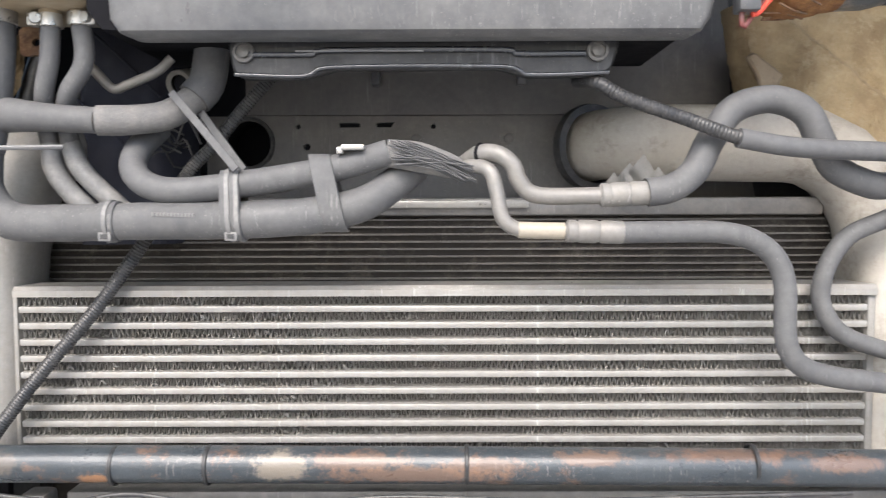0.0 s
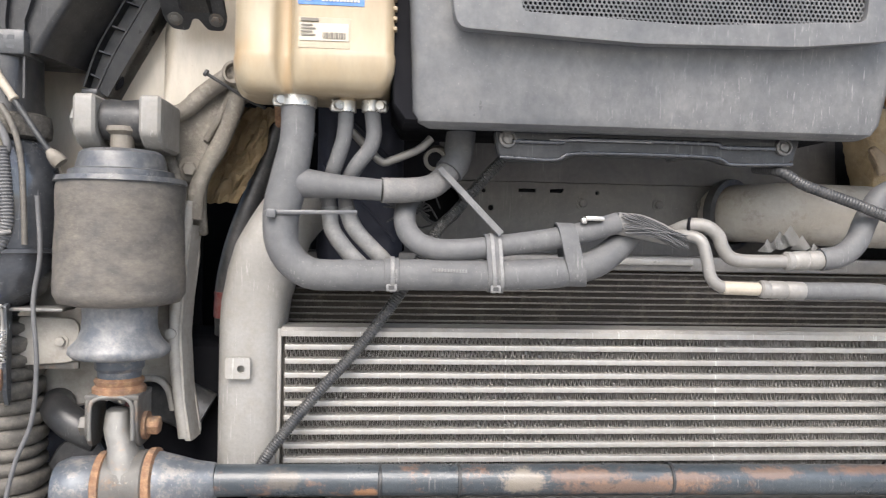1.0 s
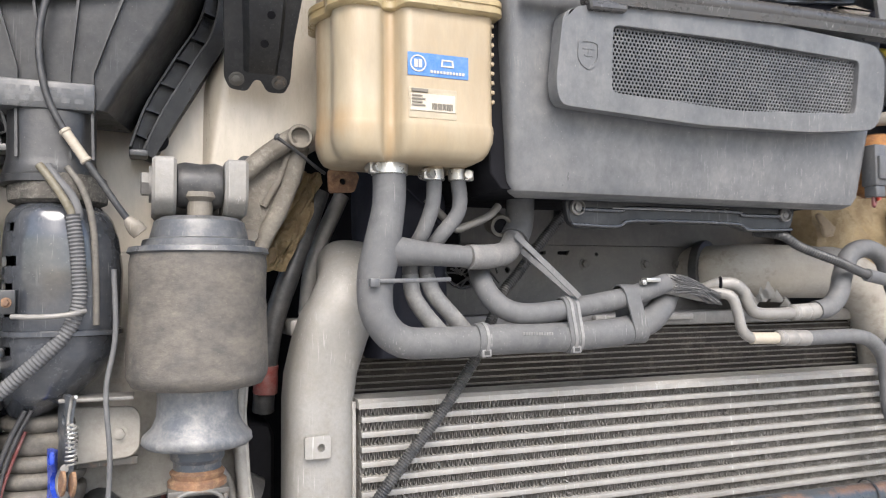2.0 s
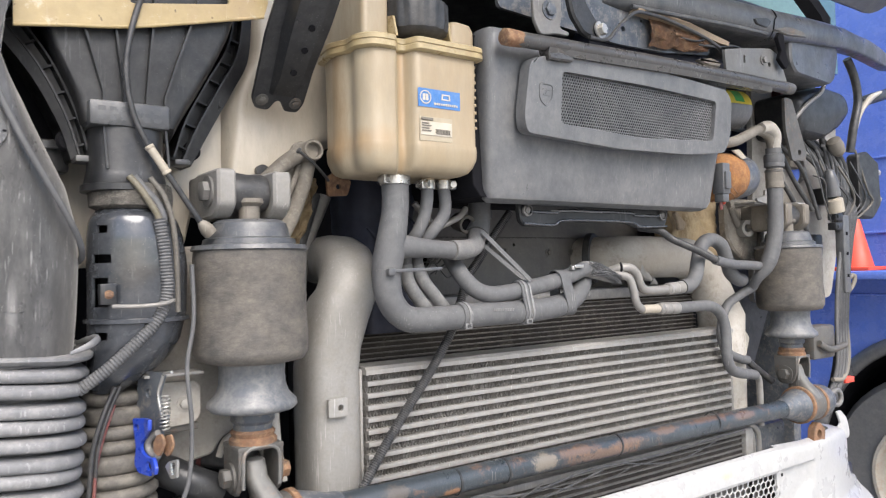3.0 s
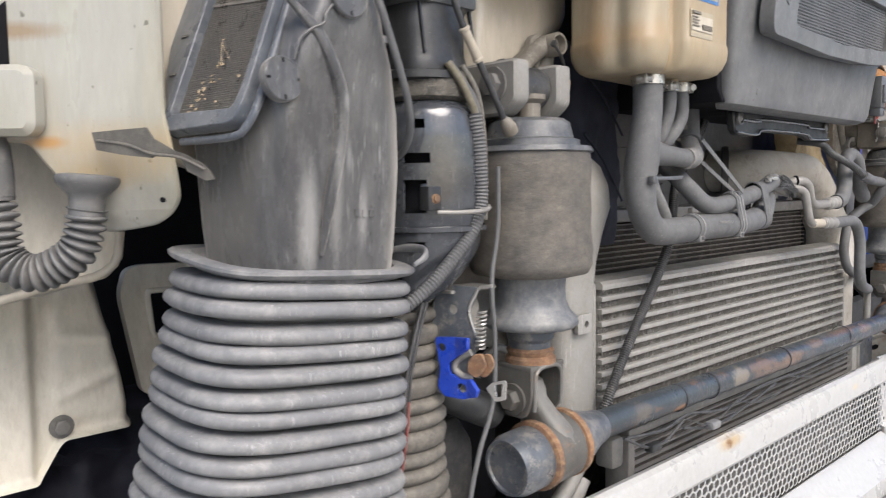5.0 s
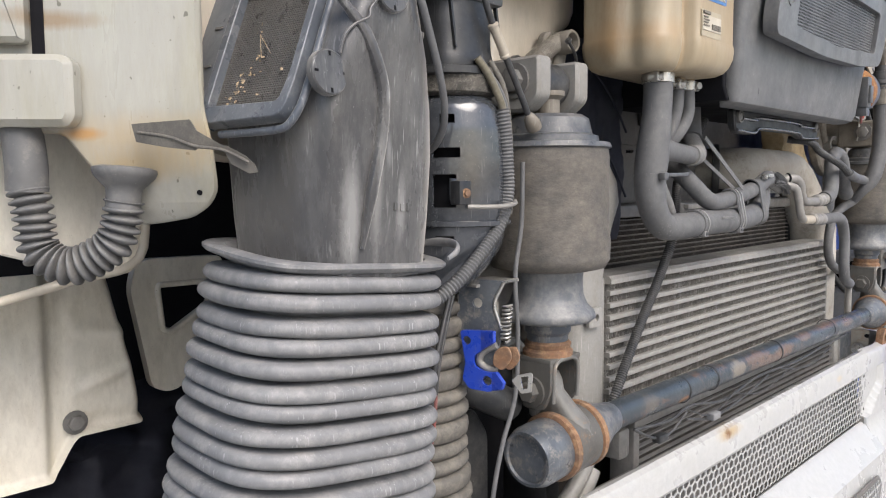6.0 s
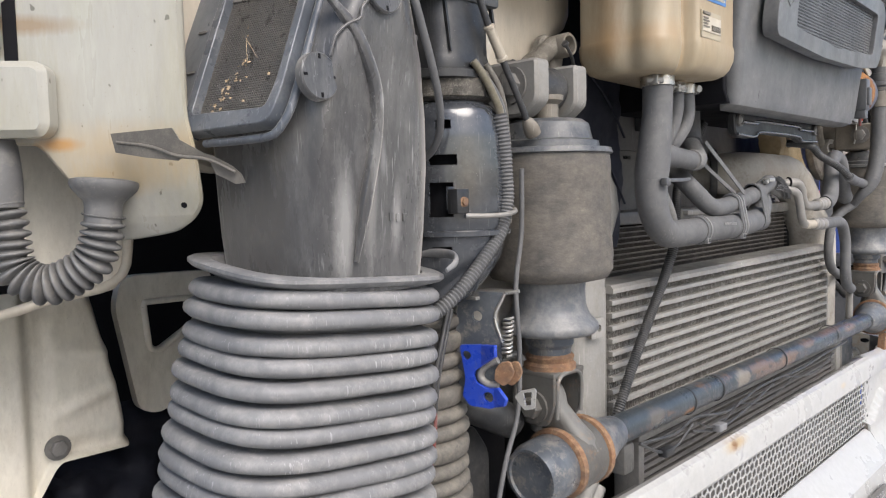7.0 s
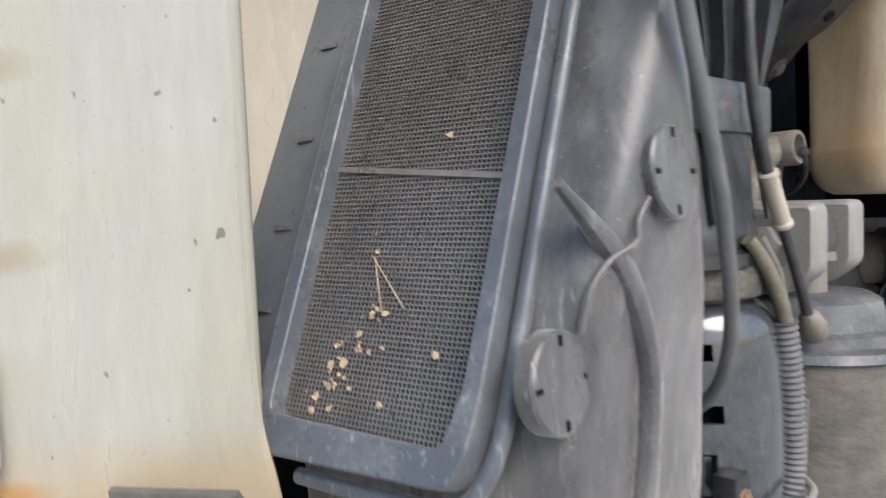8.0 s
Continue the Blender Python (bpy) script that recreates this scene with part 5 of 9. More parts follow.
# ---- cab air springs with clevis and bar ----
def air_spring(cx, cy, label):
    t = thing("air_spring", (cx, cy, 1.27), label, "air spring", "cab air springs")
    m = Matrix.Translation((cx, cy, 0))
    bm = bmesh.new()
    lathe(bm, [(0.0625, 1.516), (0.0640, 1.505), (0.0632, 1.48), (0.0640, 1.44), (0.0655, 1.415), (0.0650, 1.400), (0.060, 1.391), (0.047, 1.388), (0.040, 1.388)], 72, m, caps=False)
    bmesh.ops.subdivide_edges(bm, edges=[e for e in bm.edges if abs(e.verts[0].co.z - e.verts[1].co.z) > 0.012], cuts=4, use_grid_fill=True)
    for v in bm.verts:
        q = V(v.co.x * 24, v.co.y * 24, v.co.z * 30)
        v.co += V(v.co.x - cx, v.co.y - cy, 0).normalized() * (0.0012 * noise.noise(q) + 0.0006 * noise.noise(q * 2.7))
    part("rubber_bag", bm, BAG, t, "dusty brown-black rubber bag", 60)
    bm = bmesh.new()
    lathe(bm, [(0.0, 1.550), (0.036, 1.550), (0.042, 1.546), (0.046, 1.530), (0.052, 1.528), (0.053, 1.522), (0.064, 1.521), (0.066, 1.516), (0.062, 1.514)], 36, m, caps=False)
    part("top_plate", bm, TOP_PLATE, t)
    bm = bmesh.new()
    lathe(bm, [(0.038, 1.390), (0.037, 1.376), (0.038, 1.362), (0.042, 1.352), (0.050, 1.344), (0.051, 1.338), (0.047, 1.334), (0.03, 1.331), (0.025, 1.330)], 40, m, caps=False)
    part("piston", bm, PISTON, t, "blue-grey flared plastic piston", 60)
    bm = bmesh.new()
    lathe(bm, [(0.025, 1.334), (0.025, 1.322), (0.022, 1.318), (0.022, 1.302), (0.025, 1.300), (0.025, 1.296), (0.0, 1.296)], 24, m, caps=False)
    part("stem", bm, BAR_END, t)
    bm = bmesh.new()
    lathe(bm, [(0.0225, 1.312), (0.0255, 1.309), (0.0235, 1.304), (0.027, 1.301), (0.027, 1.296), (0.02, 1.294)], 24, m)
    part("rust_collar", bm, RUST, t)
    bm = bmesh.new()
    lathe(bm, [(0.012, 1.548), (0.012, 1.566), (0.017, 1.570), (0.017, 1.575)], 18, m)
    part("top_stud", bm, CAST_DIRTY, t)
    # fork at the lower end
    bm = bmesh.new()
    for s in (-1, 1):
        o = round_corners([(-0.024, 1.296), (0.024, 1.296), (0.024, 1.262), (0.014, 1.240), (-0.014, 1.240), (-0.024, 1.262)], 0.008, 4)
        slab(bm, o, 0.005, facing((cx + s * 0.024 - 0.0025, cy, 0), (0, 1, 0), (0, 0, 1)), 0.001)
    box(bm, (cx - 0.027, cy - 0.024, 1.291), (cx + 0.027, cy + 0.024, 1.2965), 0.001)
    part("fork", bm, RUSTY, t, "rusty steel fork")
    bm = bmesh.new()
    tube(bm, [(cx - 0.0215, cy - 0.0235, 1.250), (cx - 0.0215, cy - 0.0245, 1.270), (cx - 0.0205, cy - 0.0245, 1.287), (cx - 0.013, cy - 0.0245, 1.2935), (cx, cy - 0.0245, 1.295), (cx + 0.013, cy - 0.0245, 1.2935), (cx + 0.0205, cy - 0.0245, 1.287), (cx + 0.0215, cy - 0.0245, 1.270), (cx + 0.0215, cy - 0.0235, 1.250)], 0.0022, 8, 0.005, wobble=0.15)
    part("rusty_edge", bm, LEVER, t)
    bolt(t, (cx - 0.0265, cy, 1.260), (-1, 0, 0), 0.011, 0.012, RUSTY)
    bolt(t, (cx + 0.0265, cy, 1.260), (1, 0, 0), 0.010, 0.016, RUST, "nut")
    return t


SPRING_L = air_spring(-0.575, 0.770, "dusty cab air spring with blue-grey piston and rusty fork")
SPRING_R = copy_thing(SPRING_L, pose(0.588, 0.775, 1.27))
tagged(SPRING_R, "dusty cab air spring beside the thick wiring bundle")

for sx, cx in ((1, -0.575), (-1, 0.588)):
    lug = thing("spring_mount", (cx, 0.80, 1.55), "cast beige cab mount with two lugs and a rubber bush", "cab mount", "cab mounts")
    for x0 in (-0.044, 0.022):
        bm = bmesh.new()
        o = round_corners([(-0.030, 1.607), (0.05, 1.607), (0.05, 1.552), (-0.012, 1.552), (-0.030, 1.566)], 0.006, 3)
        slab(bm, o, 0.022, facing((cx + x0, 0.779, 0), (0, 1, 0), (0, 0, 1)), 0.003)
        part("lug", bm, CAST if sx > 0 else CAST_DIRTY, lug)
    bm = bmesh.new()
    lathe(bm, [(0.012, -0.021), (0.021, -0.021), (0.023, -0.014), (0.0215, 0), (0.023, 0.014), (0.021, 0.021), (0.012, 0.021)], 28, along((cx, 0.779, 1.583), (cx + 1, 0.779, 1.583)))
    part("bush", bm, RUBBER_DARK, lug, "black rubber bush")
    bolt(lug, (cx - 0.044, 0.779, 1.583), (-1, 0, 0), 0.012, 0.010, STEEL_GREY)
    bm = bmesh.new()
    box(bm, (cx - 0.042, 0.822, 1.558), (cx + 0.040, 0.86, 1.606), 0.005)
    part("base", bm, CAST if sx > 0 else CAST_DIRTY, lug)

bar = thing("torsion_bar", (0, 0.757, 1.18), "blue-black painted steel torsion bar with rust patches", "torsion bar")
bm = bmesh.new()
tube(bm, [(-0.47, 0.757, 1.2045), (-0.2, 0.757, 1.203), (0.1, 0.757, 1.201), (0.40, 0.757, 1.198), (0.51, 0.757, 1.197)], 0.0168, 24, 0.03)
part("bar", bm, BAR, bar)
for s, x, zc, drop in ((-1, -0.47, 1.2045, 0.055), (1, 0.51, 1.197, 0.0)):
    bm = bmesh.new()
    lathe(bm, [(0.0175, 0), (0.019, 0.003), (0.022, 0.02), (0.027, 0.035), (0.033, 0.055), (0.034, 0.062)], 28, along((x, 0.757, zc), (x + s, 0.757, zc - drop)))
    part("end_sleeve", bm, BAR_END, bar, "scuffed flared end")
    bm = bmesh.new()
    lathe(bm, [(0.033, 0.058), (0.0375, 0.060), (0.0375, 0.067), (0.033, 0.069)], 32, along((x, 0.757, zc), (x + s, 0.757, zc - drop)))
    part("rust_ring", bm, RUST, bar, "orange rust ring")
    bm = bmesh.new()
    lathe(bm, [(0.033, 0.066), (0.036, 0.07), (0.036, 0.108), (0.033, 0.112)], 32, along((x, 0.757, zc), (x + s, 0.757, zc - drop)))
    part("bearing", bm, RUSTY, bar)
    bm = bmesh.new()
    lathe(bm, [(0.033, 0.108), (0.0372, 0.110), (0.0372, 0.117), (0.033, 0.119)], 32, along((x, 0.757, zc), (x + s, 0.757, zc - drop)))
    part("rust_ring", bm, RUST, bar, "orange rust ring")
    bm = bmesh.new()
    lathe(bm, [(0.031, 0.115), (0.033, 0.118), (0.033, 0.148), (0.029, 0.159), (0.026, 0.159), (0.025, 0.156), (0.0, 0.156)], 32, along((x, 0.757, zc), (x + s, 0.757, zc - drop)), caps=False)
    part("end_cap", bm, BAR_END, bar, "scuffed black end cap")
    # lever from the bearing up into the fork
    bm = bmesh.new()
    xx = x + s * 0.088
    fx = -0.575 if s < 0 else 0.588
    sect = []
    for c, w, y, d, z in ((xx, 0.019, 0.757, 0.034, 1.212), (xx * 0.8 + fx * 0.2, 0.017, 0.758, 0.028, 1.226), (xx * 0.45 + fx * 0.55, 0.0145, 0.763, 0.0195, 1.242),
                          (fx, 0.0135, 0.769, 0.0165, 1.258), (fx, 0.013, 0.770, 0.0155, 1.268), (fx, 0.012, 0.770, 0.011, 1.2765), (fx, 0.008, 0.770, 0.005, 1.2795)):
        sect.append([V(p.x, p.y, z) for p in rounded(c, y, w, d, 0, 3.0, 20)])
    loft(bm, sect)
    part("lever", bm, LEVER, bar)
for x in (-0.215, -0.30, 0.02, 0.28):
    bm = bmesh.new()
    lathe(bm, [(0.0172, 0), (0.0182, 0.0006), (0.0182, 0.0034), (0.0172, 0.004)], 24, along((x, 0.757, 1.2025), (x + 1, 0.757, 1.2025)), caps=False)
    part("tie_band", bm, PLASTIC_DARK, bar)
# ---- bumper ----
bumper = thing("bumper", (0, 0.78, 0.6), "white painted bumper panel with a honeycomb grille, rust-stained", "bumper")
bm = bmesh.new()
prof = [(0.752, 1.128), (0.748, 1.139), (0.740, 1.142), (0.733, 1.138), (0.730, 1.130), (0.728, 1.094), (0.732, 1.088), (0.738, 1.086)]
prof2 = [(0.738, 0.987), (0.728, 0.982), (0.720, 0.97), (0.690, 0.94), (0.680, 0.85), (0.690, 0.60), (0.80, 0.60)]


def sweep(prof, x0, x1, n, bend):
    """Carries a (y, z) profile along x; bend(x) gives what to add to y and z."""
    b = bmesh.new()
    rows = []
    for i in range(n + 1):
        x = x0 + (x1 - x0) * i / n
        dx, dy, dz = bend(x)
        rows.append([b.verts.new((x + dx, y + dy, z + dz)) for y, z in prof])
    for p, q in zip(rows, rows[1:]):
        for k in range(len(prof) - 1):
            b.faces.new((p[k], p[k + 1], q[k + 1], q[k]))
    thicken(b, V(0, 0.004, -0.002))
    return b


def bow(x):
    """The bumper's slope and its rounded corners."""
    over = max(0.0, abs(x) - 0.52)
    rise = min(1.0, max(0.0, x - 0.64) / 0.13)
    return (0.0, (0.62 if x > 0 else 1.0) * over * over, 0.034 * rise * rise)


part("upper_panel", sweep([(y, z - 0.008 * min(1.0, max(0.0, (z - 1.094) / 0.046))) for y, z in prof], -0.95, 0.456, 60, bow), WHITE_STAINED, bumper)
part("lower_panel", sweep(prof2, -0.95, 0.456, 60, bow), WHITE, bumper)
part("side_panel", sweep([(0.738, 1.090), (0.733, 1.084), (0.732, 1.04), (0.733, 0.99), (0.738, 0.965), (0.742, 0.88)], -0.95, -0.428, 24, bow), WHITE, bumper)


def along_table(table, z):
    """The value at height z of a table of (z, value), from the top down."""
    for (za, a), (zb, b) in zip(table, table[1:]):
        if z >= zb:
            f = min(1.0, max(0.0, (za - z) / (za - zb)))
            f = f * f * (3 - 2 * f)
            return a + (b - a) * f
    return table[-1][1]


REACH = ((1.144, 0.745), (1.138, 0.775), (1.13, 0.80), (1.10, 0.822), (1.05, 0.824), (1.02, 0.846), (0.985, 0.945), (0.935, 0.998), (0.87, 0.997), (0.80, 0.965), (0.60, 0.95))
FACE = ((1.144, 0.746), (1.138, 0.733), (1.128, 0.729), (1.02, 0.729), (0.985, 0.727), (0.965, 0.715), (0.935, 0.692), (0.85, 0.682), (0.60, 0.69))
bm = bmesh.new()
heights = [1.144, 1.141, 1.138, 1.132, 1.122, 1.108, 1.096, 1.091, 1.088, 1.08, 1.07, 1.06, 1.05, 1.04, 1.03, 1.02, 1.012, 1.006, 1.002, 0.998, 0.992, 0.985, 0.975, 0.965, 0.95, 0.935, 0.915, 0.89, 0.86, 0.82, 0.75, 0.60]
rows = []
for z in heights:
    far = along_table(REACH, z)
    row = []
    for k in range(61):
        u = k / 60
        x = 0.456 + (far - 0.456) * u
        y = along_table(FACE, z) + 0.55 * max(0.0, x - 0.53) ** 2 + 0.045 * max(0.0, (u - 0.86) / 0.14) ** 2.5
        end = 0.580 - 0.088 * min(1.0, max(0.0, (1.05 - z) / 0.045))
        if 1.0005 < z < 1.0925 and x < end:
            y += 0.011 * min(1.0, (end - x) / 0.010)
        sink = (0.007 + 0.006 * min(1.0, (x - 0.456) / 0.11)) * min(1.0, max(0.0, (z - 1.094) / 0.046))
        row.append(bm.verts.new((x, y, z - 0.002 - sink)))
    rows.append(row)
for p, q in zip(rows, rows[1:]):
    for k in range(60):
        bm.faces.new((p[k], p[k + 1], q[k + 1], q[k]))
thicken(bm, V(-0.001, 0.004, 0))
part("corner_panel", bm, WHITE, bumper, "", 40)
bm = bmesh.new()
slab(bm, round_corners([(0.690, 1.096), (0.700, 1.110), (0.752, 1.117), (0.783, 1.127), (0.766, 1.156), (0.786, 1.157), (0.810, 1.138), (0.821, 1.110), (0.818, 1.092)], 0.006, 4), 0.005, front(0.782), 0.0015)
part("corner_tab", bm, WHITE, bumper)
for x, z in ((0.474, 1.078), (0.478, 1.008)):
    bm = bmesh.new()
    lathe(bm, [(0.0035, 0), (0.0035, 0.0015), (0.002, 0.002)], 10, along((x, 0.741, z), (x, 0.6, z)))
    part("clip_hole", bm, BLACK, bumper)


def in_bumper(x, y):
    return -0.428 < x < 0.462 - 0.35 * max(0.0, y - 1.055) and 0.988 < y < 1.106


bm = bmesh.new()
honeycomb(bm, in_bumper, -0.428, 0.468, 0.988, 1.112, 0.0165, 0.0078, 0.0012, facing((0, 0.737, 0.988), (1, 0, 0), (0, 0, 1)) @ Matrix.Diagonal((1, 0.82, 1, 1)) @ Matrix.Translation((0, -0.988, 0)))
tagged(part("honeycomb_grille", bm, WHITE, bumper, "white honeycomb grille"), kind="stuff")
bm = bmesh.new()
box(bm, (-0.62, 0.785, 0.62), (0.60, 0.795, 1.10), 0.002)
part("back_panel", bm, SHROUD, bumper)
LOW = facing((0, 0.676, 0.80), (1, 0, 0), (0, 0.02, 1)) @ Matrix.Translation((0, -0.80, 0))
bm = bmesh.new()
slab(bm, round_corners([(-0.40, 0.80), (0.355, 0.80), (0.392, 0.888), (0.372, 0.914), (-0.40, 0.914)], 0.01, 3), 0.003, LOW @ Matrix.Translation((0, 0, -0.004)), 0)
part("lower_grille_back", bm, SHROUD, bumper)


def in_low(x, y):
    return -0.395 < x < 0.33 + 0.45 * (y - 0.80) and 0.806 < y < 0.908


bm = bmesh.new()
honeycomb(bm, in_low, -0.40, 0.40, 0.80, 0.912, 0.0145, 0.0064, 0.0012, LOW @ Matrix.Translation((0, 0, 0.001)))
tagged(part("lower_grille", bm, WHITE, bumper, "white honeycomb grille"), kind="stuff")


# ---- intake bellows and duct ----
bel = thing("intake_bellows", (-0.84, 0.825, 1.0), "grey rubber bellows of the air intake with wide folds", "air bellows")
bm = bmesh.new()
sect = []
top, n_fold, step = 1.408, 18, 0.0162
prof = [(0.0, -0.017), (0.05, -0.009), (0.12, -0.0030), (0.22, -0.0004), (0.38, 0.0012), (0.60, 0.0014), (0.76, 0.0002), (0.88, -0.0030), (0.94, -0.007), (0.975, -0.013)]
for i in range(n_fold):
    for f, d in prof:
        z = top - (i + f) * step
        g = (top - z) * (1 - 0.5 * (top - z))
        cx, cy = -0.838 - 0.14 * g, 0.808 + 0.04 * g
        sect.append(rounded(cx, cy, 0.0925 + 0.075 * g + d + 0.0016 * math.sin(i * 1.9), 0.074 + 0.07 * g + d, z + 0.0015 * math.sin(i * 2.3), 3.4, 72))
sect = [[p - V(0, 0, (0.09 + 0.22 * (top - p.z)) * (p.x + 0.833 + 0.14 * (top - p.z)) - 0.05 * max(0.0, p.y - 0.80) + 0.0012 * noise.noise(V(p.x * 14, p.y * 14, k * 0.9))) for p in ring] for k, ring in enumerate(sect)]
loft(bm, sect)
part("folds", bm, BELLOWS, bel, "", 70)
bm = bmesh.new()
sect = [[p + V(0, 0, 0.10 * max(0.0, p.y - 0.745) - 0.07 * (p.x + 0.833)) for p in rounded(-0.837, 0.808, 0.0925 + d, 0.074 + d, z, 3.5, 72)]
        for d, z in ((-0.018, 1.402), (-0.006, 1.408), (0.001, 1.4105), (0.0035, 1.413), (0.0035, 1.4155), (0.001, 1.417), (-0.012, 1.4165), (-0.0135, 1.412), (-0.018, 1.408))]
loft(bm, sect, caps=False)
part("rim", bm, BELLOWS, bel, "flat rubber rim round the duct")
bm = bmesh.new()
tube(bm, [(-0.772, 0.728, 1.4165), (-0.757, 0.732, 1.4215), (-0.745, 0.745, 1.426), (-0.741, 0.768, 1.427), (-0.745, 0.792, 1.424), (-0.752, 0.81, 1.42)], [0.002, 0.0035, 0.0042, 0.0042, 0.0035, 0.002], 10, 0.004, flat=0.6)
part("pull_tab", bm, BELLOWS, bel)
duct = thing("intake_duct", (-0.84, 0.82, 1.42), "dusty black plastic intake snorkel with a mesh inlet and dry leaves", "intake duct")
bm = bmesh.new()
sect = []
for z, l, r, f, b in ((1.405, -0.893, -0.760, 0.738, 0.866), (1.45, -0.897, -0.757, 0.734, 0.868), (1.50, -0.899, -0.755, 0.731, 0.870), (1.54, -0.901, -0.757, 0.729, 0.870),
                      (1.58, -0.890, -0.768, 0.724, 0.870), (1.62, -0.874, -0.788, 0.719, 0.870), (1.66, -0.858, -0.806, 0.719, 0.870), (1.70, -0.843, -0.825, 0.722, 0.870), (1.78, -0.825, -0.815, 0.735, 0.870)):
    sect.append([V(p[0], p[1], z) for p in round_corners([(l, b), (l, f + 0.025), (l + 0.012, f), (r - 0.25 * (r - l), f), (r, f + 0.034), (r, b)], 0.018, 5)])
loft(bm, sect)
part("body", bm, DUCT, duct)
# mesh inlet facing outward
up, across = V(0.037, 0.005, 0.092).normalized(), V(0.15, -1, 0).normalized()
inlet = facing((-0.922, 0.829, 1.537), across, up)
W, H = 0.077, 0.30
bm = bmesh.new()
o = round_corners([(-0.0155, -0.014), (W + 0.003, -0.012), (W + 0.0075, 0.012), (W + 0.0065, H), (-0.0155, H)], 0.010, 4)
i_ = round_corners([(-0.0075, 0.001), (W - 0.004, 0.0), (W, 0.02), (W, H - 0.01), (-0.0075, H - 0.01)], 0.005, 3)
slab(bm, o, 0.012, inlet @ Matrix.Translation((0, 0, -0.004)), 0, holes=[i_])
fr = part("inlet_frame", bm, DUCT_BLUE, duct, "blue-black inlet frame")
md = fr.modifiers.new("round", "BEVEL")
md.width, md.segments, md.limit_method, md.angle_limit = 0.0035, 2, "ANGLE", radians(50)
bm = bmesh.new()
PW = 0.00195
for k in range(int((W + 0.0075) / PW) + 1):
    x = k * PW - 0.0075
    box(bm, (x - 0.00036, 0.0, -0.0003), (x + 0.00036, H - 0.01, 0.0003), m=inlet)
for k in range(int((H - 0.01) / PW) + 1):
    y = k * PW
    box(bm, (-0.0075, y - 0.00026, 0.0), (W, y + 0.00026, 0.0006), m=inlet)
tagged(part("mesh", bm, MESHWIRE, duct, "fine dusty wire mesh"), kind="stuff")
# black sheet close behind the mesh, for the dark depth of the duct
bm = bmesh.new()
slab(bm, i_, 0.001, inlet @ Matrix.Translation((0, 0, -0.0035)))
part("inlet_shade", bm, BLACK, duct)
bm = bmesh.new()
box(bm, (-0.0075, -0.0012, 0.0), (W, 0.0012, 0.0015), m=inlet @ Matrix.Translation((0, 0.1005, 0)) @ Matrix.Rotation(-0.085, 4, "Z"))
part("crossbar", bm, MESHWIRE, duct)
bm = bmesh.new()
tube(bm, [inlet @ V(x, y, -0.002) for x, y in ((0.006, -0.019), (0.045, -0.019), (0.075, -0.0175), (0.083, -0.011), (0.0885, 0.008), (0.0885, 0.06), (0.088, 0.15), (0.0875, H))], 0.003, 10, 0.006)
part("seam_ridge", bm, DUCT_BLUE, duct)
# side skirt of the inlet
bm = bmesh.new()
loft(bm, [[inlet @ V(-0.010, y, 0.006), inlet @ V(-w, y + 0.004, 0.001), inlet @ V(-w, y + 0.004, -0.012), inlet @ V(-0.010, y, -0.006)] for y, w in ((-0.014, 0.015), (-0.004, 0.021), (0.018, 0.033), (0.042, 0.046), (0.066, 0.053), (0.12, 0.055), (0.2, 0.058), (H, 0.061))])
sk = part("side_skirt", bm, NAVY_PLASTIC, duct)
for y in (0.04, 0.075, 0.115, 0.16):
    bm = bmesh.new()
    box(bm, (-0.034, y - 0.001, -0.004), (-0.024, y + 0.001, 0.005), m=inlet)
    part("clip", bm, DUCT, sk)
# round bosses
for c, r in ((V(-0.892, 0.7265, 1.559), 0.0165), (V(-0.840, 0.716, 1.623), 0.0165)):
    bm = bmesh.new()
    m = along(c + V(0, 0.010, 0), c + V(0.06, -0.98, 0.08))
    lathe(bm, [(r, 0.002), (r, 0.008), (r - 0.001, 0.009), (0.0, 0.009)], 28, m, caps=False)
    bs = part("boss", bm, DUCT, duct)
    bm = bmesh.new()
    for a in range(4):
        box(bm, (r * 0.70, -0.0009, 0.0086), (r * 0.90, 0.0009, 0.0094), m=m @ Matrix.Rotation(a * math.pi / 2, 4, "Z"))
    part("slot", bm, BLACK, bs)
# moulded ridges on the front
for pts, r in (([(-0.860, 0.734, 1.430), (-0.852, 0.732, 1.472), (-0.843, 0.730, 1.515), (-0.842, 0.728, 1.549), (-0.851, 0.726, 1.574), (-0.866, 0.7262, 1.598), (-0.892, 0.7278, 1.621)], 0.0066),):
    bm = bmesh.new()
    tube(bm, pts, [0.3 * r, r, r, r, r, 0.35 * r], 12, 0.006, flat=0.8)
    part("ridge", bm, DUCT, duct)
bm = bmesh.new()
tube(bm, [(-0.884, 0.7262, 1.574), (-0.880, 0.7250, 1.587), (-0.871, 0.7230, 1.596), (-0.862, 0.7190, 1.601), (-0.860, 0.7195, 1.608), (-0.852, 0.7190, 1.617)], 0.0011, 10, 0.003)
part("seam", bm, DUCT, duct)
# unreadable moulded marks
bm = bmesh.new()
for k, (x, z) in enumerate(((-0.829, 1.479), (-0.822, 1.479), (-0.815, 1.478), (-0.808, 1.478), (-0.826, 1.462), (-0.819, 1.461), (-0.812, 1.461))):
    box(bm, (x - 0.002, 0.7322, z - 0.003), (x + 0.002, 0.7365, z + 0.003))
part("moulded_mark", bm, DUCT, duct)
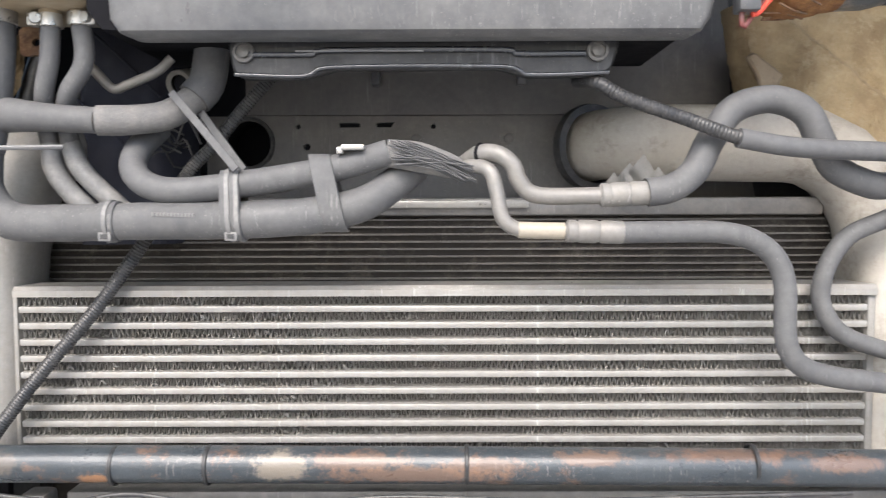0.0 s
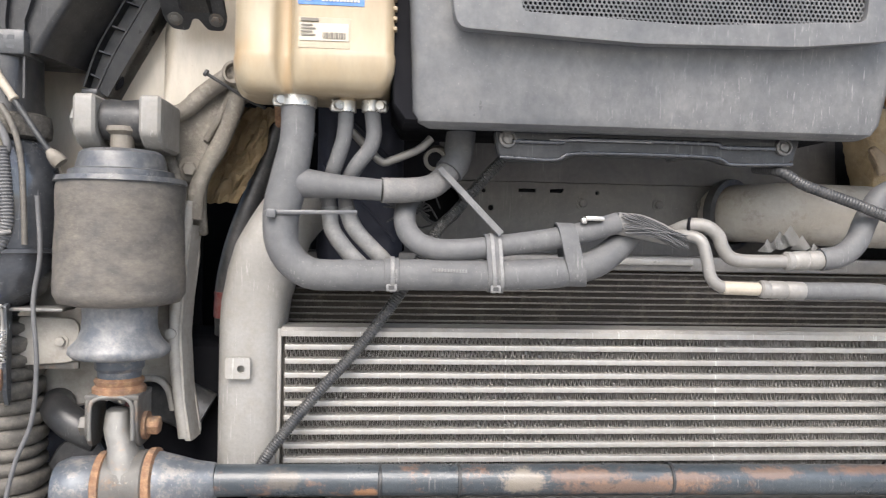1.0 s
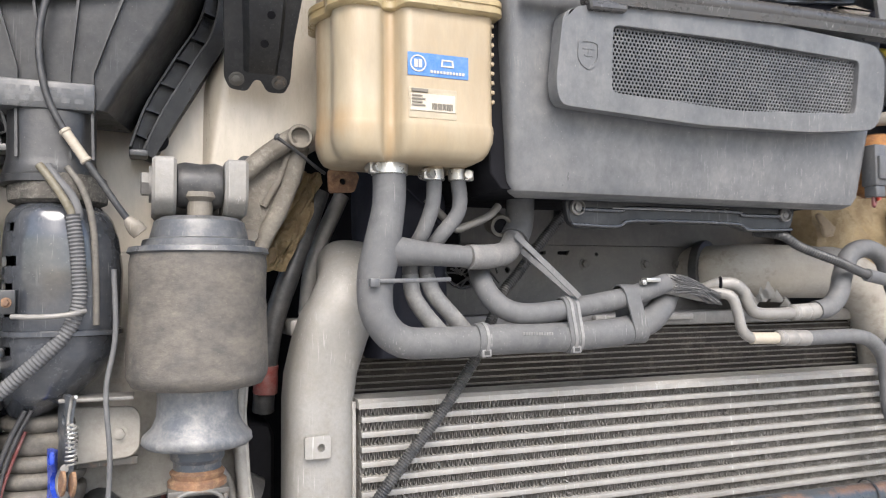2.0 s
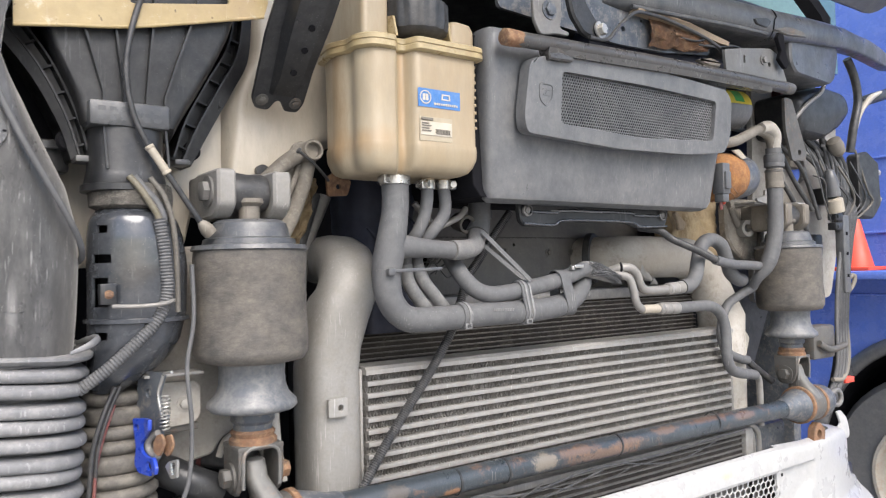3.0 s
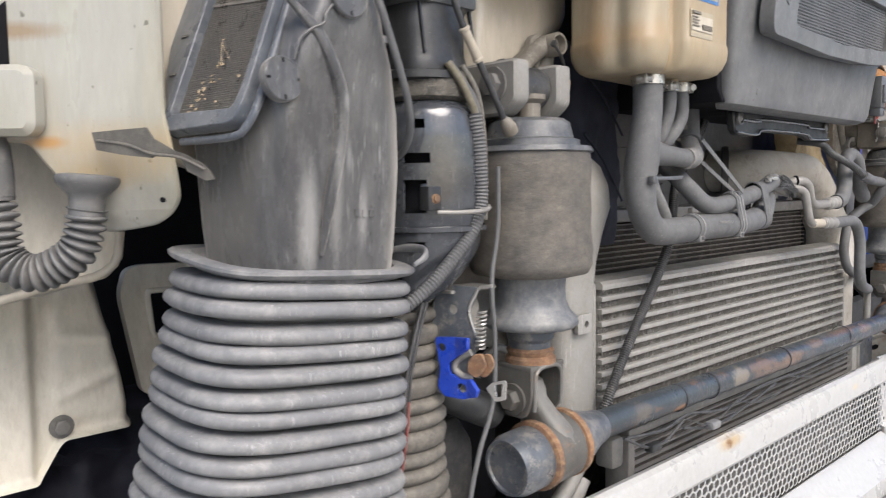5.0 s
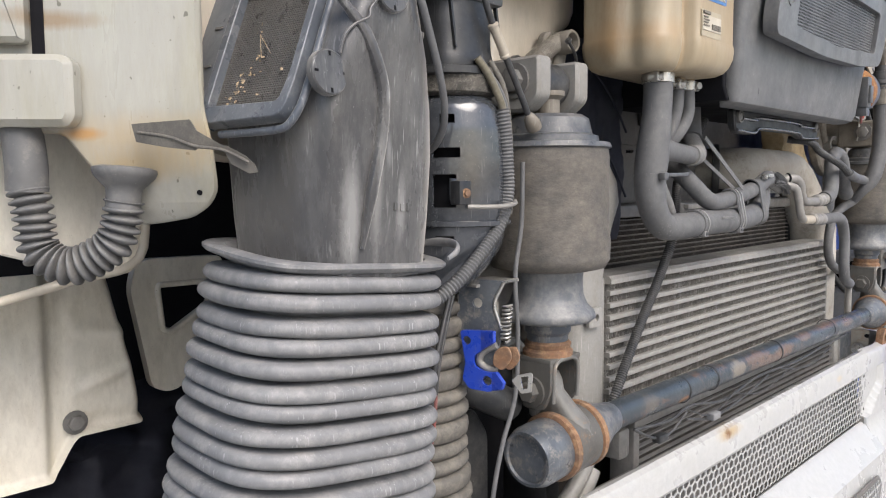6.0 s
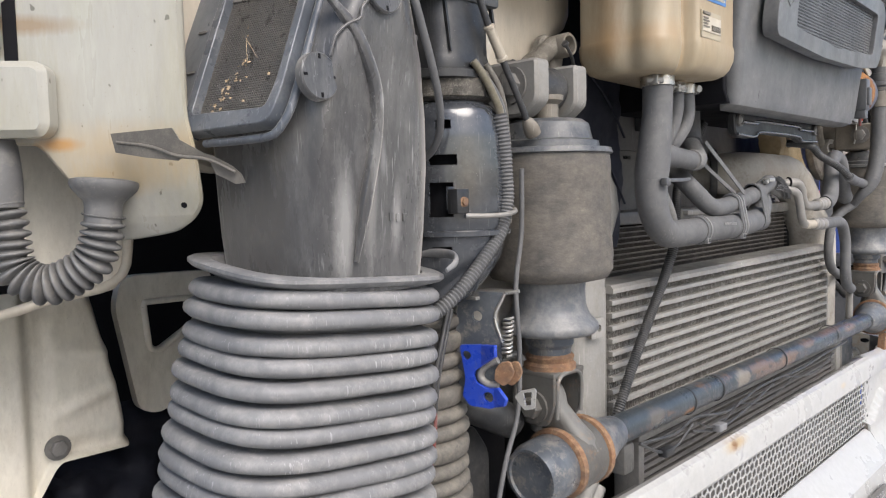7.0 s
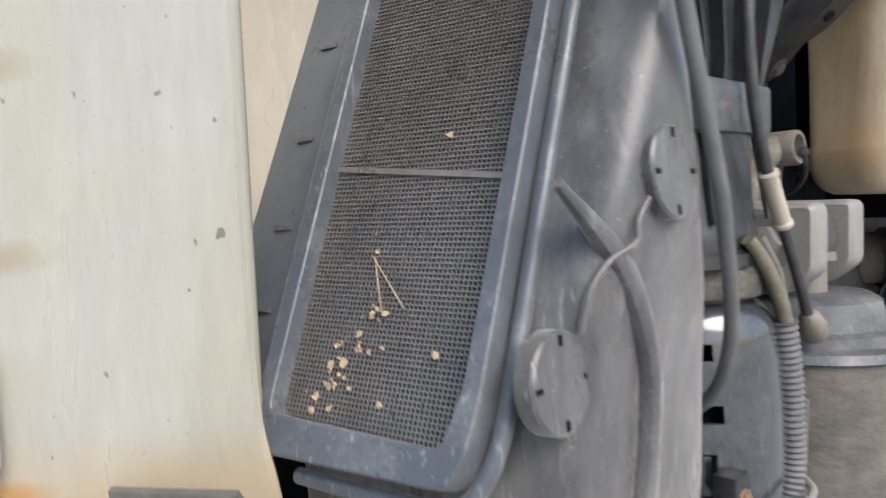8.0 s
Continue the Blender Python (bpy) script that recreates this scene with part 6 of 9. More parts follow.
# thin wire along the duct edge
bm = bmesh.new()
tube(bm, [(-0.868, 0.714, 1.76), (-0.847, 0.713, 1.70), (-0.832, 0.713, 1.66), (-0.814, 0.714, 1.62), (-0.803, 0.717, 1.60), (-0.786, 0.723, 1.57), (-0.771, 0.732, 1.545), (-0.760, 0.745, 1.525), (-0.754, 0.765, 1.510), (-0.756, 0.79, 1.503)], 0.0031, 12, 0.006)
solo("cable", bm, RUBBER, "dusty grey cable along the edge of the intake duct", "cable")
# leaf scraps
rng = random.Random(7)
scraps = [(0.047, 0.112, 3.4), (0.021, 0.073, 3.4), (0.024, 0.066, 3), (0.028, 0.045, 2.6), (0.034, 0.043, 2.8), (0.060, 0.030, 3.6), (0.040, 0.010, 3.4), (0.036, 0.03, 2.4), (0.018, 0.066, 2.2)]
scraps += [(max(0.004, 0.010 + 0.018 * k / 30 + rng.gauss(0, 0.0055)), 0.003 + 0.042 * k / 30 + rng.gauss(0, 0.003), rng.uniform(1.8, 4.4)) for k in range(30)]
for x, y, s in scraps:
    bm = bmesh.new()
    s *= 0.00040
    a0 = rng.uniform(0, 6)
    vs = [inlet @ V(x + s * math.cos(a0 + k * 1.05) * rng.uniform(0.5, 1.5), y + s * math.sin(a0 + k * 1.05) * rng.uniform(0.5, 1.5), 0.0008 + rng.uniform(0, 0.0016)) for k in range(6)]
    vv = [bm.verts.new(p) for p in vs]
    mid = bm.verts.new(sum(vs, Vector()) / 6 + (inlet.to_3x3() @ V(0, 0, rng.uniform(-0.0006, 0.0006))))
    for k in range(6):
        bm.faces.new((vv[k], vv[(k + 1) % 6], mid))
    solo("leaf_scrap", bm, LEAF, "dry tan leaf scrap lying on the inlet mesh", "leaf", "leaf scraps on the mesh")
bm = bmesh.new()
for a, b in (((0.022, 0.064), (0.042, 0.045)), ((0.023, 0.064), (0.032, 0.043))):
    tube(bm, [inlet @ V(*a, 0.0015), inlet @ V((a[0] + b[0]) / 2 + 0.001, (a[1] + b[1]) / 2, 0.003), inlet @ V(*b, 0.0015)], 0.0003, 4, 0.005)
solo("grass_stalk", bm, LEAF, "dry grass stalk caught on the inlet mesh", "stalk")

# ---- black elbow, foam ring and funnel ----
elbow = thing("duct_elbow", (-0.70, 0.79, 1.37), "glossy black plastic clamshell round the air duct", "air duct")


def elbow_ring(z, grow=0.0, n=84):
    rows = ((1.366, -0.724, 0.808, 0.016, 0.022), (1.385, -0.712, 0.80, 0.033, 0.035), (1.40, -0.704, 0.796, 0.041, 0.041), (1.42, -0.698, 0.792, 0.047, 0.047), (1.45, -0.695, 0.79, 0.0505, 0.05),
            (1.50, -0.694, 0.79, 0.051, 0.05), (1.53, -0.696, 0.79, 0.049, 0.049), (1.548, -0.698, 0.79, 0.045, 0.046), (1.557, -0.699, 0.79, 0.039, 0.041), (1.562, -0.70, 0.79, 0.030, 0.030))
    k = max(i for i in range(len(rows) - 1) if rows[i][0] <= z + 1e-6)
    f = (z - rows[k][0]) / (rows[k + 1][0] - rows[k][0])
    cx, cy, rx, ry = (a + (b - a) * f for a, b in zip(rows[k][1:], rows[k + 1][1:]))
    return [V(cx + (rx + grow) * math.cos(2 * math.pi * q / n), cy + (ry + grow) * math.sin(2 * math.pi * q / n), z) for q in range(n)]


WINDOWS = ((1.534, 1.542, 204, 223), (1.503, 1.512, 197, 226), (1.458, 1.488, 199, 222), (1.424, 1.432, 199, 222))
bm = bmesh.new()
zs = sorted({round(1.366 + 0.004 * k, 4) for k in range(50) if 1.366 + 0.004 * k < 1.562} | {1.562} | {z for w in WINDOWS for z in w[:2]})
loft(bm, [elbow_ring(z) for z in zs], caps=False)
gone = []
for f in bm.faces:
    c = f.calc_center_median()
    turn = math.degrees(math.atan2(c.y - 0.79, c.x + 0.696)) % 360
    if any(z0 < c.z < z1 and a0 < turn < a1 for z0, z1, a0, a1 in WINDOWS):
        gone.append(f)
bmesh.ops.delete(bm, geom=gone, context="FACES")
bmesh.ops.recalc_face_normals(bm, faces=list(bm.faces))
bmesh.ops.solidify(bm, geom=list(bm.faces), thickness=0.003)
part("shell", bm, SHELL, elbow, "", 60)
# black core added so the windows show a dark void
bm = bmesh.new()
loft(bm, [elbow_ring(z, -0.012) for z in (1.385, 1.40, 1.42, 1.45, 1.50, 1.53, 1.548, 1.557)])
part("void_core", bm, BLACK, elbow)
bm = bmesh.new()
a = radians(222)
m = facing(V(-0.695 + 0.040 * math.cos(a), 0.79 + 0.040 * math.sin(a), 1.473), (-math.sin(a), math.cos(a), 0), (0, 0, 1))
box(bm, (-0.006, -0.009, -0.001), (0.006, 0.012, 0.003), 0.001, m=m)
part("latch_tongue", bm, SHELL, elbow)
for z in (1.440,):
    bm = bmesh.new()
    lathe(bm, [(0.051, 0), (0.0535, 0.001), (0.0535, 0.005), (0.051, 0.006)], 36, Matrix.Translation((-0.6955, 0.79, z)), caps=False)
    part("strap_band", bm, SHELL, elbow)
bm = bmesh.new()
box(bm, (-0.742, 0.742, 1.461), (-0.727, 0.754, 1.482), 0.001)
part("clip_plate", bm, PLASTIC_DARK, elbow)
bolt(elbow, (-0.734, 0.742, 1.471), (-0.2, -1, 0), 0.003, 0.003, RUST)
bm = bmesh.new()
tube(bm, [(-0.730, 0.744, 1.459), (-0.715, 0.735, 1.4585), (-0.695, 0.729, 1.459), (-0.680, 0.730, 1.461), (-0.672, 0.737, 1.463)], 0.0022, 8, 0.004)
part("wire_clip", bm, PIPE_METAL, elbow)
foam = bmesh.new()
lathe(foam, [(0.036, 0), (0.042, 0.003), (0.043, 0.014), (0.041, 0.026), (0.036, 0.028)], 36, Matrix.Translation((-0.70, 0.79, 1.560)))
solo("foam_ring", foam, FOAM, "porous grey foam sealing ring", "foam ring")
fun = thing("air_funnel", (-0.70, 0.79, 1.585), "black ribbed plastic air funnel widening upward", "air funnel")
bm = bmesh.new()
sect = []
for z, rx, ry in ((1.580, 0.0385, 0.037), (1.586, 0.0405, 0.039), (1.596, 0.0385, 0.037), (1.602, 0.0372, 0.036), (1.655, 0.0372, 0.034)):
    sect.append(rounded(-0.706, 0.79, rx, ry, z, 2.8, 48))
loft(bm, sect)
part("neck", bm, PLASTIC_DARK, fun)
bm = bmesh.new()
sect = []
for z, l, r in ((1.648, -0.750, -0.660), (1.675, -0.757, -0.646), (1.70, -0.768, -0.631), (1.725, -0.779, -0.617), (1.755, -0.789, -0.601), (1.79, -0.801, -0.588), (1.86, -0.826, -0.570)):
    sect.append([V(p[0], p[1], z) for p in round_corners([(l, 0.84), (l, 0.764), (r, 0.764), (r + 0.022, 0.862)], 0.008, 3)])
loft(bm, sect)
part("hood", bm, PLASTIC_DARK, fun)
for x0, x1 in ((-0.733, -0.755), (-0.713, -0.722), (-0.690, -0.683), (-0.671, -0.645)):
    bm = bmesh.new()
    loft(bm, [[V(x + dx, y - dy, z) for dx, dy in ((-0.0012, 0), (0.0012, 0), (0.0012, d), (-0.0012, d))] for z, x, y, d in
              ((1.600, x0 + 0.002, 0.757, 0.002), (1.648, x0, 0.764, 0.004), (1.68, x0, 0.764, 0.007), (1.72, x0 + 0.5 * (x1 - x0), 0.764, 0.008), (1.757, x1, 0.764, 0.009), (1.86, x1 + 1.2 * (x1 - x0), 0.764, 0.009))])
    part("rib", bm, PLASTIC_DARK, fun)
bm = bmesh.new()
box(bm, (-0.748, 0.753, 1.644), (-0.668, 0.80, 1.670), 0.003)
col = part("collar", bm, DARK_RAIL, fun, "flat plastic collar")
for k in range(12):
    bm = bmesh.new()
    x = -0.740 + (k % 6) * 0.011
    box(bm, (x, 0.75285, 1.650 + 0.009 * (k // 6)), (x + 0.0075, 0.7535, 1.6545 + 0.009 * (k // 6)))
    part("moulded_bar", bm, DARK_RAIL, col)
bm = bmesh.new()
lathe(bm, [(0.036, 0), (0.0425, 0.0015), (0.0425, 0.008), (0.0385, 0.010)], 40, Matrix.Translation((-0.708, 0.79, 1.577)), caps=False)
part("lower_ring", bm, PLASTIC_DARK, fun)
for s, inner_, outer_ in ((-1, ((-0.741, 1.618), (-0.753, 1.660), (-0.772, 1.704), (-0.793, 1.737), (-0.85, 1.81)), ((-0.757, 1.613), (-0.768, 1.648), (-0.788, 1.688), (-0.812, 1.722), (-0.875, 1.80))),
                         (1, ((-0.640, 1.629), (-0.625, 1.674), (-0.599, 1.723), (-0.570, 1.778), (-0.559, 1.857)), ((-0.617, 1.620), (-0.594, 1.663), (-0.563, 1.719), (-0.542, 1.765), (-0.536, 1.857)))):
    fl = thing("funnel_guide", (-0.70 + s * 0.07, 0.82, 1.61), "black ribbed plastic arm beside the air funnel", "air guide", "arms of the air funnel")
    ins, outs = [spline([V(x, 0.845 if s > 0 else 0.80, z) for x, z in q], 0.004)[0] for q in (inner_, outer_)]
    ins, outs = [[q[round(k * (len(q) - 1) / 48)] for k in range(49)] for q in (ins, outs)]
    bm = bmesh.new()
    loft(bm, [[a + V(0, 0.006, 0), b + V(0, 0.012, 0), b + V(0, 0.045, 0), a + V(0, 0.045, 0)] for a, b in zip(ins, outs)])
    part("arm", bm, PLASTIC_DARK, fl)
    mids = [a.lerp(b, 0.50) for a, b in zip(ins, outs)]
    bm = bmesh.new()
    loft(bm, [[a + V(0, -0.003, 0), b + V(0, 0.001, 0), b + V(0, 0.03, 0), a + V(0, 0.03, 0)] for a, b in zip(mids, outs)])
    part("strip", bm, PLASTIC_DARK, fl)
    for line, d in ((ins, -0.010), (mids, -0.005)):
        bm = bmesh.new()
        loft(bm, [[p + V(-0.0012, d, 0), p + V(0.0012, d, 0), p + V(0.0012, 0.02, 0), p + V(-0.0012, 0.02, 0)] for p in line])
        part("flange", bm, PLASTIC_DARK, fl)
    for k in range(3, 48, 6):
        bm = bmesh.new()
        a, b = ins[k], mids[k].lerp(outs[k], 0.3)
        loft(bm, [[p + V(0, -0.006 + 0.006 * f, -0.001), p + V(0, -0.006 + 0.006 * f, 0.001), p + V(0, 0.02, 0.001), p + V(0, 0.02, -0.001)] for p, f in ((a, 0), (b, 1))])
        part("rib", bm, PLASTIC_DARK, fl)
    bm = bmesh.new()
    c = ins[0].lerp(outs[0], 0.35)
    box(bm, c - V(0.009, 0.016, 0.007), c + V(0.009, 0.010, 0.000), 0.002)
    part("foot", bm, PLASTIC, fl)
    bm = bmesh.new()
    lathe(bm, [(0.0, 0.0), (0.009, 0.0), (0.012, -0.004)], 16, along((ins[4].lerp(outs[4], 0.75)) + V(0, 0.006, 0), ins[4] + V(0, -1, 0)), caps=False)
    part("recess", bm, BLACK, fl)
# black sheet added where only the dark void shows past the arm
bm = bmesh.new()
slab(bm, round_corners([(-0.835, 1.62), (-0.79, 1.603), (-0.752, 1.606), (-0.75, 1.96), (-0.848, 1.96)], 0.006, 3), 0.006, front(0.872), 0.001)
solo("void_backing", bm, BLACK, "black sheet for the dark void behind the air funnel arm", "liner")
bm = bmesh.new()
box(bm, (-0.792, 0.838, 1.604), (-0.752, 0.868, 1.640), 0.004)
box(bm, (-0.789, 0.832, 1.628), (-0.756, 0.840, 1.6305), 0.001)
solo("clip_block", bm, PLASTIC_DARK, "black plastic clip block below the funnel arm", "clip")
# yellowed lip of the cab front above the funnel
lip_t = thing("cab_front_lip", (-0.70, 0.753, 1.74), "yellowed painted cab lip with worn chips above the air funnel", "cab panel")
bm = bmesh.new()
edge_ = [(-0.815, 1.733), (-0.776, 1.739), (-0.712, 1.748), (-0.66, 1.760), (-0.605, 1.774), (-0.561, 1.785)]
slab(bm, edge_ + [(-0.556, 1.80), (-0.552, 1.90), (-0.815, 1.90)], 0.005, front(0.7555), 0, holes=[round_corners([(-0.708, 1.773), (-0.602, 1.792), (-0.602, 1.84), (-0.708, 1.82)], 0.004, 3)])
part("sheet", bm, OCHRE_PAINT, lip_t)
bm = bmesh.new()
tube(bm, [V(x, 0.7520, z) for x, z in edge_], 0.0021, 10, 0.006)
part("rolled_edge", bm, OCHRE_PAINT, lip_t)
# older corrugated duct below the elbow
old = thing("corrugated_duct", (-0.715, 0.82, 1.11), "dusty beige-grey corrugated rubber duct", "air duct")
for i in range(15):
    bm = bmesh.new()
    loft(bm, [rounded(-0.712 - 0.0006 * i + 0.002 * math.sin(i * 1.3), 0.82, 0.037 + d + 0.0012 * i, 0.037 + d + 0.001 * i, 1.366 - (i + f) * 0.0168 + 0.002 * math.sin((i + round(f)) * 2.1), 2.2, 36)
              for f, d in ((0, -0.006), (0.08, -0.003), (0.2, 0.0), (0.5, 0.0005), (0.75, -0.001), (0.9, -0.004), (1.0, -0.006))])
    part("fold", bm, BELLOWS_OLD, old, "", 70)
# corrugated conduit beside the elbow
bm = bmesh.new()
tube(bm, [(-0.684, 0.742, 1.548), (-0.680, 0.741, 1.52), (-0.678, 0.741, 1.495), (-0.677, 0.741, 1.474), (-0.681, 0.741, 1.456), (-0.690, 0.741, 1.440), (-0.706, 0.742, 1.423), (-0.736, 0.746, 1.396), (-0.762, 0.755, 1.376)], 0.0068, 12, pitch=0.0034, depth=0.0012)
solo("wiring_conduit", bm, RUBBER, "grey corrugated wiring conduit curving round the elbow", "wiring conduit")
bm = bmesh.new()
tube(bm, [(-0.712, 0.748, 1.592), (-0.703, 0.744, 1.580), (-0.694, 0.742, 1.566), (-0.686, 0.741, 1.552), (-0.684, 0.741, 1.544)], 0.0036, 8, 0.004)
solo("cable", bm, YELLOW_WIRE, "dusty khaki wire entering the conduit", "wire")
bm = bmesh.new()
tube(bm, [(-0.706, 0.752, 1.592), (-0.696, 0.748, 1.578), (-0.686, 0.746, 1.566), (-0.680, 0.744, 1.552), (-0.680, 0.744, 1.544)], 0.0042, 8, 0.004)
solo("cable", bm, RUBBER, "grey cable entering the corrugated conduit", "wire")
bm = bmesh.new()
tube(bm, [(-0.690, 0.752, 1.592), (-0.676, 0.748, 1.570), (-0.668, 0.748, 1.54), (-0.665, 0.748, 1.50), (-0.664, 0.75, 1.45)], 0.003, 8, 0.006)
solo("cable", bm, BELLOWS_OLD, "dusty brown cable behind the conduit", "wire")
# sensor cable with pale connector
sens = thing("sensor_cable", (-0.63, 0.74, 1.54), "black sensor cable with a pale connector", "cable")
bm = bmesh.new()
tube(bm, [(-0.692, 0.746, 1.80), (-0.708, 0.746, 1.745), (-0.714, 0.746, 1.70), (-0.707, 0.746, 1.655), (-0.690, 0.746, 1.620), (-0.668, 0.746, 1.588), (-0.648, 0.746, 1.558), (-0.638, 0.747, 1.544)], 0.0032, 8, 0.006)
part("cable", bm, RUBBER_DARK, sens)
bm = bmesh.new()
lathe(bm, [(0.0036, 0), (0.0052, 0.001), (0.0052, 0.003), (0.0044, 0.004), (0.0044, 0.031), (0.0052, 0.032), (0.0052, 0.034), (0.0036, 0.035)], 16, along((-0.693, 0.746, 1.625), (-0.672, 0.746, 1.594)))
part("connector", bm, TAPE, sens, "cream plastic connector")
bm = bmesh.new()
lathe(bm, [(0.0075, 0), (0.008, 0.006), (0.006, 0.014), (0.0035, 0.018)], 14, along((-0.628, 0.747, 1.533), (-0.645, 0.746, 1.552)))
part("end_boot", bm, CAST_DIRTY, sens)

# ---- blue latch on its bracket ----
PLATE = facing((-0.691, 0.750, 0), (0.31, -0.951, 0), (0, 0, 1)) @ Matrix.Diagonal((1.06, 1, 1, 1))
latch = thing("hood_latch", (-0.69, 0.76, 1.27), "bright blue steel latch with rusty pawl and spring", "latch")
bm = bmesh.new()
o = round_corners([(-0.0290, 1.3390), (-0.008, 1.3405), (-0.008, 1.3205), (-0.0145, 1.3165), (-0.0165, 1.3110), (-0.0146, 1.3048), (-0.0047, 1.3004), (0.003, 1.3012), (0.003, 1.283), (-0.0021, 1.282), (-0.0203, 1.2831), (-0.0269, 1.2917), (-0.0239, 1.308)], 0.0025, 3)
slab(bm, o, 0.004, PLATE, 0.0008, holes=[circle(-0.0226, 1.3298, 0.0042, 14), circle(-0.003, 1.2925, 0.0048, 14)])
part("plate", bm, BLUE_BRACKET, latch)
for pts in (((-0.008, 1.3405), (0.0115, 1.342), (0.0115, 1.331), (-0.008, 1.3205)), ((0.003, 1.3012), (0.0095, 1.3024), (0.0205, 1.2935), (0.0175, 1.2865), (0.003, 1.283))):
    bm = bmesh.new()
    slab(bm, round_corners(list(pts), 0.0015, 2), 0.004, PLATE @ Matrix.Translation((pts[0][0], 0, 0)) @ Matrix.Rotation(radians(-22), 4, "Y") @ Matrix.Diagonal((0.85, 1, 1, 1)) @ Matrix.Translation((-pts[0][0], 0, 0)), 0.0008)
    part("bent_prong", bm, BLUE_BRACKET, latch)
bm = bmesh.new()
tube(bm, [PLATE @ V(u, z, -0.003) for u, z in ((0.004, 1.326), (-0.005, 1.3215), (-0.011, 1.316), (-0.0125, 1.3105), (-0.0105, 1.306), (-0.004, 1.3025), (0.004, 1.303))], 0.0036, 8, 0.002)
part("catch_lining", bm, PIPE_METAL, latch, "worn tan metal lining")
bm = bmesh.new()
o = round_corners([(-0.0315, 1.388), (0.0105, 1.3875), (0.0003, 1.3643), (0.0078, 1.3394), (0.0, 1.30), (-0.02, 1.279), (-0.034, 1.283), (-0.037, 1.3576)], 0.004, 3)
slab(bm, o, 0.004, PLATE @ Matrix.Translation((0, 0, -0.010)), 0.0008, holes=[circle(-0.016, 1.365, 0.005, 12)])
part("bracket", bm, BAR_END, latch)
bm = bmesh.new()
tube(bm, [PLATE @ V(u, z, -0.006) for u, z in ((0.0235, 1.3896), (0.0115, 1.3872), (0.0075, 1.381), (0.0008, 1.3643), (0.0075, 1.342))], 0.0016, 6, 0.003)
part("folded_edge", bm, STEEL, latch)
for k, dz in enumerate((0.0, -0.007)):
    bm = bmesh.new()
    o = round_corners([(0.0026, 1.3177), (0.0077, 1.3251), (0.0166, 1.3269), (0.0205, 1.3168), (0.0165, 1.3087), (0.0109, 1.3029), (0.002, 1.3078)], 0.003, 3)
    slab(bm, o, 0.003, PLATE @ Matrix.Translation((0.005 * k, -0.001 * k, -0.001 + dz)), 0.0006)
    part("pawl", bm, RUST, latch)
bm = bmesh.new()
o = round_corners([(0.0195, 1.2945), (0.0248, 1.2999), (0.0372, 1.3037), (0.0389, 1.302), (0.0377, 1.2853), (0.0287, 1.283)], 0.0012, 2)
slab(bm, o, 0.0025, PLATE @ Matrix.Translation((0, 0, -0.002)), 0.0005, holes=[[(0.0275, 1.2985), (0.0352, 1.3005), (0.0345, 1.288), (0.0298, 1.287)]])
part("hook", bm, STEEL, latch)
bm = bmesh.new()
hel = [PLATE @ V(0.0135 + 0.0042 * math.cos(k * 0.75) - 0.00003 * k, 1.3655 - 0.00046 * k, -0.006 + 0.0042 * math.sin(k * 0.75)) for k in range(78)]
tube(bm, hel, 0.00095, 5, 0.0026)
part("spring", bm, STEEL, latch)
bm = bmesh.new()
tube(bm, [(-0.650, 0.745, 1.50), (-0.648, 0.748, 1.44), (-0.655, 0.75, 1.39), (-0.651, 0.75, 1.33), (-0.655, 0.75, 1.27), (-0.672, 0.752, 1.225), (-0.684, 0.755, 1.17), (-0.69, 0.76, 1.08)], 0.0024, 8, 0.008)
solo("cable", bm, RUBBER, "thin grey release cable hanging past the latch", "cable")
bm = bmesh.new()
for k, dx in enumerate((0.0, 0.005)):
    tube(bm, [(-0.722 + dx, 0.775, 1.374), (-0.735 + dx, 0.772, 1.345), (-0.745 + dx, 0.772, 1.31), (-0.748 + dx, 0.775, 1.27), (-0.752 + dx, 0.78, 1.22), (-0.75, 0.79, 1.16)], 0.0026 - 0.0008 * k, 7, 0.006)
solo("cable", bm, RUBBER_DARK, "loose dark wires beside the bellows", "wire")
bm = bmesh.new()
tube(bm, [(-0.722, 0.778, 1.355), (-0.733, 0.776, 1.325), (-0.741, 0.774, 1.295), (-0.744, 0.774, 1.26), (-0.748, 0.78, 1.21)], 0.0017, 6, 0.01)
solo("cable", bm, RED, "red wire hanging beside the bellows", "wire")

# ---- cab wall, brackets ----
wall = thing("cab_sheet", (-0.55, 0.9, 1.5), "cream painted cab front panel behind the air spring", "cab panel")
bm = bmesh.new()
o = round_corners([(-0.955, 1.56), (-0.90, 1.50), (-0.62, 1.50), (-0.60, 1.58), (-0.48, 1.60), (-0.48, 1.96), (-0.955, 1.96)], 0.02, 4)
slab(bm, o, 0.02, front(0.906), 0.004)
part("panel", bm, BEIGE, wall)
# the pressed centre of the panel stands forward, rolls over at its edges and turns away beside the tank
bm = bmesh.new()
rows = []
for a in range(25):
    v = a / 24
    z = 1.575 + 0.385 * v
    left = -0.566 + 0.032 * min(1.0, max(0.0, (z - 1.70) / 0.07)) ** 2
    right = -0.482 + 0.125 * min(1.0, max(0.0, (z - 1.618) / 0.075)) ** 1.1
    row = []
    for b in range(31):
        u = b / 30
        x = left + (right - left) * u
        y = 0.862 + 0.026 * max(0.0, 1 - u / 0.10) ** 2 + 0.035 * max(0.0, (u - 0.72) / 0.28) ** 2
        row.append(bm.verts.new((x, y, z)))
    rows.append(row)
for p, q in zip(rows, rows[1:]):
    for b in range(30):
        bm.faces.new((p[b], p[b + 1], q[b + 1], q[b]))
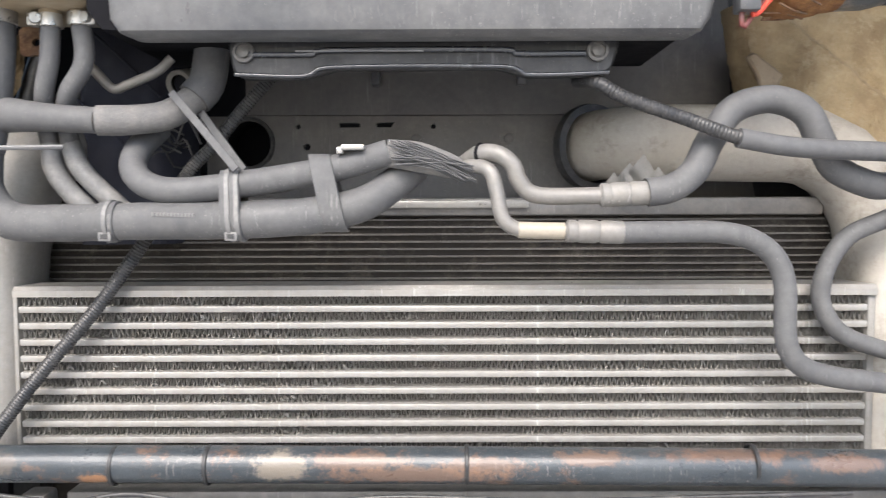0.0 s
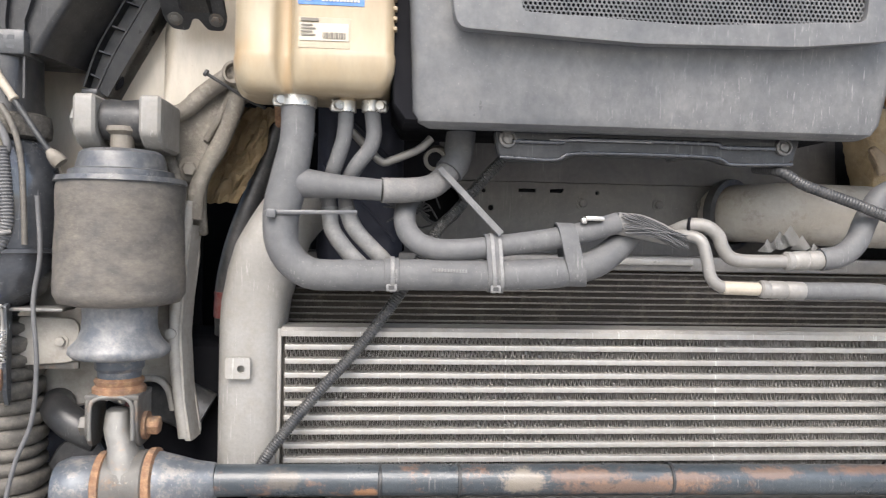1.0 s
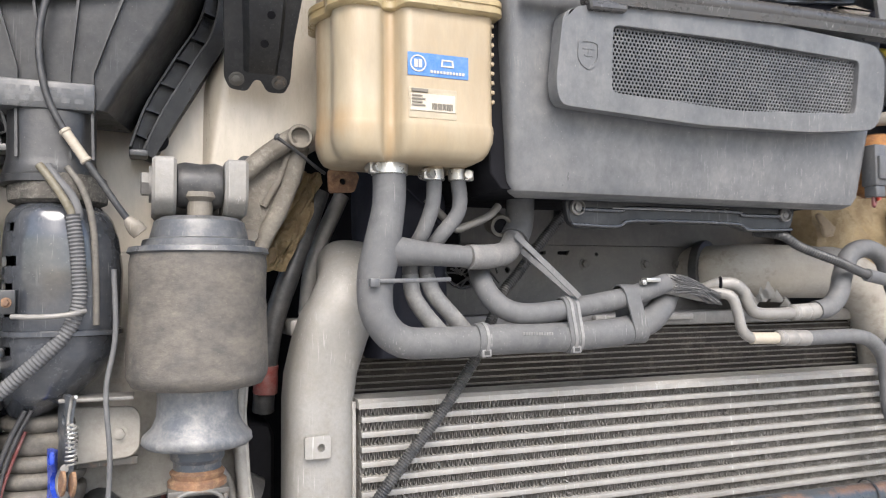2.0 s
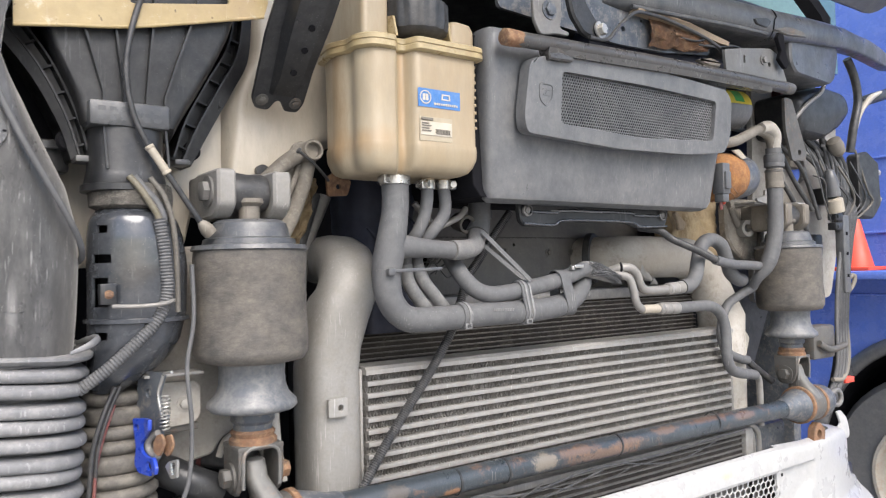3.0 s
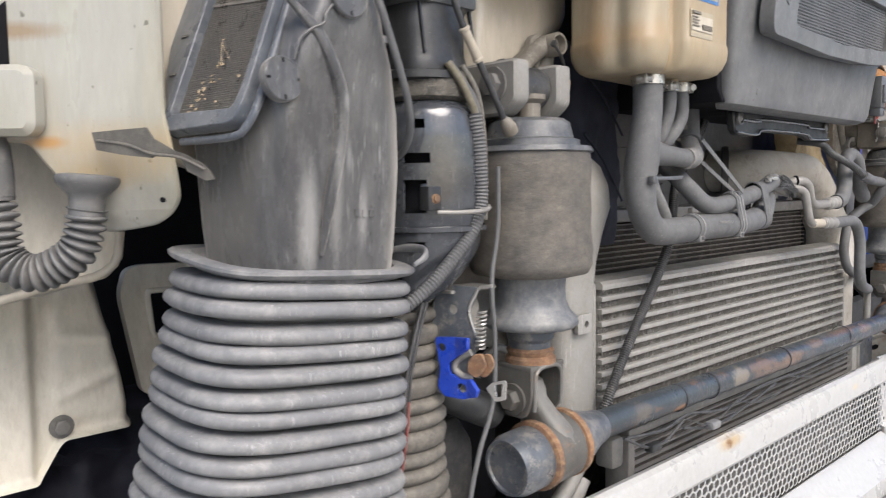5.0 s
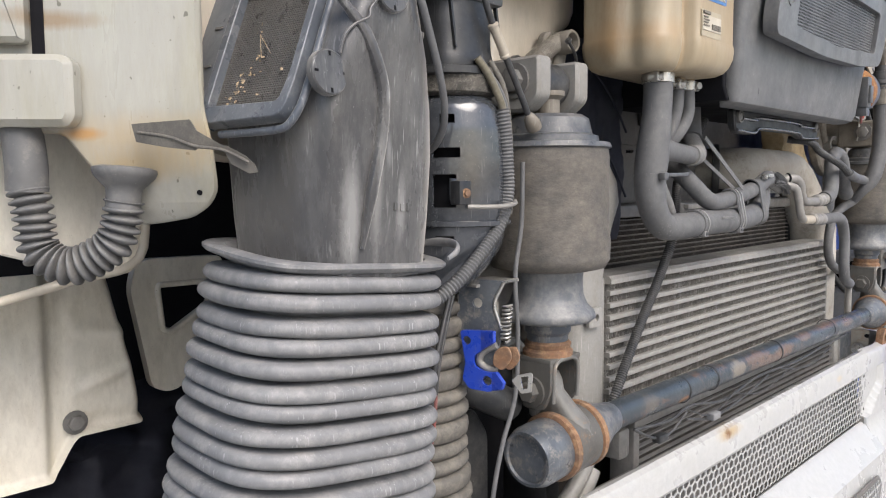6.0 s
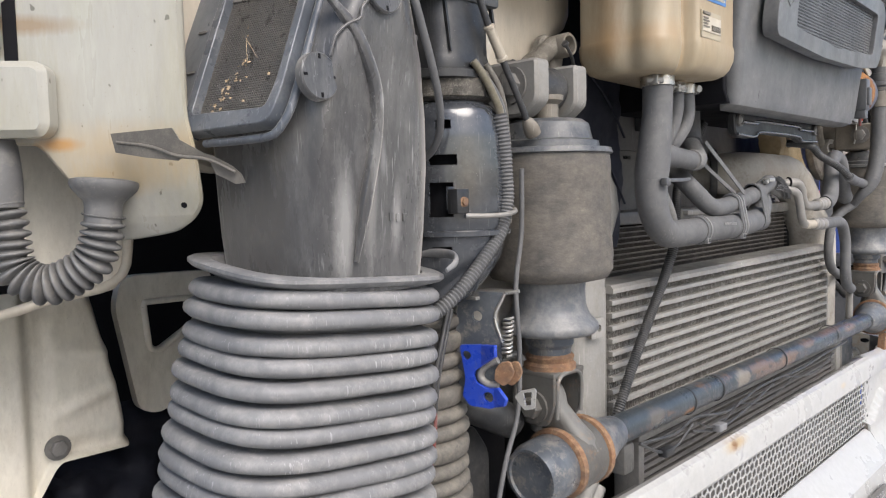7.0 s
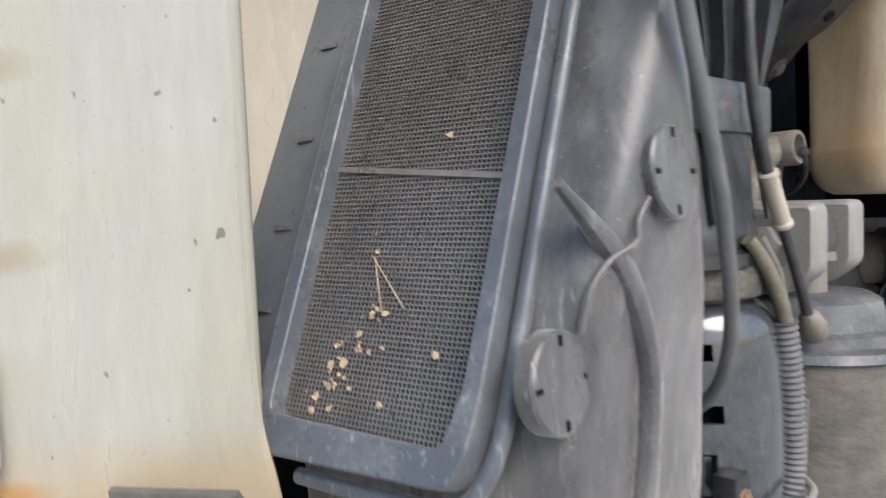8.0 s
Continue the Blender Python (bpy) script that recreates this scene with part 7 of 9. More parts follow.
thicken(bm, V(0, 0.003, 0))
part("pressed_centre", bm, BEIGE, wall, "", 60)
br = thing("steel_bracket", (-0.51, 0.823, 1.70), "black steel bracket bolted to the cream panel, leaning outward", "bracket")
LEAN = facing((0, 0.826, 1.707), (1, 0, 0), (0, -0.70, 0.714))
bm = bmesh.new()
o = round_corners([(-0.549, 0.003), (-0.542, -0.010), (-0.524, -0.012), (-0.517, 0.003), (-0.511, 0.003), (-0.502, -0.011), (-0.484, -0.011), (-0.479, 0.003), (-0.481, 0.05), (-0.478, 0.11), (-0.478, 0.24), (-0.556, 0.24), (-0.556, 0.09), (-0.552, 0.045)], 0.005, 3)
slab(bm, o, 0.005, LEAN, 0.001)
part("plate", bm, PLASTIC_DARK, br)
bm = bmesh.new()
loft(bm, [[LEAN @ V(x, q, h) for x, h in ((l, 0.004), (l + 0.006, t), (r - 0.006, t), (r, 0.004))] for l, r, t, q in ((-0.530, -0.491, 0.006, 0.012), (-0.533, -0.492, 0.017, 0.045), (-0.539, -0.494, 0.022, 0.10), (-0.545, -0.496, 0.024, 0.24))])
ch = part("raised_channel", bm, PLASTIC_DARK, br)
for x, q, h in ((-0.511, 0.116, 0.0225), (-0.510, 0.086, 0.021), (-0.513, 0.053, 0.018)):
    bm = bmesh.new()
    lathe(bm, [(0.0042, 0.0), (0.0042, 0.001), (0.0, 0.001)], 12, LEAN @ Matrix.Translation((x, q, h)), caps=False)
    part("hole", bm, BLACK, ch)
for x in (-0.536, -0.491):
    at = LEAN @ V(x, 0.003, 0.005)
    bolt(br, at, LEAN.to_3x3() @ V(0, 0, 1), 0.0055, 0.004, RUSTY)
arm = thing("cab_mount_arm", (-0.50, 0.84, 1.5), "rough cast cab mount arm with two bolts", "cab mount")
bm = bmesh.new()
o = round_corners([(-0.556, 1.594), (-0.551, 1.607), (-0.534, 1.608), (-0.507, 1.632), (-0.488, 1.644), (-0.482, 1.658), (-0.470, 1.664), (-0.459, 1.656), (-0.457, 1.638), (-0.469, 1.598), (-0.484, 1.564), (-0.497, 1.541), (-0.505, 1.520),
                   (-0.506, 1.495), (-0.503, 1.462), (-0.530, 1.462), (-0.536, 1.501), (-0.549, 1.538), (-0.545, 1.570)], 0.006, 3)
slab(bm, o, 0.014, front(0.856), 0.003)
part("casting", bm, CAST_ROUGH, arm)
for pts, r in (([(-0.550, 0.836, 1.600), (-0.530, 0.836, 1.604), (-0.505, 0.834, 1.626), (-0.486, 0.832, 1.640), (-0.474, 0.830, 1.648)], 0.0105), ([(-0.464, 0.836, 1.640), (-0.474, 0.836, 1.603), (-0.489, 0.836, 1.566), (-0.503, 0.835, 1.540), (-0.512, 0.832, 1.515), (-0.514, 0.828, 1.48)], 0.0095),
               ([(-0.552, 0.832, 1.590), (-0.548, 0.832, 1.565), (-0.542, 0.832, 1.545), (-0.533, 0.832, 1.52), (-0.524, 0.828, 1.48)], 0.007), ([(-0.477, 0.840, 1.632), (-0.489, 0.840, 1.600), (-0.505, 0.840, 1.572)], 0.004)):
    bm = bmesh.new()
    tube(bm, pts, r, 12, 0.006, wobble=0.08)
    part("rib", bm, CAST_ROUGH, arm)
bm = bmesh.new()
lathe(bm, [(0.0095, 0), (0.0138, 0.001), (0.0138, 0.022), (0.0125, 0.024), (0.0100, 0.0235), (0.0098, 0.014), (0.0, 0.013)], 28, along((-0.4685, 0.836, 1.646), (-0.473, 0.70, 1.650)), caps=False)
part("ring_boss", bm, CAST_DIRTY, arm)
bm = bmesh.new()
lathe(bm, [(0.0150, -0.004), (0.0150, 0.002), (0.0135, 0.003), (0.0105, 0.0035)], 28, along((-0.520, 0.836, 1.538), (-0.520, 0.7, 1.538)))
part("washer", bm, CAST_DIRTY, arm)
bolt(arm, (-0.520, 0.834, 1.538), (0, -1, 0), 0.0085, 0.011, CAST_DIRTY)
bm = bmesh.new()
tube(bm, [(-0.498, 0.80, 1.642), (-0.486, 0.802, 1.635), (-0.470, 0.808, 1.626), (-0.452, 0.82, 1.616), (-0.438, 0.835, 1.611)], 0.0019, 8, 0.005)
lathe(bm, [(0.001, 0), (0.004, 0.001), (0.004, 0.004), (0.001, 0.005)], 12, along((-0.499, 0.80, 1.643), (-0.486, 0.80, 1.635)))
solo("cable", bm, RUBBER_DARK, "thin dark wire tied to the cast arm", "wire")
# torn mat behind the casting
bm = bmesh.new()
nu, nv = 26, 22
rows = []
for i in range(nu + 1):
    row = []
    for j in range(nv + 1):
        u, v = i / nu, j / nv
        z = 1.503 + 0.115 * v
        mid, half = -0.496 + 0.045 * v, 0.016 + 0.012 * math.sin(math.pi * min(1.0, 0.12 + 0.8 * v))
        q = V(u * 6, 4.2, v * 6)
        row.append(bm.verts.new((mid + half * (2 * u - 1) + 0.006 * noise.noise(q), 0.878 + 0.010 * noise.noise(q * 1.3) + 0.005 * noise.noise(q * 4), z + 0.006 * noise.noise(q + V(9, 0, 0)))))
    rows.append(row)
for i in range(nu):
    for j in range(nv):
        bm.faces.new((rows[i][j], rows[i + 1][j], rows[i + 1][j + 1], rows[i][j + 1]))
bmesh.ops.solidify(bm, geom=list(bm.faces), thickness=0.006)
solo("insulation_mat", bm, WOOL, "torn brown insulation behind the cast arm", "insulation")
bm = bmesh.new()
slab(bm, circle(-0.522, 1.620, 0.0095, 20), 0.008, front(0.860), 0.001)
solo("plug", bm, RUBBER_DARK, "black rubber plug in the cream panel", "plug")
leg = thing("mount_leg", (-0.53, 0.84, 1.2), "long grey cast leg beside the air spring", "cab mount")
bm = bmesh.new()
o = round_corners([(-0.66, 1.52), (-0.545, 1.53), (-0.520, 1.50), (-0.514, 1.47), (-0.512, 1.44), (-0.518, 1.39), (-0.524, 1.345), (-0.521, 1.31), (-0.514, 1.275), (-0.507, 1.232), (-0.518, 1.220), (-0.532, 1.226), (-0.535, 1.262), (-0.541, 1.286), (-0.553, 1.297), (-0.570, 1.297), (-0.586, 1.288), (-0.594, 1.272), (-0.66, 1.26), (-0.70, 1.28), (-0.70, 1.50)], 0.008, 4)
slab(bm, o, 0.010, front(0.856), 0.003)
part("web", bm, LEG, leg)
bm = bmesh.new()
tube(bm, [(-0.520, 0.826, 1.50), (-0.521, 0.820, 1.474), (-0.524, 0.818, 1.450), (-0.528, 0.817, 1.411), (-0.532, 0.818, 1.360), (-0.531, 0.820, 1.324), (-0.526, 0.822, 1.276), (-0.520, 0.823, 1.233)], [0.0075, 0.007, 0.0065, 0.0065, 0.0065, 0.0065, 0.007], 12, 0.008)
part("edge_rib", bm, LEG, leg)
bm = bmesh.new()
loft(bm, [[V(x + dx, y, z) for dx, y in ((0, 0.818), (0.006, 0.818), (0.010, 0.85), (0.0, 0.85))] for x, z in ((-0.520, 1.474), (-0.526, 1.411), (-0.530, 1.350), (-0.525, 1.276), (-0.518, 1.230))])
part("side_wall", bm, LEG, leg)
for z, x in ((1.352, -0.534), (1.444, -0.525)):
    bm = bmesh.new()
    lathe(bm, [(0.0065, 0), (0.006, 0.005), (0.003, 0.0065), (0.0, 0.0065)], 16, along((x, 0.815, z), (x, 0.7, z)), caps=False)
    part("nub", bm, LEG, leg)
bm = bmesh.new()
tube(bm, [(-0.593, 0.833, 1.270), (-0.586, 0.832, 1.288), (-0.570, 0.831, 1.2975), (-0.553, 0.831, 1.2975), (-0.541, 0.831, 1.286), (-0.535, 0.831, 1.262)], 0.004, 10, 0.005)
part("arch_rim", bm, LEG, leg)
# dark pipes behind, between panel and cooler
for pts, r, lab in (([(-0.430, 0.90, 1.60), (-0.458, 0.90, 1.52), (-0.482, 0.90, 1.45), (-0.492, 0.90, 1.395), (-0.494, 0.91, 1.34)], 0.0125, "black rubber pipe beside the charge air cooler"),
                    ([(-0.395, 0.93, 1.60), (-0.43, 0.93, 1.52), (-0.44, 0.93, 1.45)], 0.010, "dark dusty pipe behind the coolant hose")):
    bm = bmesh.new()
    tube(bm, pts, r, 14, 0.01, wobble=0.05)
    solo("pipe", bm, RUBBER_DARK if r > 0.012 else STEEL_GREY, lab, "pipe", "dark pipes")
bm = bmesh.new()
lathe(bm, [(0.010, 0), (0.014, 0.002), (0.014, 0.020), (0.0132, 0.024), (0.014, 0.034), (0.010, 0.036)], 20, along((-0.493, 0.904, 1.360), (-0.4915, 0.90, 1.40)))
solo("hose_coupling", bm, RED, "dirty red coupling on the black rubber pipe", "coupling")
# plate with a bolt between latch and air spring
sp = thing("latch_support", (-0.65, 0.80, 1.33), "dusty grey steel support plate with a bolt behind the latch", "bracket")
bm = bmesh.new()
slab(bm, round_corners([(-0.690, 1.372), (-0.632, 1.370), (-0.626, 1.362), (-0.626, 1.330), (-0.634, 1.322), (-0.690, 1.318)], 0.006, 3), 0.005, front(0.80), 0.001)
part("plate", bm, LEG, sp)
bm = bmesh.new()
box(bm, (-0.695, 0.765, 1.380), (-0.632, 0.800, 1.3835), 0.001)
part("shelf", bm, STEEL_GREY, sp)
bolt(sp, (-0.645, 0.795, 1.345), (0, -1, 0), 0.0055, 0.005, LEG)
bm = bmesh.new()
box(bm, (-0.685, 0.799, 1.314), (-0.628, 0.804, 1.322), 0.001)
part("rusty_lip", bm, RUSTY, sp)
bm = bmesh.new()
slab(bm, round_corners([(-0.428, 1.592), (-0.398, 1.594), (-0.392, 1.614), (-0.412, 1.630), (-0.43, 1.618)], 0.004, 3), 0.005, front(0.860), 0.001, holes=[circle(-0.412, 1.606, 0.004, 10)])
solo("rusty_tab", bm, RUST, "orange rusty steel tab below the coolant tank", "bracket")
bm = bmesh.new()
tube(bm, [(-0.335, 0.785, 1.580), (-0.318, 0.782, 1.562), (-0.302, 0.78, 1.547), (-0.290, 0.78, 1.550), (-0.262, 0.78, 1.562), (-0.248, 0.782, 1.575)], 0.0045, 10, 0.004)
solo("bent_pipe", bm, PIPE_METAL, "small bent metal pipe under the air box", "pipe")
# wire tangle behind the straps
bm = bmesh.new()
rng = random.Random(11)
for k in range(7):
    a = V(-0.30 + rng.uniform(0, 0.02), 0.80 + rng.uniform(0, 0.03), 1.50 + rng.uniform(-0.01, 0.01))
    pts = [a + V(0.012 * q, rng.uniform(-0.006, 0.006), rng.uniform(-0.014, 0.014)) for q in range(5)]
    tube(bm, pts, 0.0011, 5, 0.005)
solo("wire_tangle", bm, RUBBER_DARK, "tangle of thin dark wires behind the hoses", "wire")

# ---- cab side at the far left ----
SIDE = facing((-0.972, 0.855, 0), (0.76, -0.65, 0), (0, 0, 1))
OUT = V(-0.65, -0.76, 0)


def bent_back(bm):
    """Below 1.53 m the panel curves away from the viewer."""
    for z in (1.545, 1.538, 1.53, 1.522, 1.514, 1.506, 1.498, 1.49, 1.482, 1.474, 1.466, 1.458):
        bmesh.ops.bisect_plane(bm, geom=list(bm.verts) + list(bm.edges) + list(bm.faces), plane_co=(0, 0, z), plane_no=(0, 0, 1))
    for v in bm.verts:
        d = max(0.0, 1.545 - v.co.z)
        v.co -= OUT * (1.8 * d * d + 8.0 * d ** 3)
    return bm


side = thing("cab_corner_panel", (-0.972, 0.855, 1.45), "cream painted cab corner panel with rust stains", "cab panel")
o = round_corners([(0.0435, 1.95), (0.0425, 1.58), (0.0445, 1.538), (0.049, 1.515), (0.0505, 1.495), (0.051, 1.476), (0.044, 1.464), (0.029, 1.454), (0.006, 1.450), (-0.014, 1.448), (-0.030, 1.466),
                   (-0.040, 1.490), (-0.052, 1.507), (-0.060, 1.519), (-0.20, 1.522), (-0.20, 1.95)], 0.006, 3)
bm = bmesh.new()
slab(bm, o, 0.006, SIDE @ Matrix.Translation((0, 0, -0.006)), 0.002)
part("panel", bent_back(bm), BEIGE_SIDE, side)
bm = bmesh.new()
slab(bm, circle(0.037, 1.474, 0.0022, 10), 0.0012, SIDE @ Matrix.Translation((0, 0, -0.0004)))
part("drain_hole", bent_back(bm), BLACK, side)
bm = bmesh.new()
slab(bm, round_corners([(-0.20, 1.523), (-0.048, 1.523), (-0.043, 1.530), (-0.043, 1.570), (-0.05, 1.575), (-0.20, 1.575)], 0.004, 3), 0.024, SIDE, 0.005)
part("step_block", bm, BEIGE_SIDE, side)
bm = bmesh.new()
slab(bm, round_corners([(-0.20, 1.584), (-0.078, 1.584), (-0.078, 1.64), (-0.084, 1.95), (-0.20, 1.95)], 0.004, 3), 0.016, SIDE, 0.004)
part("hinge_block", bm, BEIGE_SIDE, side)
bm = bmesh.new()
slab(bm, [(-0.078, 1.578), (-0.069, 1.578), (-0.069, 1.625), (-0.078, 1.618)], 0.001, SIDE @ Matrix.Translation((0, 0, 0.0005)))
part("slot", bm, BLACK, side)
bm = bmesh.new()
tube(bm, [V(-0.972, 0.855, 0) + V(0.76, -0.65, 0) * 0.0390 - OUT * 0.0055 + V(0, 0, z) for z in (1.546, 1.62, 1.72, 1.85, 1.95)], 0.0052, 14, 0.03)
part("folded_edge", bm, BEIGE_SIDE, side)
inner = thing("wheel_arch_panel", (-0.93, 1.12, 1.18), "dull beige pressed panel of the wheel arch", "cab panel")


def smooth(a, b, x):
    f = min(1.0, max(0.0, (x - a) / (b - a)))
    return f * f * (3 - 2 * f)


def ridge(x, z, a, b, wide):
    """How far a pressed bead from a to b lifts the sheet at (x, z): it fades in from its left end."""
    f = min(1.0, max(0.0, (x - a[0]) / (b[0] - a[0])))
    d = math.hypot(x - (a[0] + f * (b[0] - a[0])), z - (a[1] + f * (b[1] - a[1])))
    return math.exp(-(d / wide) ** 2) * smooth(0.0, 0.75, f)


bm = bmesh.new()
rows = []
for a in range(71):
    row = []
    for b in range(71):
        u, v = a / 70, b / 70
        right = -0.888 + 0.031 * smooth(0.0, 1.0, v) ** 0.8
        x = -1.06 + (right + 1.06) * u
        low = 1.178 + 0.038 * smooth(-0.972, -0.938, x)
        z = 1.392 + (low - 1.392) * v
        y = 1.121 + 0.055 * max(0.0, 1 - (right - x) / 0.020) ** 2
        y -= 0.013 * (1 - smooth(-0.976, -0.962, x)) + 0.004 * smooth(-0.953, -0.940, x) * smooth(1.225, 1.24, z) * (1 - smooth(1.352, 1.372, z - 0.25 * (x + 0.94)))
        y -= 0.0060 * ridge(x, z, (-0.968, 1.332), (-0.884, 1.320), 0.0075) + 0.0060 * ridge(x, z, (-0.968, 1.254), (-0.884, 1.281), 0.0070)
        y -= 0.012 * max(0.0, 1 - (z - low) / 0.007) ** 2
        row.append(bm.verts.new((x, y, z)))
    rows.append(row)
for p, q in zip(rows, rows[1:]):
    for b in range(70):
        bm.faces.new((p[b], p[b + 1], q[b + 1], q[b]))
thicken(bm, V(0, 0.004, 0))
part("panel", bm, BEIGE_OLD, inner, "", 60)
bolt(inner, (-0.943, 1.114, 1.231), (0, -1, 0), 0.0085, 0.008, STEEL_GREY)
bm = bmesh.new()
lip = [V(-1.12, 0.975, 1.370), V(-1.037, 0.970, 1.388), V(-0.980, 0.965, 1.401), V(-0.950, 0.962, 1.405), V(-0.932, 0.960, 1.418), V(-0.928, 0.958, 1.445)]
rear = [V(-1.12, 1.118, 1.36), V(-1.0, 1.118, 1.366), V(-0.95, 1.118, 1.374), V(-0.92, 1.118, 1.380), V(-0.90, 1.118, 1.384), V(-0.893, 1.118, 1.386)]
lv, rv = [bm.verts.new(p) for p in lip], [bm.verts.new(p) for p in rear]
for k in range(5):
    bm.faces.new((lv[k], lv[k + 1], rv[k + 1], rv[k]))
bmesh.ops.solidify(bm, geom=list(bm.faces), thickness=0.004)
part("ledge", bm, BEIGE_OLD, inner)
bm = bmesh.new()
tube(bm, lip, 0.0042, 10, 0.01)
part("rolled_lip", bm, BEIGE, inner)
bm = bmesh.new()
o = round_corners([(-0.860, 1.36), (-0.852, 1.389), (-0.836, 1.394), (-0.74, 1.392), (-0.745, 1.31), (-0.772, 1.262), (-0.790, 1.240), (-0.814, 1.229), (-0.838, 1.238)], 0.012, 5)
i_ = round_corners([(-0.828, 1.362), (-0.756, 1.361), (-0.760, 1.333), (-0.810, 1.304), (-0.823, 1.307)], 0.006, 4)
slab(bm, o, 0.014, front(1.172), 0, holes=[i_])
wedge = thing("wedge_plate", (-0.82, 1.165, 1.30), "dull beige steel plate with a wedge-shaped opening", "bracket")
part("plate", bm, BEIGE_OLD, wedge)
bm = bmesh.new()
tube(bm, [V(p[0], 1.157, p[1]) for p in i_] + [V(i_[0][0], 1.157, i_[0][1])], 0.0035, 8, 0.004)
part("opening_rim", bm, BEIGE_OLD, wedge)
# black sheet added for the shade deep in the arch
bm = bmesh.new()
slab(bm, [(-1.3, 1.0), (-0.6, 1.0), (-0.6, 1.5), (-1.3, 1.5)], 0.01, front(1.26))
solo("wall_arch_back", bm, BLACK, "black backdrop for the shade in the wheel arch", "wall", kind="structure")
for pts, y, m, lab_ in (([(-1.03, 1.53), (-0.998, 1.53), (-0.985, 1.50), (-0.988, 1.43), (-1.005, 1.425), (-1.03, 1.43)], 0.975, LEG, "grey-brown folded seal strip behind the ribbed boot"),
                     ([(-0.996, 1.54), (-0.975, 1.535), (-0.963, 1.485), (-0.974, 1.44), (-0.990, 1.415), (-0.992, 1.49)], 0.985, STEEL_GREY, "dark grey seal lip behind the ribbed boot"),
                     ([(-1.12, 1.56), (-0.945, 1.56), (-0.922, 1.47), (-0.924, 1.42), (-0.940, 1.402), (-0.985, 1.398), (-1.0, 1.41), (-1.12, 1.45)], 0.968, BEIGE_OLD, "dull cream inner panel behind the ribbed boot")):
    bm = bmesh.new()
    slab(bm, round_corners(pts, 0.006, 3), 0.006, front(y), 0.0015)
    solo("seal_strip", bm, m, lab_, "seal")
# dark cloth in the arch
bm = bmesh.new()
nx, ny = 44, 26
grid_v = [[bm.verts.new((-1.10 + 0.42 * i / nx, 1.20 - 0.12 * (1 - j / ny) + 0.035 * noise.noise(V(i * 0.20, j * 0.33, 3)) + 0.014 * noise.noise(V(i * 0.6 + j * 0.3, j * 0.5, 8)), 0.98 + 0.26 * j / ny + 0.012 * noise.noise(V(i * 0.3, 0, 5)))) for j in range(ny + 1)] for i in range(nx + 1)]
for i in range(nx):
    for j in range(ny):
        bm.faces.new((grid_v[i][j], grid_v[i + 1][j], grid_v[i + 1][j + 1], grid_v[i][j + 1]))
bmesh.ops.solidify(bm, geom=list(bm.faces), thickness=0.004)
solo("dark_cloth", bm, NAVY, "crumpled dark cloth in the wheel arch", "cloth", angle=70)
# ribbed drain boot
boot = thing("drain_boot", (-0.9950, 0.9120, 1.40), "grey ribbed rubber drain boot under the cream panel", "rubber boot")
bm = bmesh.new()
lathe(bm, [(0.0190, 0.0035), (0.0232, 0.0022), (0.0236, -0.0005), (0.0222, -0.0040), (0.0165, -0.0100), (0.0134, -0.0130), (0.0128, -0.018), (0.0128, -0.030)], 32, Matrix.Translation((-0.9838, 0.8651, 1.4905)) @ Matrix.Rotation(radians(5), 4, "Y"))
part("collar", bm, BOOT, boot, "", 60)
bm = bmesh.new()
tube(bm, [(-0.9849, 0.8660, 1.4680), (-0.9873, 0.8680, 1.4491), (-0.9945, 0.8742, 1.4321), (-1.0157, 0.8924, 1.4187), (-1.0326, 0.9069, 1.4303), (-1.0362, 0.9092, 1.4615), (-1.0387, 0.9121, 1.4800)], 0.0152, 26, pitch=0.0068, depth=0.0056)
part("ribbed_hose", bm, BOOT, boot, "", 70)
bm = bmesh.new()
tube(bm, [(-1.0385, 0.9118, 1.476), (-1.0383, 0.9114, 1.4978), (-1.0400, 0.9160, 1.53)], 0.0150, 20, 0.006)
part("sleeve", bm, BOOT, boot)
# blade shaped flap
bm = bmesh.new()
loft(bm, [[V(x, y, z), V(x + 0.003, y, z - h), V(x + 0.006, y + 0.004, z - h), V(x + 0.003, y + 0.004, z)] for x, y, z, h in
          ((-0.986, 0.845, 1.525, 0.013), (-0.975, 0.825, 1.526, 0.018), (-0.962, 0.803, 1.527, 0.022), (-0.959, 0.799, 1.519, 0.011), (-0.946, 0.788, 1.509, 0.005), (-0.943, 0.785, 1.508, 0.013), (-0.933, 0.777, 1.501, 0.013), (-0.928, 0.773, 1.495, 0.006))])
flp = thing("rubber_flap", (-0.955, 0.81, 1.51), "grey-brown rubber flap clipped between panel and duct", "rubber flap")
part("blade", bm, BELLOWS_OLD, flp)
bm = bmesh.new()
tube(bm, [(-0.983, 0.842, 1.519), (-0.970, 0.819, 1.515), (-0.960, 0.801, 1.508), (-0.946, 0.785, 1.505), (-0.932, 0.774, 1.496)], 0.0012, 6, 0.006)
part("ridge", bm, BELLOWS_OLD, flp)


# ---- top rail and clutter ----
bm = bmesh.new()
slab(bm, round_corners([(0.36, 1.78), (0.90, 1.78), (0.93, 1.86), (0.93, 1.955), (0.36, 1.99)], 0.01, 3), 0.02, front(0.90), 0.003)
solo("hatch_side_panel", bm, BAR_END, "dark scuffed steel panel behind the cowl rail", "panel")
rod = thing("gas_strut_rod", (0.07, 0.657, 1.78), "steel rod with rusty ends across the air intake box", "steel rod")
bm = bmesh.new()
tube(bm, [(-0.272, 0.657, 1.784), (0.06, 0.657, 1.795), (0.425, 0.670, 1.806)], 0.0102, 20, 0.02, wobble=0.03)
part("rod", bm, STRUT, rod)
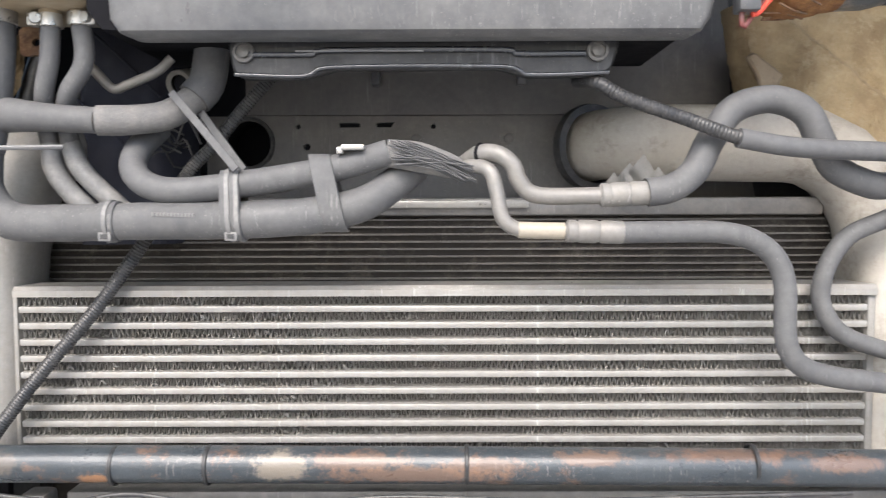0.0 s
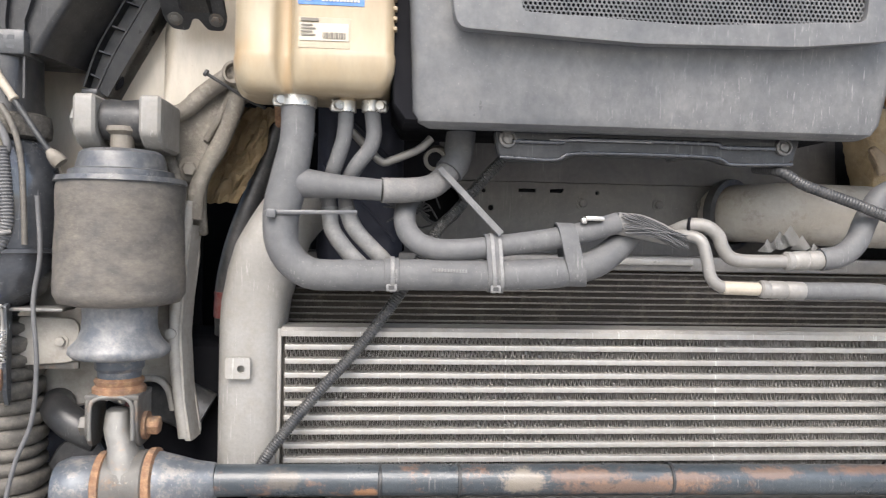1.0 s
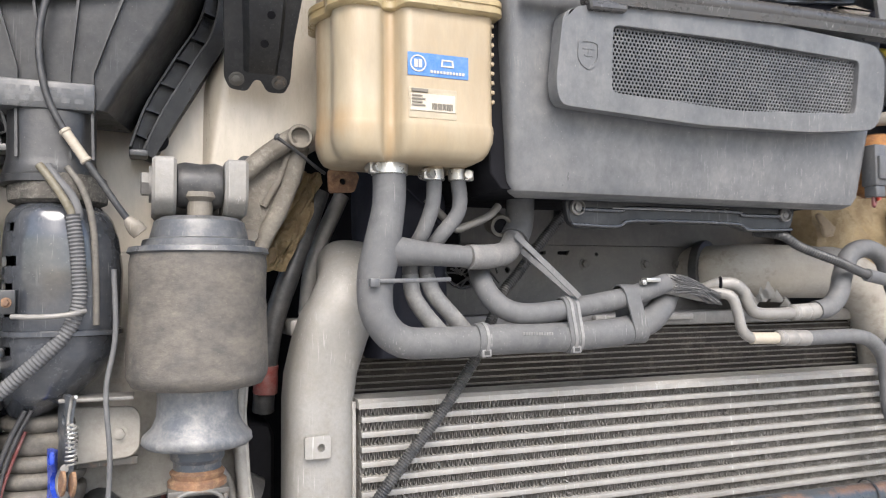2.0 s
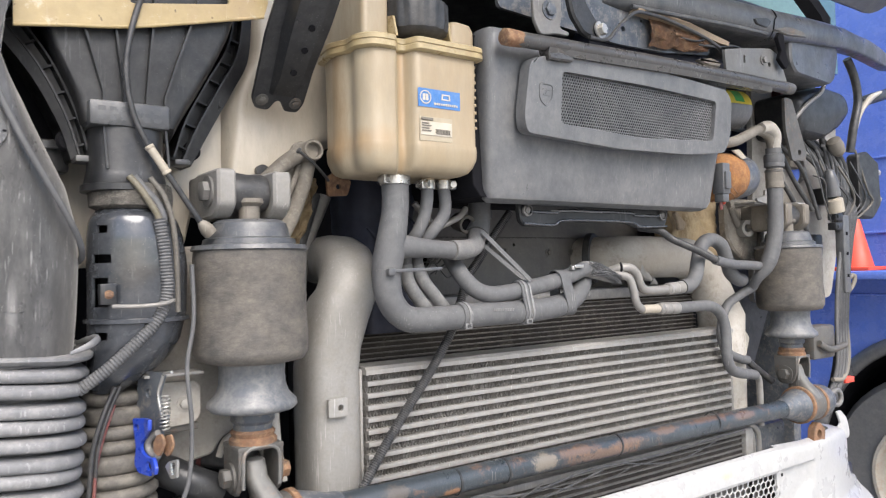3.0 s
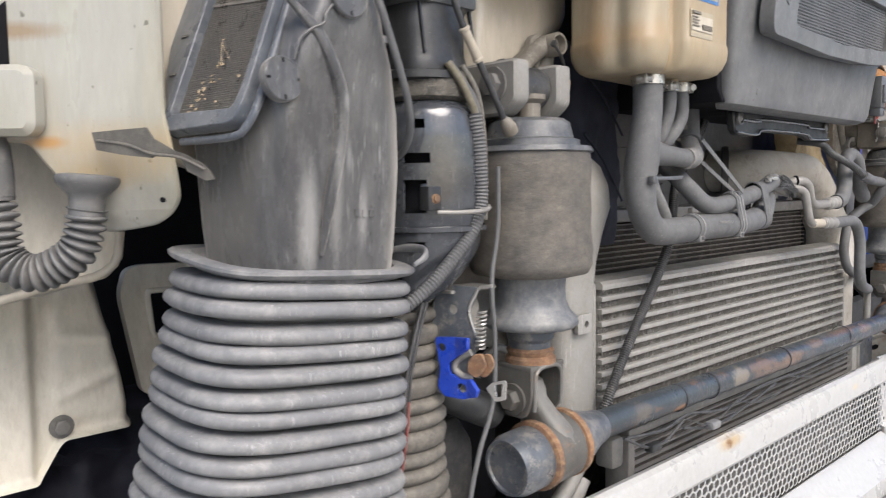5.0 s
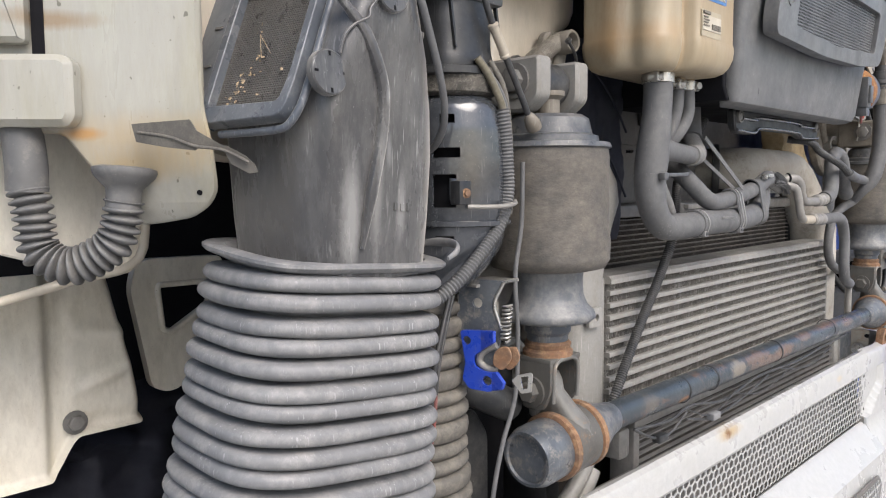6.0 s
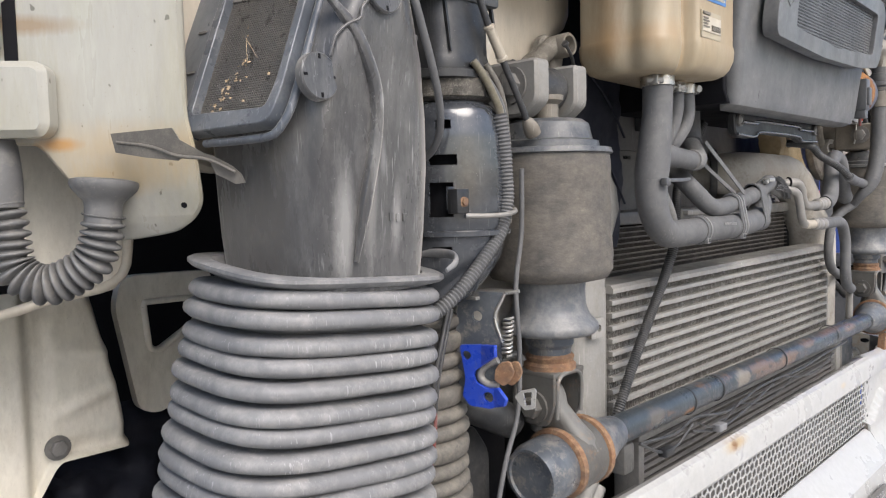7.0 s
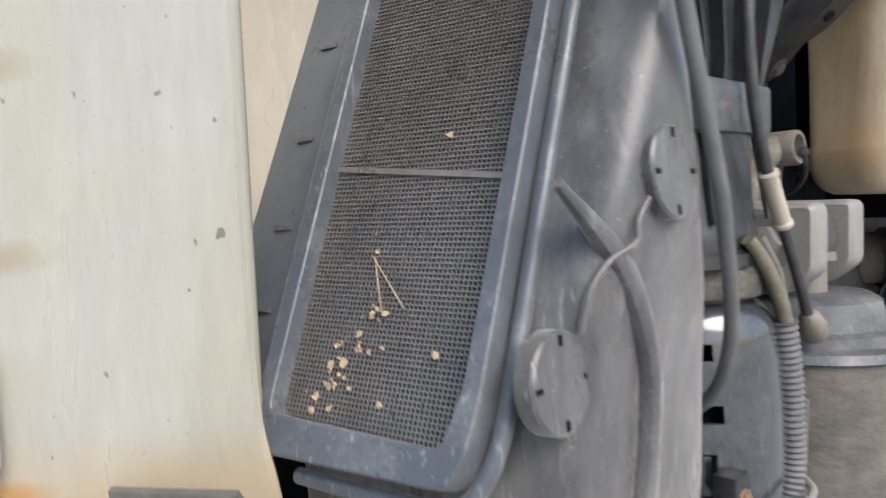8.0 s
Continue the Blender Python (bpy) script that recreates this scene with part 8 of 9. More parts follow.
bm = bmesh.new()
loft(bm, [[V(x, y0 + dy, z0 + dz) for dy, dz in ((-0.009, -0.006), (-0.007, -0.015), (0.010, -0.015), (0.012, -0.006))] for x, y0, z0 in ((-0.205, 0.657, 1.786), (0.06, 0.657, 1.795), (0.35, 0.667, 1.8035))])
part("channel", bm, STRUT, rod, "dirty steel channel under the rod")
for a, b in (((-0.278, 0.657, 1.7838), (-0.25, 0.657, 1.785)), ((0.405, 0.669, 1.8054), (0.435, 0.671, 1.8065))):
    bm = bmesh.new()
    lathe(bm, [(0.006, -0.001), (0.0106, 0.001), (0.0112, 0.010), (0.0104, 0.028), (0.0102, 0.030)], 18, along(a, b))
    for v in bm.verts:
        v.co += V(0.2, 1, 1) * 0.0012 * noise.noise(v.co * 140)
    part("rusty_end", bm, RUST if a[0] < 0 else RUSTY, rod)
bm = bmesh.new()
slab(bm, round_corners([(-0.204, 1.764), (-0.160, 1.766), (-0.158, 1.773), (-0.186, 1.776), (-0.206, 1.774)], 0.002, 2), 0.012, front(0.660), 0.002)
part("clip", bm, STRUT, rod, "small worn clip")

rail = thing("cowl_rail", (0.1, 0.75, 1.86), "dark plastic cowl rail along the open hatch", "cowl")
bm = bmesh.new()
sect = []
for x, f, z0, z1, d in ((-0.03, 0.700, 1.888, 1.955, 0.10), (0.10, 0.680, 1.886, 1.955, 0.10), (0.22, 0.672, 1.889, 1.957, 0.10), (0.32, 0.669, 1.893, 1.960, 0.10), (0.42, 0.672, 1.900, 1.966, 0.10), (0.54, 0.684, 1.915, 1.977, 0.08), (0.64, 0.696, 1.927, 1.984, 0.055),
                        (0.74, 0.709, 1.940, 1.991, 0.042), (0.83, 0.722, 1.946, 1.993, 0.036), (0.90, 0.730, 1.946, 1.996, 0.036), (0.97, 0.740, 1.946, 1.995, 0.036), (1.05, 0.755, 1.949, 1.988, 0.034), (1.085, 0.765, 1.955, 1.976, 0.024)):
    h = z1 - z0
    sect.append([V(x, p[0], p[1]) for p in round_corners([(f + 0.1 * d, z0), (f + 0.002, z0 + 0.18 * h), (f, z0 + 0.5 * h), (f + 0.1 * d, z0 + 0.8 * h), (f + 0.4 * d, z1), (f + d, z1), (f + d, z0)], 0.012, 3)])
loft(bm, sect)
part("rail", bm, DARK_RAIL, rail)
bm = bmesh.new()
tube(bm, [(0.02, 0.694, 1.890), (0.12, 0.680, 1.889), (0.24, 0.672, 1.893), (0.36, 0.671, 1.897)], 0.0035, 8, 0.02)
part("lower_lip", bm, DARK_RAIL, rail)
bm = bmesh.new()
tube(bm, [(0.372, 0.675, 1.889), (0.376, 0.668, 1.905), (0.380, 0.667, 1.925), (0.392, 0.670, 1.935), (0.402, 0.684, 1.952)], 0.0013, 6, 0.006)
part("parting_line", bm, BLACK, rail)
bm = bmesh.new()
sect = []
for y, k in ((0.684, 0.93), (0.687, 0.98), (0.695, 1.0), (0.76, 1.0)):
    o = round_corners([(0.474, 1.945), (0.478, 1.868), (0.500, 1.851), (0.668, 1.853), (0.696, 1.868), (0.720, 1.930), (0.695, 1.978), (0.500, 1.962)], 0.018, 4)
    sect.append([V(0.582 + (p[0] - 0.582) * k, y + 0.008 + 0.10 * max(0.0, p[0] - 0.46), 1.90 + (p[1] - 1.90) * k) for p in o])
loft(bm, sect)
part("end_box", bm, DARK_RAIL, rail)
bm = bmesh.new()
slab(bm, round_corners([(0.385, 1.855), (0.395, 1.870), (0.383, 1.893), (0.392, 1.905), (0.404, 1.902), (0.408, 1.872), (0.420, 1.850), (0.408, 1.838)], 0.004, 3), 0.008, front(0.672), 0.001)
part("fin", bm, BLACK, rail)
bm = bmesh.new()
loft(bm, [[V(c.x + p[0], c.y + p[1], c.z + p[2]) for p in ((-w, 0, 0.6 * w), (w, 0, 0.7 * w), (w, 0.03, 0.7 * w), (-w, 0.03, 0.6 * w), (-0.9 * w, 0.015, -0.5 * w))] for c, w in ((V(0.66, 0.78, 2.10), 0.018), (V(0.72, 0.775, 2.055), 0.024), (V(0.775, 0.772, 2.018), 0.022), (V(0.79, 0.775, 2.003), 0.012))])
part("wiper_arm", bm, BLACK, rail, "black wiper arm end")

cross = thing("hinge_beam", (0.05, 0.75, 1.80), "rusted dark steel frame above the air intake box", "steel frame")
bm = bmesh.new()
slab(bm, round_corners([(-0.24, 1.845), (0.0, 1.832), (0.12, 1.836), (0.24, 1.85), (0.25, 1.90), (0.12, 1.95), (-0.24, 1.95)], 0.008, 3), 0.006, front(0.715), 0.001, holes=[circle(0.016, 1.858, 0.0045, 12), circle(0.060, 1.878, 0.003, 10)])
part("plate", bm, BAR_END, cross)
bm = bmesh.new()
nu, nv = 30, 14
rows = []
for a in range(nu + 1):
    row = []
    for b in range(nv + 1):
        u, v = a / nu, b / nv
        x = 0.070 + 0.155 * u
        lo, hi = 1.838 + 0.012 * u, 1.868 + 0.022 * math.sin(math.pi * (0.25 + 0.6 * u))
        q = V(x * 40, 1.7, v * 5)
        row.append(bm.verts.new((x + 0.004 * noise.noise(q), 0.703 - 0.006 * math.sin(math.pi * v) + 0.003 * noise.noise(q * 1.7), lo + (hi - lo) * v + 0.004 * noise.noise(q + V(7, 0, 0)))))
    rows.append(row)
for a in range(nu):
    for b in range(nv):
        bm.faces.new((rows[a][b], rows[a + 1][b], rows[a + 1][b + 1], rows[a][b + 1]))
bmesh.ops.solidify(bm, geom=list(bm.faces), thickness=0.004)
rp = part("rusted_gusset", bm, RUST, cross, "flaking orange rusted gusset")
bm = bmesh.new()
lathe(bm, [(0.0, 0.0), (0.0055, 0.0), (0.0055, 0.002)], 14, along((0.126, 0.6985, 1.866), (0.126, 0.6, 1.866)), caps=False)
part("hole", bm, BLACK, rp)
bm = bmesh.new()
loft(bm, [[V(x, 0.692 + d, z) for d, z in ((-0.004, z0), (-0.002, z0 - t), (0.016, z0 - t), (0.016, z0 + 0.002))] for x, z0, t in ((0.030, 1.888, 0.004), (0.10, 1.889, 0.008), (0.16, 1.887, 0.011), (0.22, 1.879, 0.010), (0.27, 1.872, 0.006))])
part("ledge", bm, WOOD_LEDGE, cross, "pale tan worn ledge")
bm = bmesh.new()
o = round_corners([(0.239, 1.853), (0.30, 1.864), (0.383, 1.876), (0.412, 1.866), (0.436, 1.821), (0.34, 1.815), (0.245, 1.812)], 0.006, 3)
slab(bm, o, 0.005, front(0.684), 0.001, holes=[circle(0.378, 1.846, 0.0045, 10), [(0.296, 1.838), (0.302, 1.838), (0.302, 1.852), (0.296, 1.852)]])
part("hinge_plate", bm, PLATE_GREY, cross, "grey scuffed hinge plate")
bolt(cross, (0.357, 0.6785, 1.851), (0, -1, 0), 0.006, 0.006, STEEL_GREY)
bm = bmesh.new()
slab(bm, round_corners([(-0.216, 1.86), (-0.214, 1.819), (-0.202, 1.801), (-0.174, 1.807), (-0.150, 1.808), (-0.148, 1.813), (-0.166, 1.816), (-0.162, 1.833), (-0.162, 1.87)], 0.006, 3), 0.006, front(0.672), 0.001)
part("hinge_plate", bm, STEEL_GREY, cross)
bolt(cross, (-0.186, 0.666, 1.838), (0, -1, 0), 0.009, 0.006, BAR_END)
bm = bmesh.new()
o = round_corners([(-0.160, 1.870), (-0.150, 1.835), (-0.130, 1.813), (-0.108, 1.808), (-0.092, 1.815), (-0.090, 1.829), (-0.106, 1.840), (-0.122, 1.858), (-0.128, 1.880)], 0.006, 3)
slab(bm, o, 0.012, front(0.668), 0.003)
part("lever", bm, PLASTIC_DARK, cross)
bolt(cross, (-0.098, 0.656, 1.8215), (0.15, -1, 0.1), 0.0085, 0.010, STEEL)
for pts in (((0.198, 1.877), (0.232, 1.884), (0.247, 1.880), (0.236, 1.868), (0.206, 1.869)), ((0.252, 1.868), (0.30, 1.881), (0.345, 1.879), (0.356, 1.872), (0.30, 1.866))):
    bm = bmesh.new()
    slab(bm, round_corners([p for p in pts], 0.003, 2), 0.005, front(0.676) @ Matrix.Rotation(0.04, 4, "X"), 0.001)
    part("bent_scrap", bm, PLASTIC_DARK if pts[0][0] < 0.22 else RUSTY, cross)
bm = bmesh.new()
slab(bm, round_corners([(0.168, 1.826), (0.207, 1.834), (0.236, 1.829), (0.226, 1.819), (0.19, 1.818)], 0.005, 3), 0.010, front(0.69), 0.003)
part("foam_strip", bm, CAST_DIRTY, cross, "pale dirty foam strip")
bm = bmesh.new()
box(bm, (-0.05, 0.72, 1.81), (0.40, 0.76, 1.855), 0.01)
part("rear_beam", bm, NAVY, cross, "dark blue-black beam")
bm = bmesh.new()
tube(bm, [(-0.125, 0.650, 1.806), (-0.088, 0.650, 1.809), (-0.060, 0.652, 1.834), (-0.014, 0.660, 1.864), (0.04, 0.672, 1.874), (0.085, 0.672, 1.872), (0.160, 0.668, 1.860), (0.210, 0.668, 1.848)], 0.0028, 8, 0.006)
solo("cable", bm, RUBBER_DARK, "dark cable looping from the lever across the rusty frame", "wire", "wires above the air intake box")
rng = random.Random(17)
for k in range(4):
    x = 0.20 + 0.06 * k
    bm = bmesh.new()
    tube(bm, [(x - 0.08, 0.705, 1.862 + rng.uniform(-0.01, 0.02)), (x - 0.02, 0.695, 1.856 + rng.uniform(-0.012, 0.01)), (x + 0.04, 0.697, 1.866 + rng.uniform(-0.01, 0.012)), (x + 0.10, 0.71, 1.868)], 0.0018 + 0.0008 * (k % 3), 8, 0.012)
    solo("cable", bm, RUBBER_DARK, "dark wire behind the hinge plate", "wire", "wires above the air intake box")

# ---- right side of the bay ----
back = thing("cab_bulkhead", (0.5, 0.95, 1.2), "dark cab bulkhead behind the pipes and cables", "cab panel")
bm = bmesh.new()
o = round_corners([(0.42, 1.20), (0.72, 1.20), (0.86, 1.45), (0.86, 1.92), (0.30, 1.92), (0.28, 1.56)], 0.02, 4)
slab(bm, o, 0.03, front(0.985), 0.006)
part("panel", bm, PLASTIC_DARK, back)
bm = bmesh.new()
rows = []
for i in range(61):
    row = []
    for j in range(41):
        u, v = i / 60, j / 40
        z = 1.495 + 0.150 * v
        left = 0.297 + 0.010 * math.sin(3 * v) + 0.05 * max(0.0, 0.55 - v)
        x = left + (0.50 - left) * u
        beyond = (x - 0.365) * 0.62 + (z - 1.620) * 0.78
        q = V(x * 40, z * 40, 3.1)
        y = 0.866 + 0.030 * max(0.0, 1 - u / 0.06) ** 2 + 0.016 * min(1.0, max(0.0, beyond / 0.010)) - 0.35 * max(0.0, -beyond) * 0.2
        row.append(bm.verts.new((x + 0.003 * noise.noise(q * 2), y + 0.004 * noise.noise(q) + 0.0022 * noise.noise(q * 4), z + 0.003 * noise.noise(q + V(7, 0, 0)))))
    rows.append(row)
for p, q in zip(rows, rows[1:]):
    for j in range(40):
        bm.faces.new((p[j], p[j + 1], q[j + 1], q[j]))
thicken(bm, V(0, 0.008, 0))
solo("insulation_mat", bm, WOOL, "coarse tan foam insulation beside the air intake box", "insulation")
bm = bmesh.new()
slab(bm, round_corners([(0.304, 1.586), (0.311, 1.591), (0.341, 1.568), (0.335, 1.555), (0.318, 1.553), (0.316, 1.566)], 0.003, 3), 0.008, front(0.848), 0.002)
solo("foam_scrap", bm, WOOD_LEDGE, "tan foam scrap against the insulation", "foam")
horn = thing("rusty_horn", (0.30, 0.737, 1.60), "orange rusted horn with a grey-blue drum beside the air intake box", "horn")
bm = bmesh.new()
lathe(bm, [(0.0, -0.002), (0.026, -0.002), (0.030, 0.004), (0.036, 0.006), (0.041, 0.012), (0.0435, 0.020), (0.0425, 0.026), (0.0440, 0.030), (0.0445, 0.050), (0.0425, 0.055), (0.0415, 0.068), (0.038, 0.070)], 40, along((0.268, 0.737, 1.640), (0.34, 0.742, 1.646)), caps=False)
for v in bm.verts:
    v.co += V(0.3, 1, 1) * 0.0020 * noise.noise(v.co * 70)
part("rusted_shell", bm, RUST_ORANGE, horn, "flaking orange rust shell", 50)
bm = bmesh.new()
rng = random.Random(31)
for k in range(9):
    a = 3.6 + 0.28 * k
    c0 = V(0.272 + 0.004 * (k % 3), 0.737 + 0.0455 * math.cos(a), 1.643 + 0.0455 * math.sin(a))
    c1 = V(0.318 + rng.uniform(-0.01, 0.012), 0.740 + 0.0475 * math.cos(a + 0.35), 1.646 + 0.0475 * math.sin(a + 0.35))
    tube(bm, [c0, c0.lerp(c1, 0.5) + V(0, -0.002, 0.003 * rng.uniform(-1, 1)), c1], 0.0009, 5, 0.008)
tagged(part("rusty_wire", bm, RUST, horn, "thin rusty wire strands"), kind="stuff")
bm = bmesh.new()
lathe(bm, [(0.036, 0.0), (0.0405, 0.003), (0.0410, 0.030), (0.0385, 0.045), (0.030, 0.054), (0.0, 0.056)], 36, along((0.334, 0.742, 1.6455), (0.40, 0.746, 1.650)), caps=False)
part("drum", bm, BAR_END, horn, "scuffed blue-grey drum")
bm = bmesh.new()
slab(bm, round_corners([(0.300, 1.688), (0.322, 1.692), (0.345, 1.678), (0.330, 1.674)], 0.002, 2), 0.003, front(0.712), 0.0008)
part("paper_tag", bm, TAPE, horn, "torn pale tag")
yel = thing("filter_cap", (0.33, 0.742, 1.735), "grey reservoir with a yellow and green sticker", "reservoir")
CAN = along((0.262, 0.742, 1.768), (0.375, 0.742, 1.772))
bm = bmesh.new()
lathe(bm, [(0.026, -0.002), (0.034, 0.003), (0.036, 0.012), (0.036, 0.095), (0.033, 0.106), (0.022, 0.112)], 32, CAN)
part("body", bm, PLASTIC, yel)


def wrap(r, h0, h1, a0, a1, n=14):
    """A curved patch on the reservoir, between two angles."""
    b = bmesh.new()
    lo = [b.verts.new(CAN @ V(r * math.cos(a0 + (a1 - a0) * k / n), r * math.sin(a0 + (a1 - a0) * k / n), h0)) for k in range(n + 1)]
    hi = [b.verts.new(CAN @ V(r * math.cos(a0 + (a1 - a0) * k / n), r * math.sin(a0 + (a1 - a0) * k / n), h1)) for k in range(n + 1)]
    for k in range(n):
        b.faces.new((lo[k], lo[k + 1], hi[k + 1], hi[k]))
    bmesh.ops.solidify(b, geom=list(b.faces), thickness=0.0006)
    return b


front_turn = math.atan2(*reversed([(CAN.inverted().to_3x3() @ V(0, -1, 0.62))[k] for k in (0, 1)]))
st = part("sticker", wrap(0.0368, 0.028, 0.100, front_turn - 0.55, front_turn + 0.45), YELLOW, yel, "yellow sticker")
part("print_bar", wrap(0.0376, 0.048, 0.076, front_turn - 0.35, front_turn + 0.35), GREEN, st)
plug = thing("plug_connector", (0.2400, 0.6880, 1.5850), "dark grey plug with red wires hanging beside the air intake box", "connector")
bm = bmesh.new()
box(bm, (0.2370, 0.6880, 1.6070), (0.2580, 0.7100, 1.6600), 0.002)
box(bm, (0.2400, 0.6840, 1.6150), (0.2550, 0.6900, 1.6450), 0.0015)
box(bm, (0.2390, 0.6900, 1.5930), (0.2560, 0.7080, 1.6080), 0.0015)
part("housing", bm, PLASTIC, plug)
for k, pts in enumerate((((0.2440, 0.6990, 1.5990), (0.2435, 0.6990, 1.5870), (0.2455, 0.7000, 1.5810), (0.2520, 0.7020, 1.5890), (0.2680, 0.7080, 1.6060), (0.2880, 0.7180, 1.6130)), ((0.2520, 0.6990, 1.5990), (0.2530, 0.6990, 1.5910), (0.2600, 0.7020, 1.5950), (0.2740, 0.7100, 1.6090), (0.2930, 0.7230, 1.6170)))):
    bm = bmesh.new()
    tube(bm, list(pts), 0.0022, 8, 0.004)
    part("wire", bm, ORANGE if k else RED, plug, "red wire")
bm = bmesh.new()
lathe(bm, [(0.013, 0), (0.0185, 0.002), (0.0185, 0.030), (0.016, 0.032), (0.013, 0.034)], 20, along((0.788, 0.772, 1.594), (0.778, 0.772, 1.63)))
solo("tape_wrap", bm, TAPE, "cream tape wrapped round cables of the bundle", "tape")
bm = bmesh.new()
lathe(bm, [(0.008, 0), (0.016, 0.002), (0.015, 0.04), (0.010, 0.058), (0.006, 0.062)], 18, along((0.778, 0.772, 1.628), (0.765, 0.775, 1.70)))
solo("cable_boot", bm, PLASTIC, "dark rubber boot above the cream tape", "cable boot")
bm = bmesh.new()
lathe(bm, [(0.006, 0), (0.015, 0.004), (0.017, 0.020), (0.014, 0.038), (0.006, 0.046)], 18, along((0.785, 0.772, 1.758), (0.820, 0.772, 1.722)))
solo("connector", bm, CAST_DIRTY, "dirty pale plastic connector among the cables", "connector")
rng = random.Random(23)
for k in range(9):
    x = 0.70 + 0.028 * k
    bm = bmesh.new()
    tube(bm, [(x, 0.79, 1.70 + rng.uniform(-0.03, 0.05)), (x + 0.02, 0.775, 1.66 + rng.uniform(-0.02, 0.02)), (x + 0.035 + rng.uniform(-0.02, 0.02), 0.778, 1.62), (0.80 + 0.006 * k, 0.785, 1.56)], 0.0015 + 0.0006 * (k % 3), 6, 0.012)
    solo("cable", bm, (RUBBER, RUBBER_DARK, BELLOWS_OLD)[k % 3], "thin pale and dark wire in the wiring bundle", "wire", "thin wires of the bundle")
# metal pipe from the box across and the thick hose down
bm = bmesh.new()
tube(bm, [(0.26, 0.72, 1.70), (0.31, 0.715, 1.705), (0.36, 0.715, 1.722), (0.40, 0.72, 1.735), (0.44, 0.722, 1.728), (0.455, 0.722, 1.70)], 0.0095, 14, 0.008)
solo("bent_pipe", bm, CAST_DIRTY, "bent pale metal pipe leaving the air intake box", "pipe")
th = thing("heater_hose", (0.46, 0.72, 1.48), "long grey rubber hose hanging beside the air spring", "hose", "coolant hoses")
bm = bmesh.new()
tube(bm, [(0.455, 0.722, 1.705), (0.456, 0.722, 1.66), (0.455, 0.722, 1.60), (0.452, 0.722, 1.55), (0.443, 0.724, 1.512), (0.434, 0.728, 1.487)], 0.0145, 18, 0.008, wobble=0.02)
part("hose", bm, RUBBER, th)
for z, r, h, m_ in ((1.668, 0.0185, 0.026, RUBBER), (1.628, 0.0165, 0.038, CAST_DIRTY)):
    bm = bmesh.new()
    lathe(bm, [(0.0140, 0), (r, 0.0015), (r, h * 0.3), (r - 0.0006, h * 0.36), (r, h * 0.42), (r, h - 0.0015), (0.0140, h)], 24, Matrix.Translation((0.456, 0.722, z)), caps=False)
    part("hose_sleeve", bm, m_, th)
bm = bmesh.new()
lathe(bm, [(0.0165, 0), (0.0178, 0.0008), (0.0178, 0.0045), (0.0165, 0.005)], 24, Matrix.Translation((0.456, 0.722, 1.659)), caps=False)
part("clamp_band", bm, RUSTY, th)
bm = bmesh.new()
tube(bm, [(0.405, 0.716, 1.738), (0.43, 0.716, 1.742), (0.452, 0.718, 1.730), (0.456, 0.722, 1.705)], [0.0105, 0.0128, 0.0132, 0.0128], 16, 0.006, wobble=0.05)
part("elbow_fitting", bm, PIPE_CRUST, th, "pale dusty elbow fitting")
bm = bmesh.new()
tube(bm, [(0.437, 0.727, 1.494), (0.430, 0.732, 1.476), (0.424, 0.745, 1.458), (0.430, 0.76, 1.44)], [0.0155, 0.0125, 0.0092, 0.0086], 16, 0.005)
part("lower_branch", bm, RUBBER, th)
bm = bmesh.new()
o = round_corners([(0.555, 1.822), (0.584, 1.820), (0.612, 1.760), (0.634, 1.716), (0.628, 1.697), (0.578, 1.694), (0.556, 1.755)], 0.006, 3)
slab(bm, o, 0.006, front(0.758), 0.001, holes=[circle(0.606, 1.713, 0.006, 10)])
solo("bracket_plate", bm, RUSTY, "dusty brown-grey steel bracket plate", "bracket")
lug = thing("bracket_plate", (0.52, 0.79, 1.60), "pale steel lug below the rusty horn", "bracket")
bm = bmesh.new()
o = round_corners([(0.515, 1.634), (0.556, 1.635), (0.554, 1.610), (0.520, 1.606), (0.486, 1.610), (0.484, 1.616), (0.515, 1.622)], 0.003, 3)
slab(bm, o, 0.005, front(0.782), 0.001, holes=[circle(0.542, 1.622, 0.006, 12)])
part("plate", bm, CAST, lug)
bm = bmesh.new()
box(bm, (0.488, 0.784, 1.605), (0.556, 0.83, 1.610), 0.001)
part("fold", bm, CAST, lug)
bm = bmesh.new()
tube(bm, [(0.540, 0.786, 1.606), (0.541, 0.787, 1.575), (0.542, 0.79, 1.565)], 0.0018, 8, 0.01)
part("pin", bm, STEEL, lug)
castr = thing("cast_bracket", (0.52, 0.87, 1.49), "dirty cast cab bracket with a bush ring behind the hoses", "bracket")
bm = bmesh.new()
o = round_corners([(0.490, 1.612), (0.52, 1.622), (0.610, 1.624), (0.630, 1.590), (0.625, 1.490), (0.552, 1.492), (0.515, 1.515), (0.492, 1.545)], 0.012, 4)
slab(bm, o, 0.02, front(0.872), 0.004)
part("casting", bm, CAST_ROUGH, castr)
for pts in ([(0.495, 0.850, 1.608), (0.54, 0.850, 1.613), (0.60, 0.850, 1.614)], [(0.505, 0.850, 1.605), (0.520, 0.850, 1.578), (0.535, 0.850, 1.562)], [(0.612, 0.850, 1.60), (0.612, 0.850, 1.55), (0.608, 0.850, 1.50)]):
    bm = bmesh.new()
    tube(bm, pts, 0.008, 12, 0.01)
    part("rib", bm, CAST_ROUGH, castr)
bm = bmesh.new()
lathe(bm, [(0.009, 0.018), (0.009, 0.0), (0.017, -0.002), (0.018, 0.004), (0.018, 0.022)], 28, along((0.541, 0.834, 1.560), (0.56, 0.90, 1.560)), caps=False)
part("bush_ring", bm, CAST, castr)
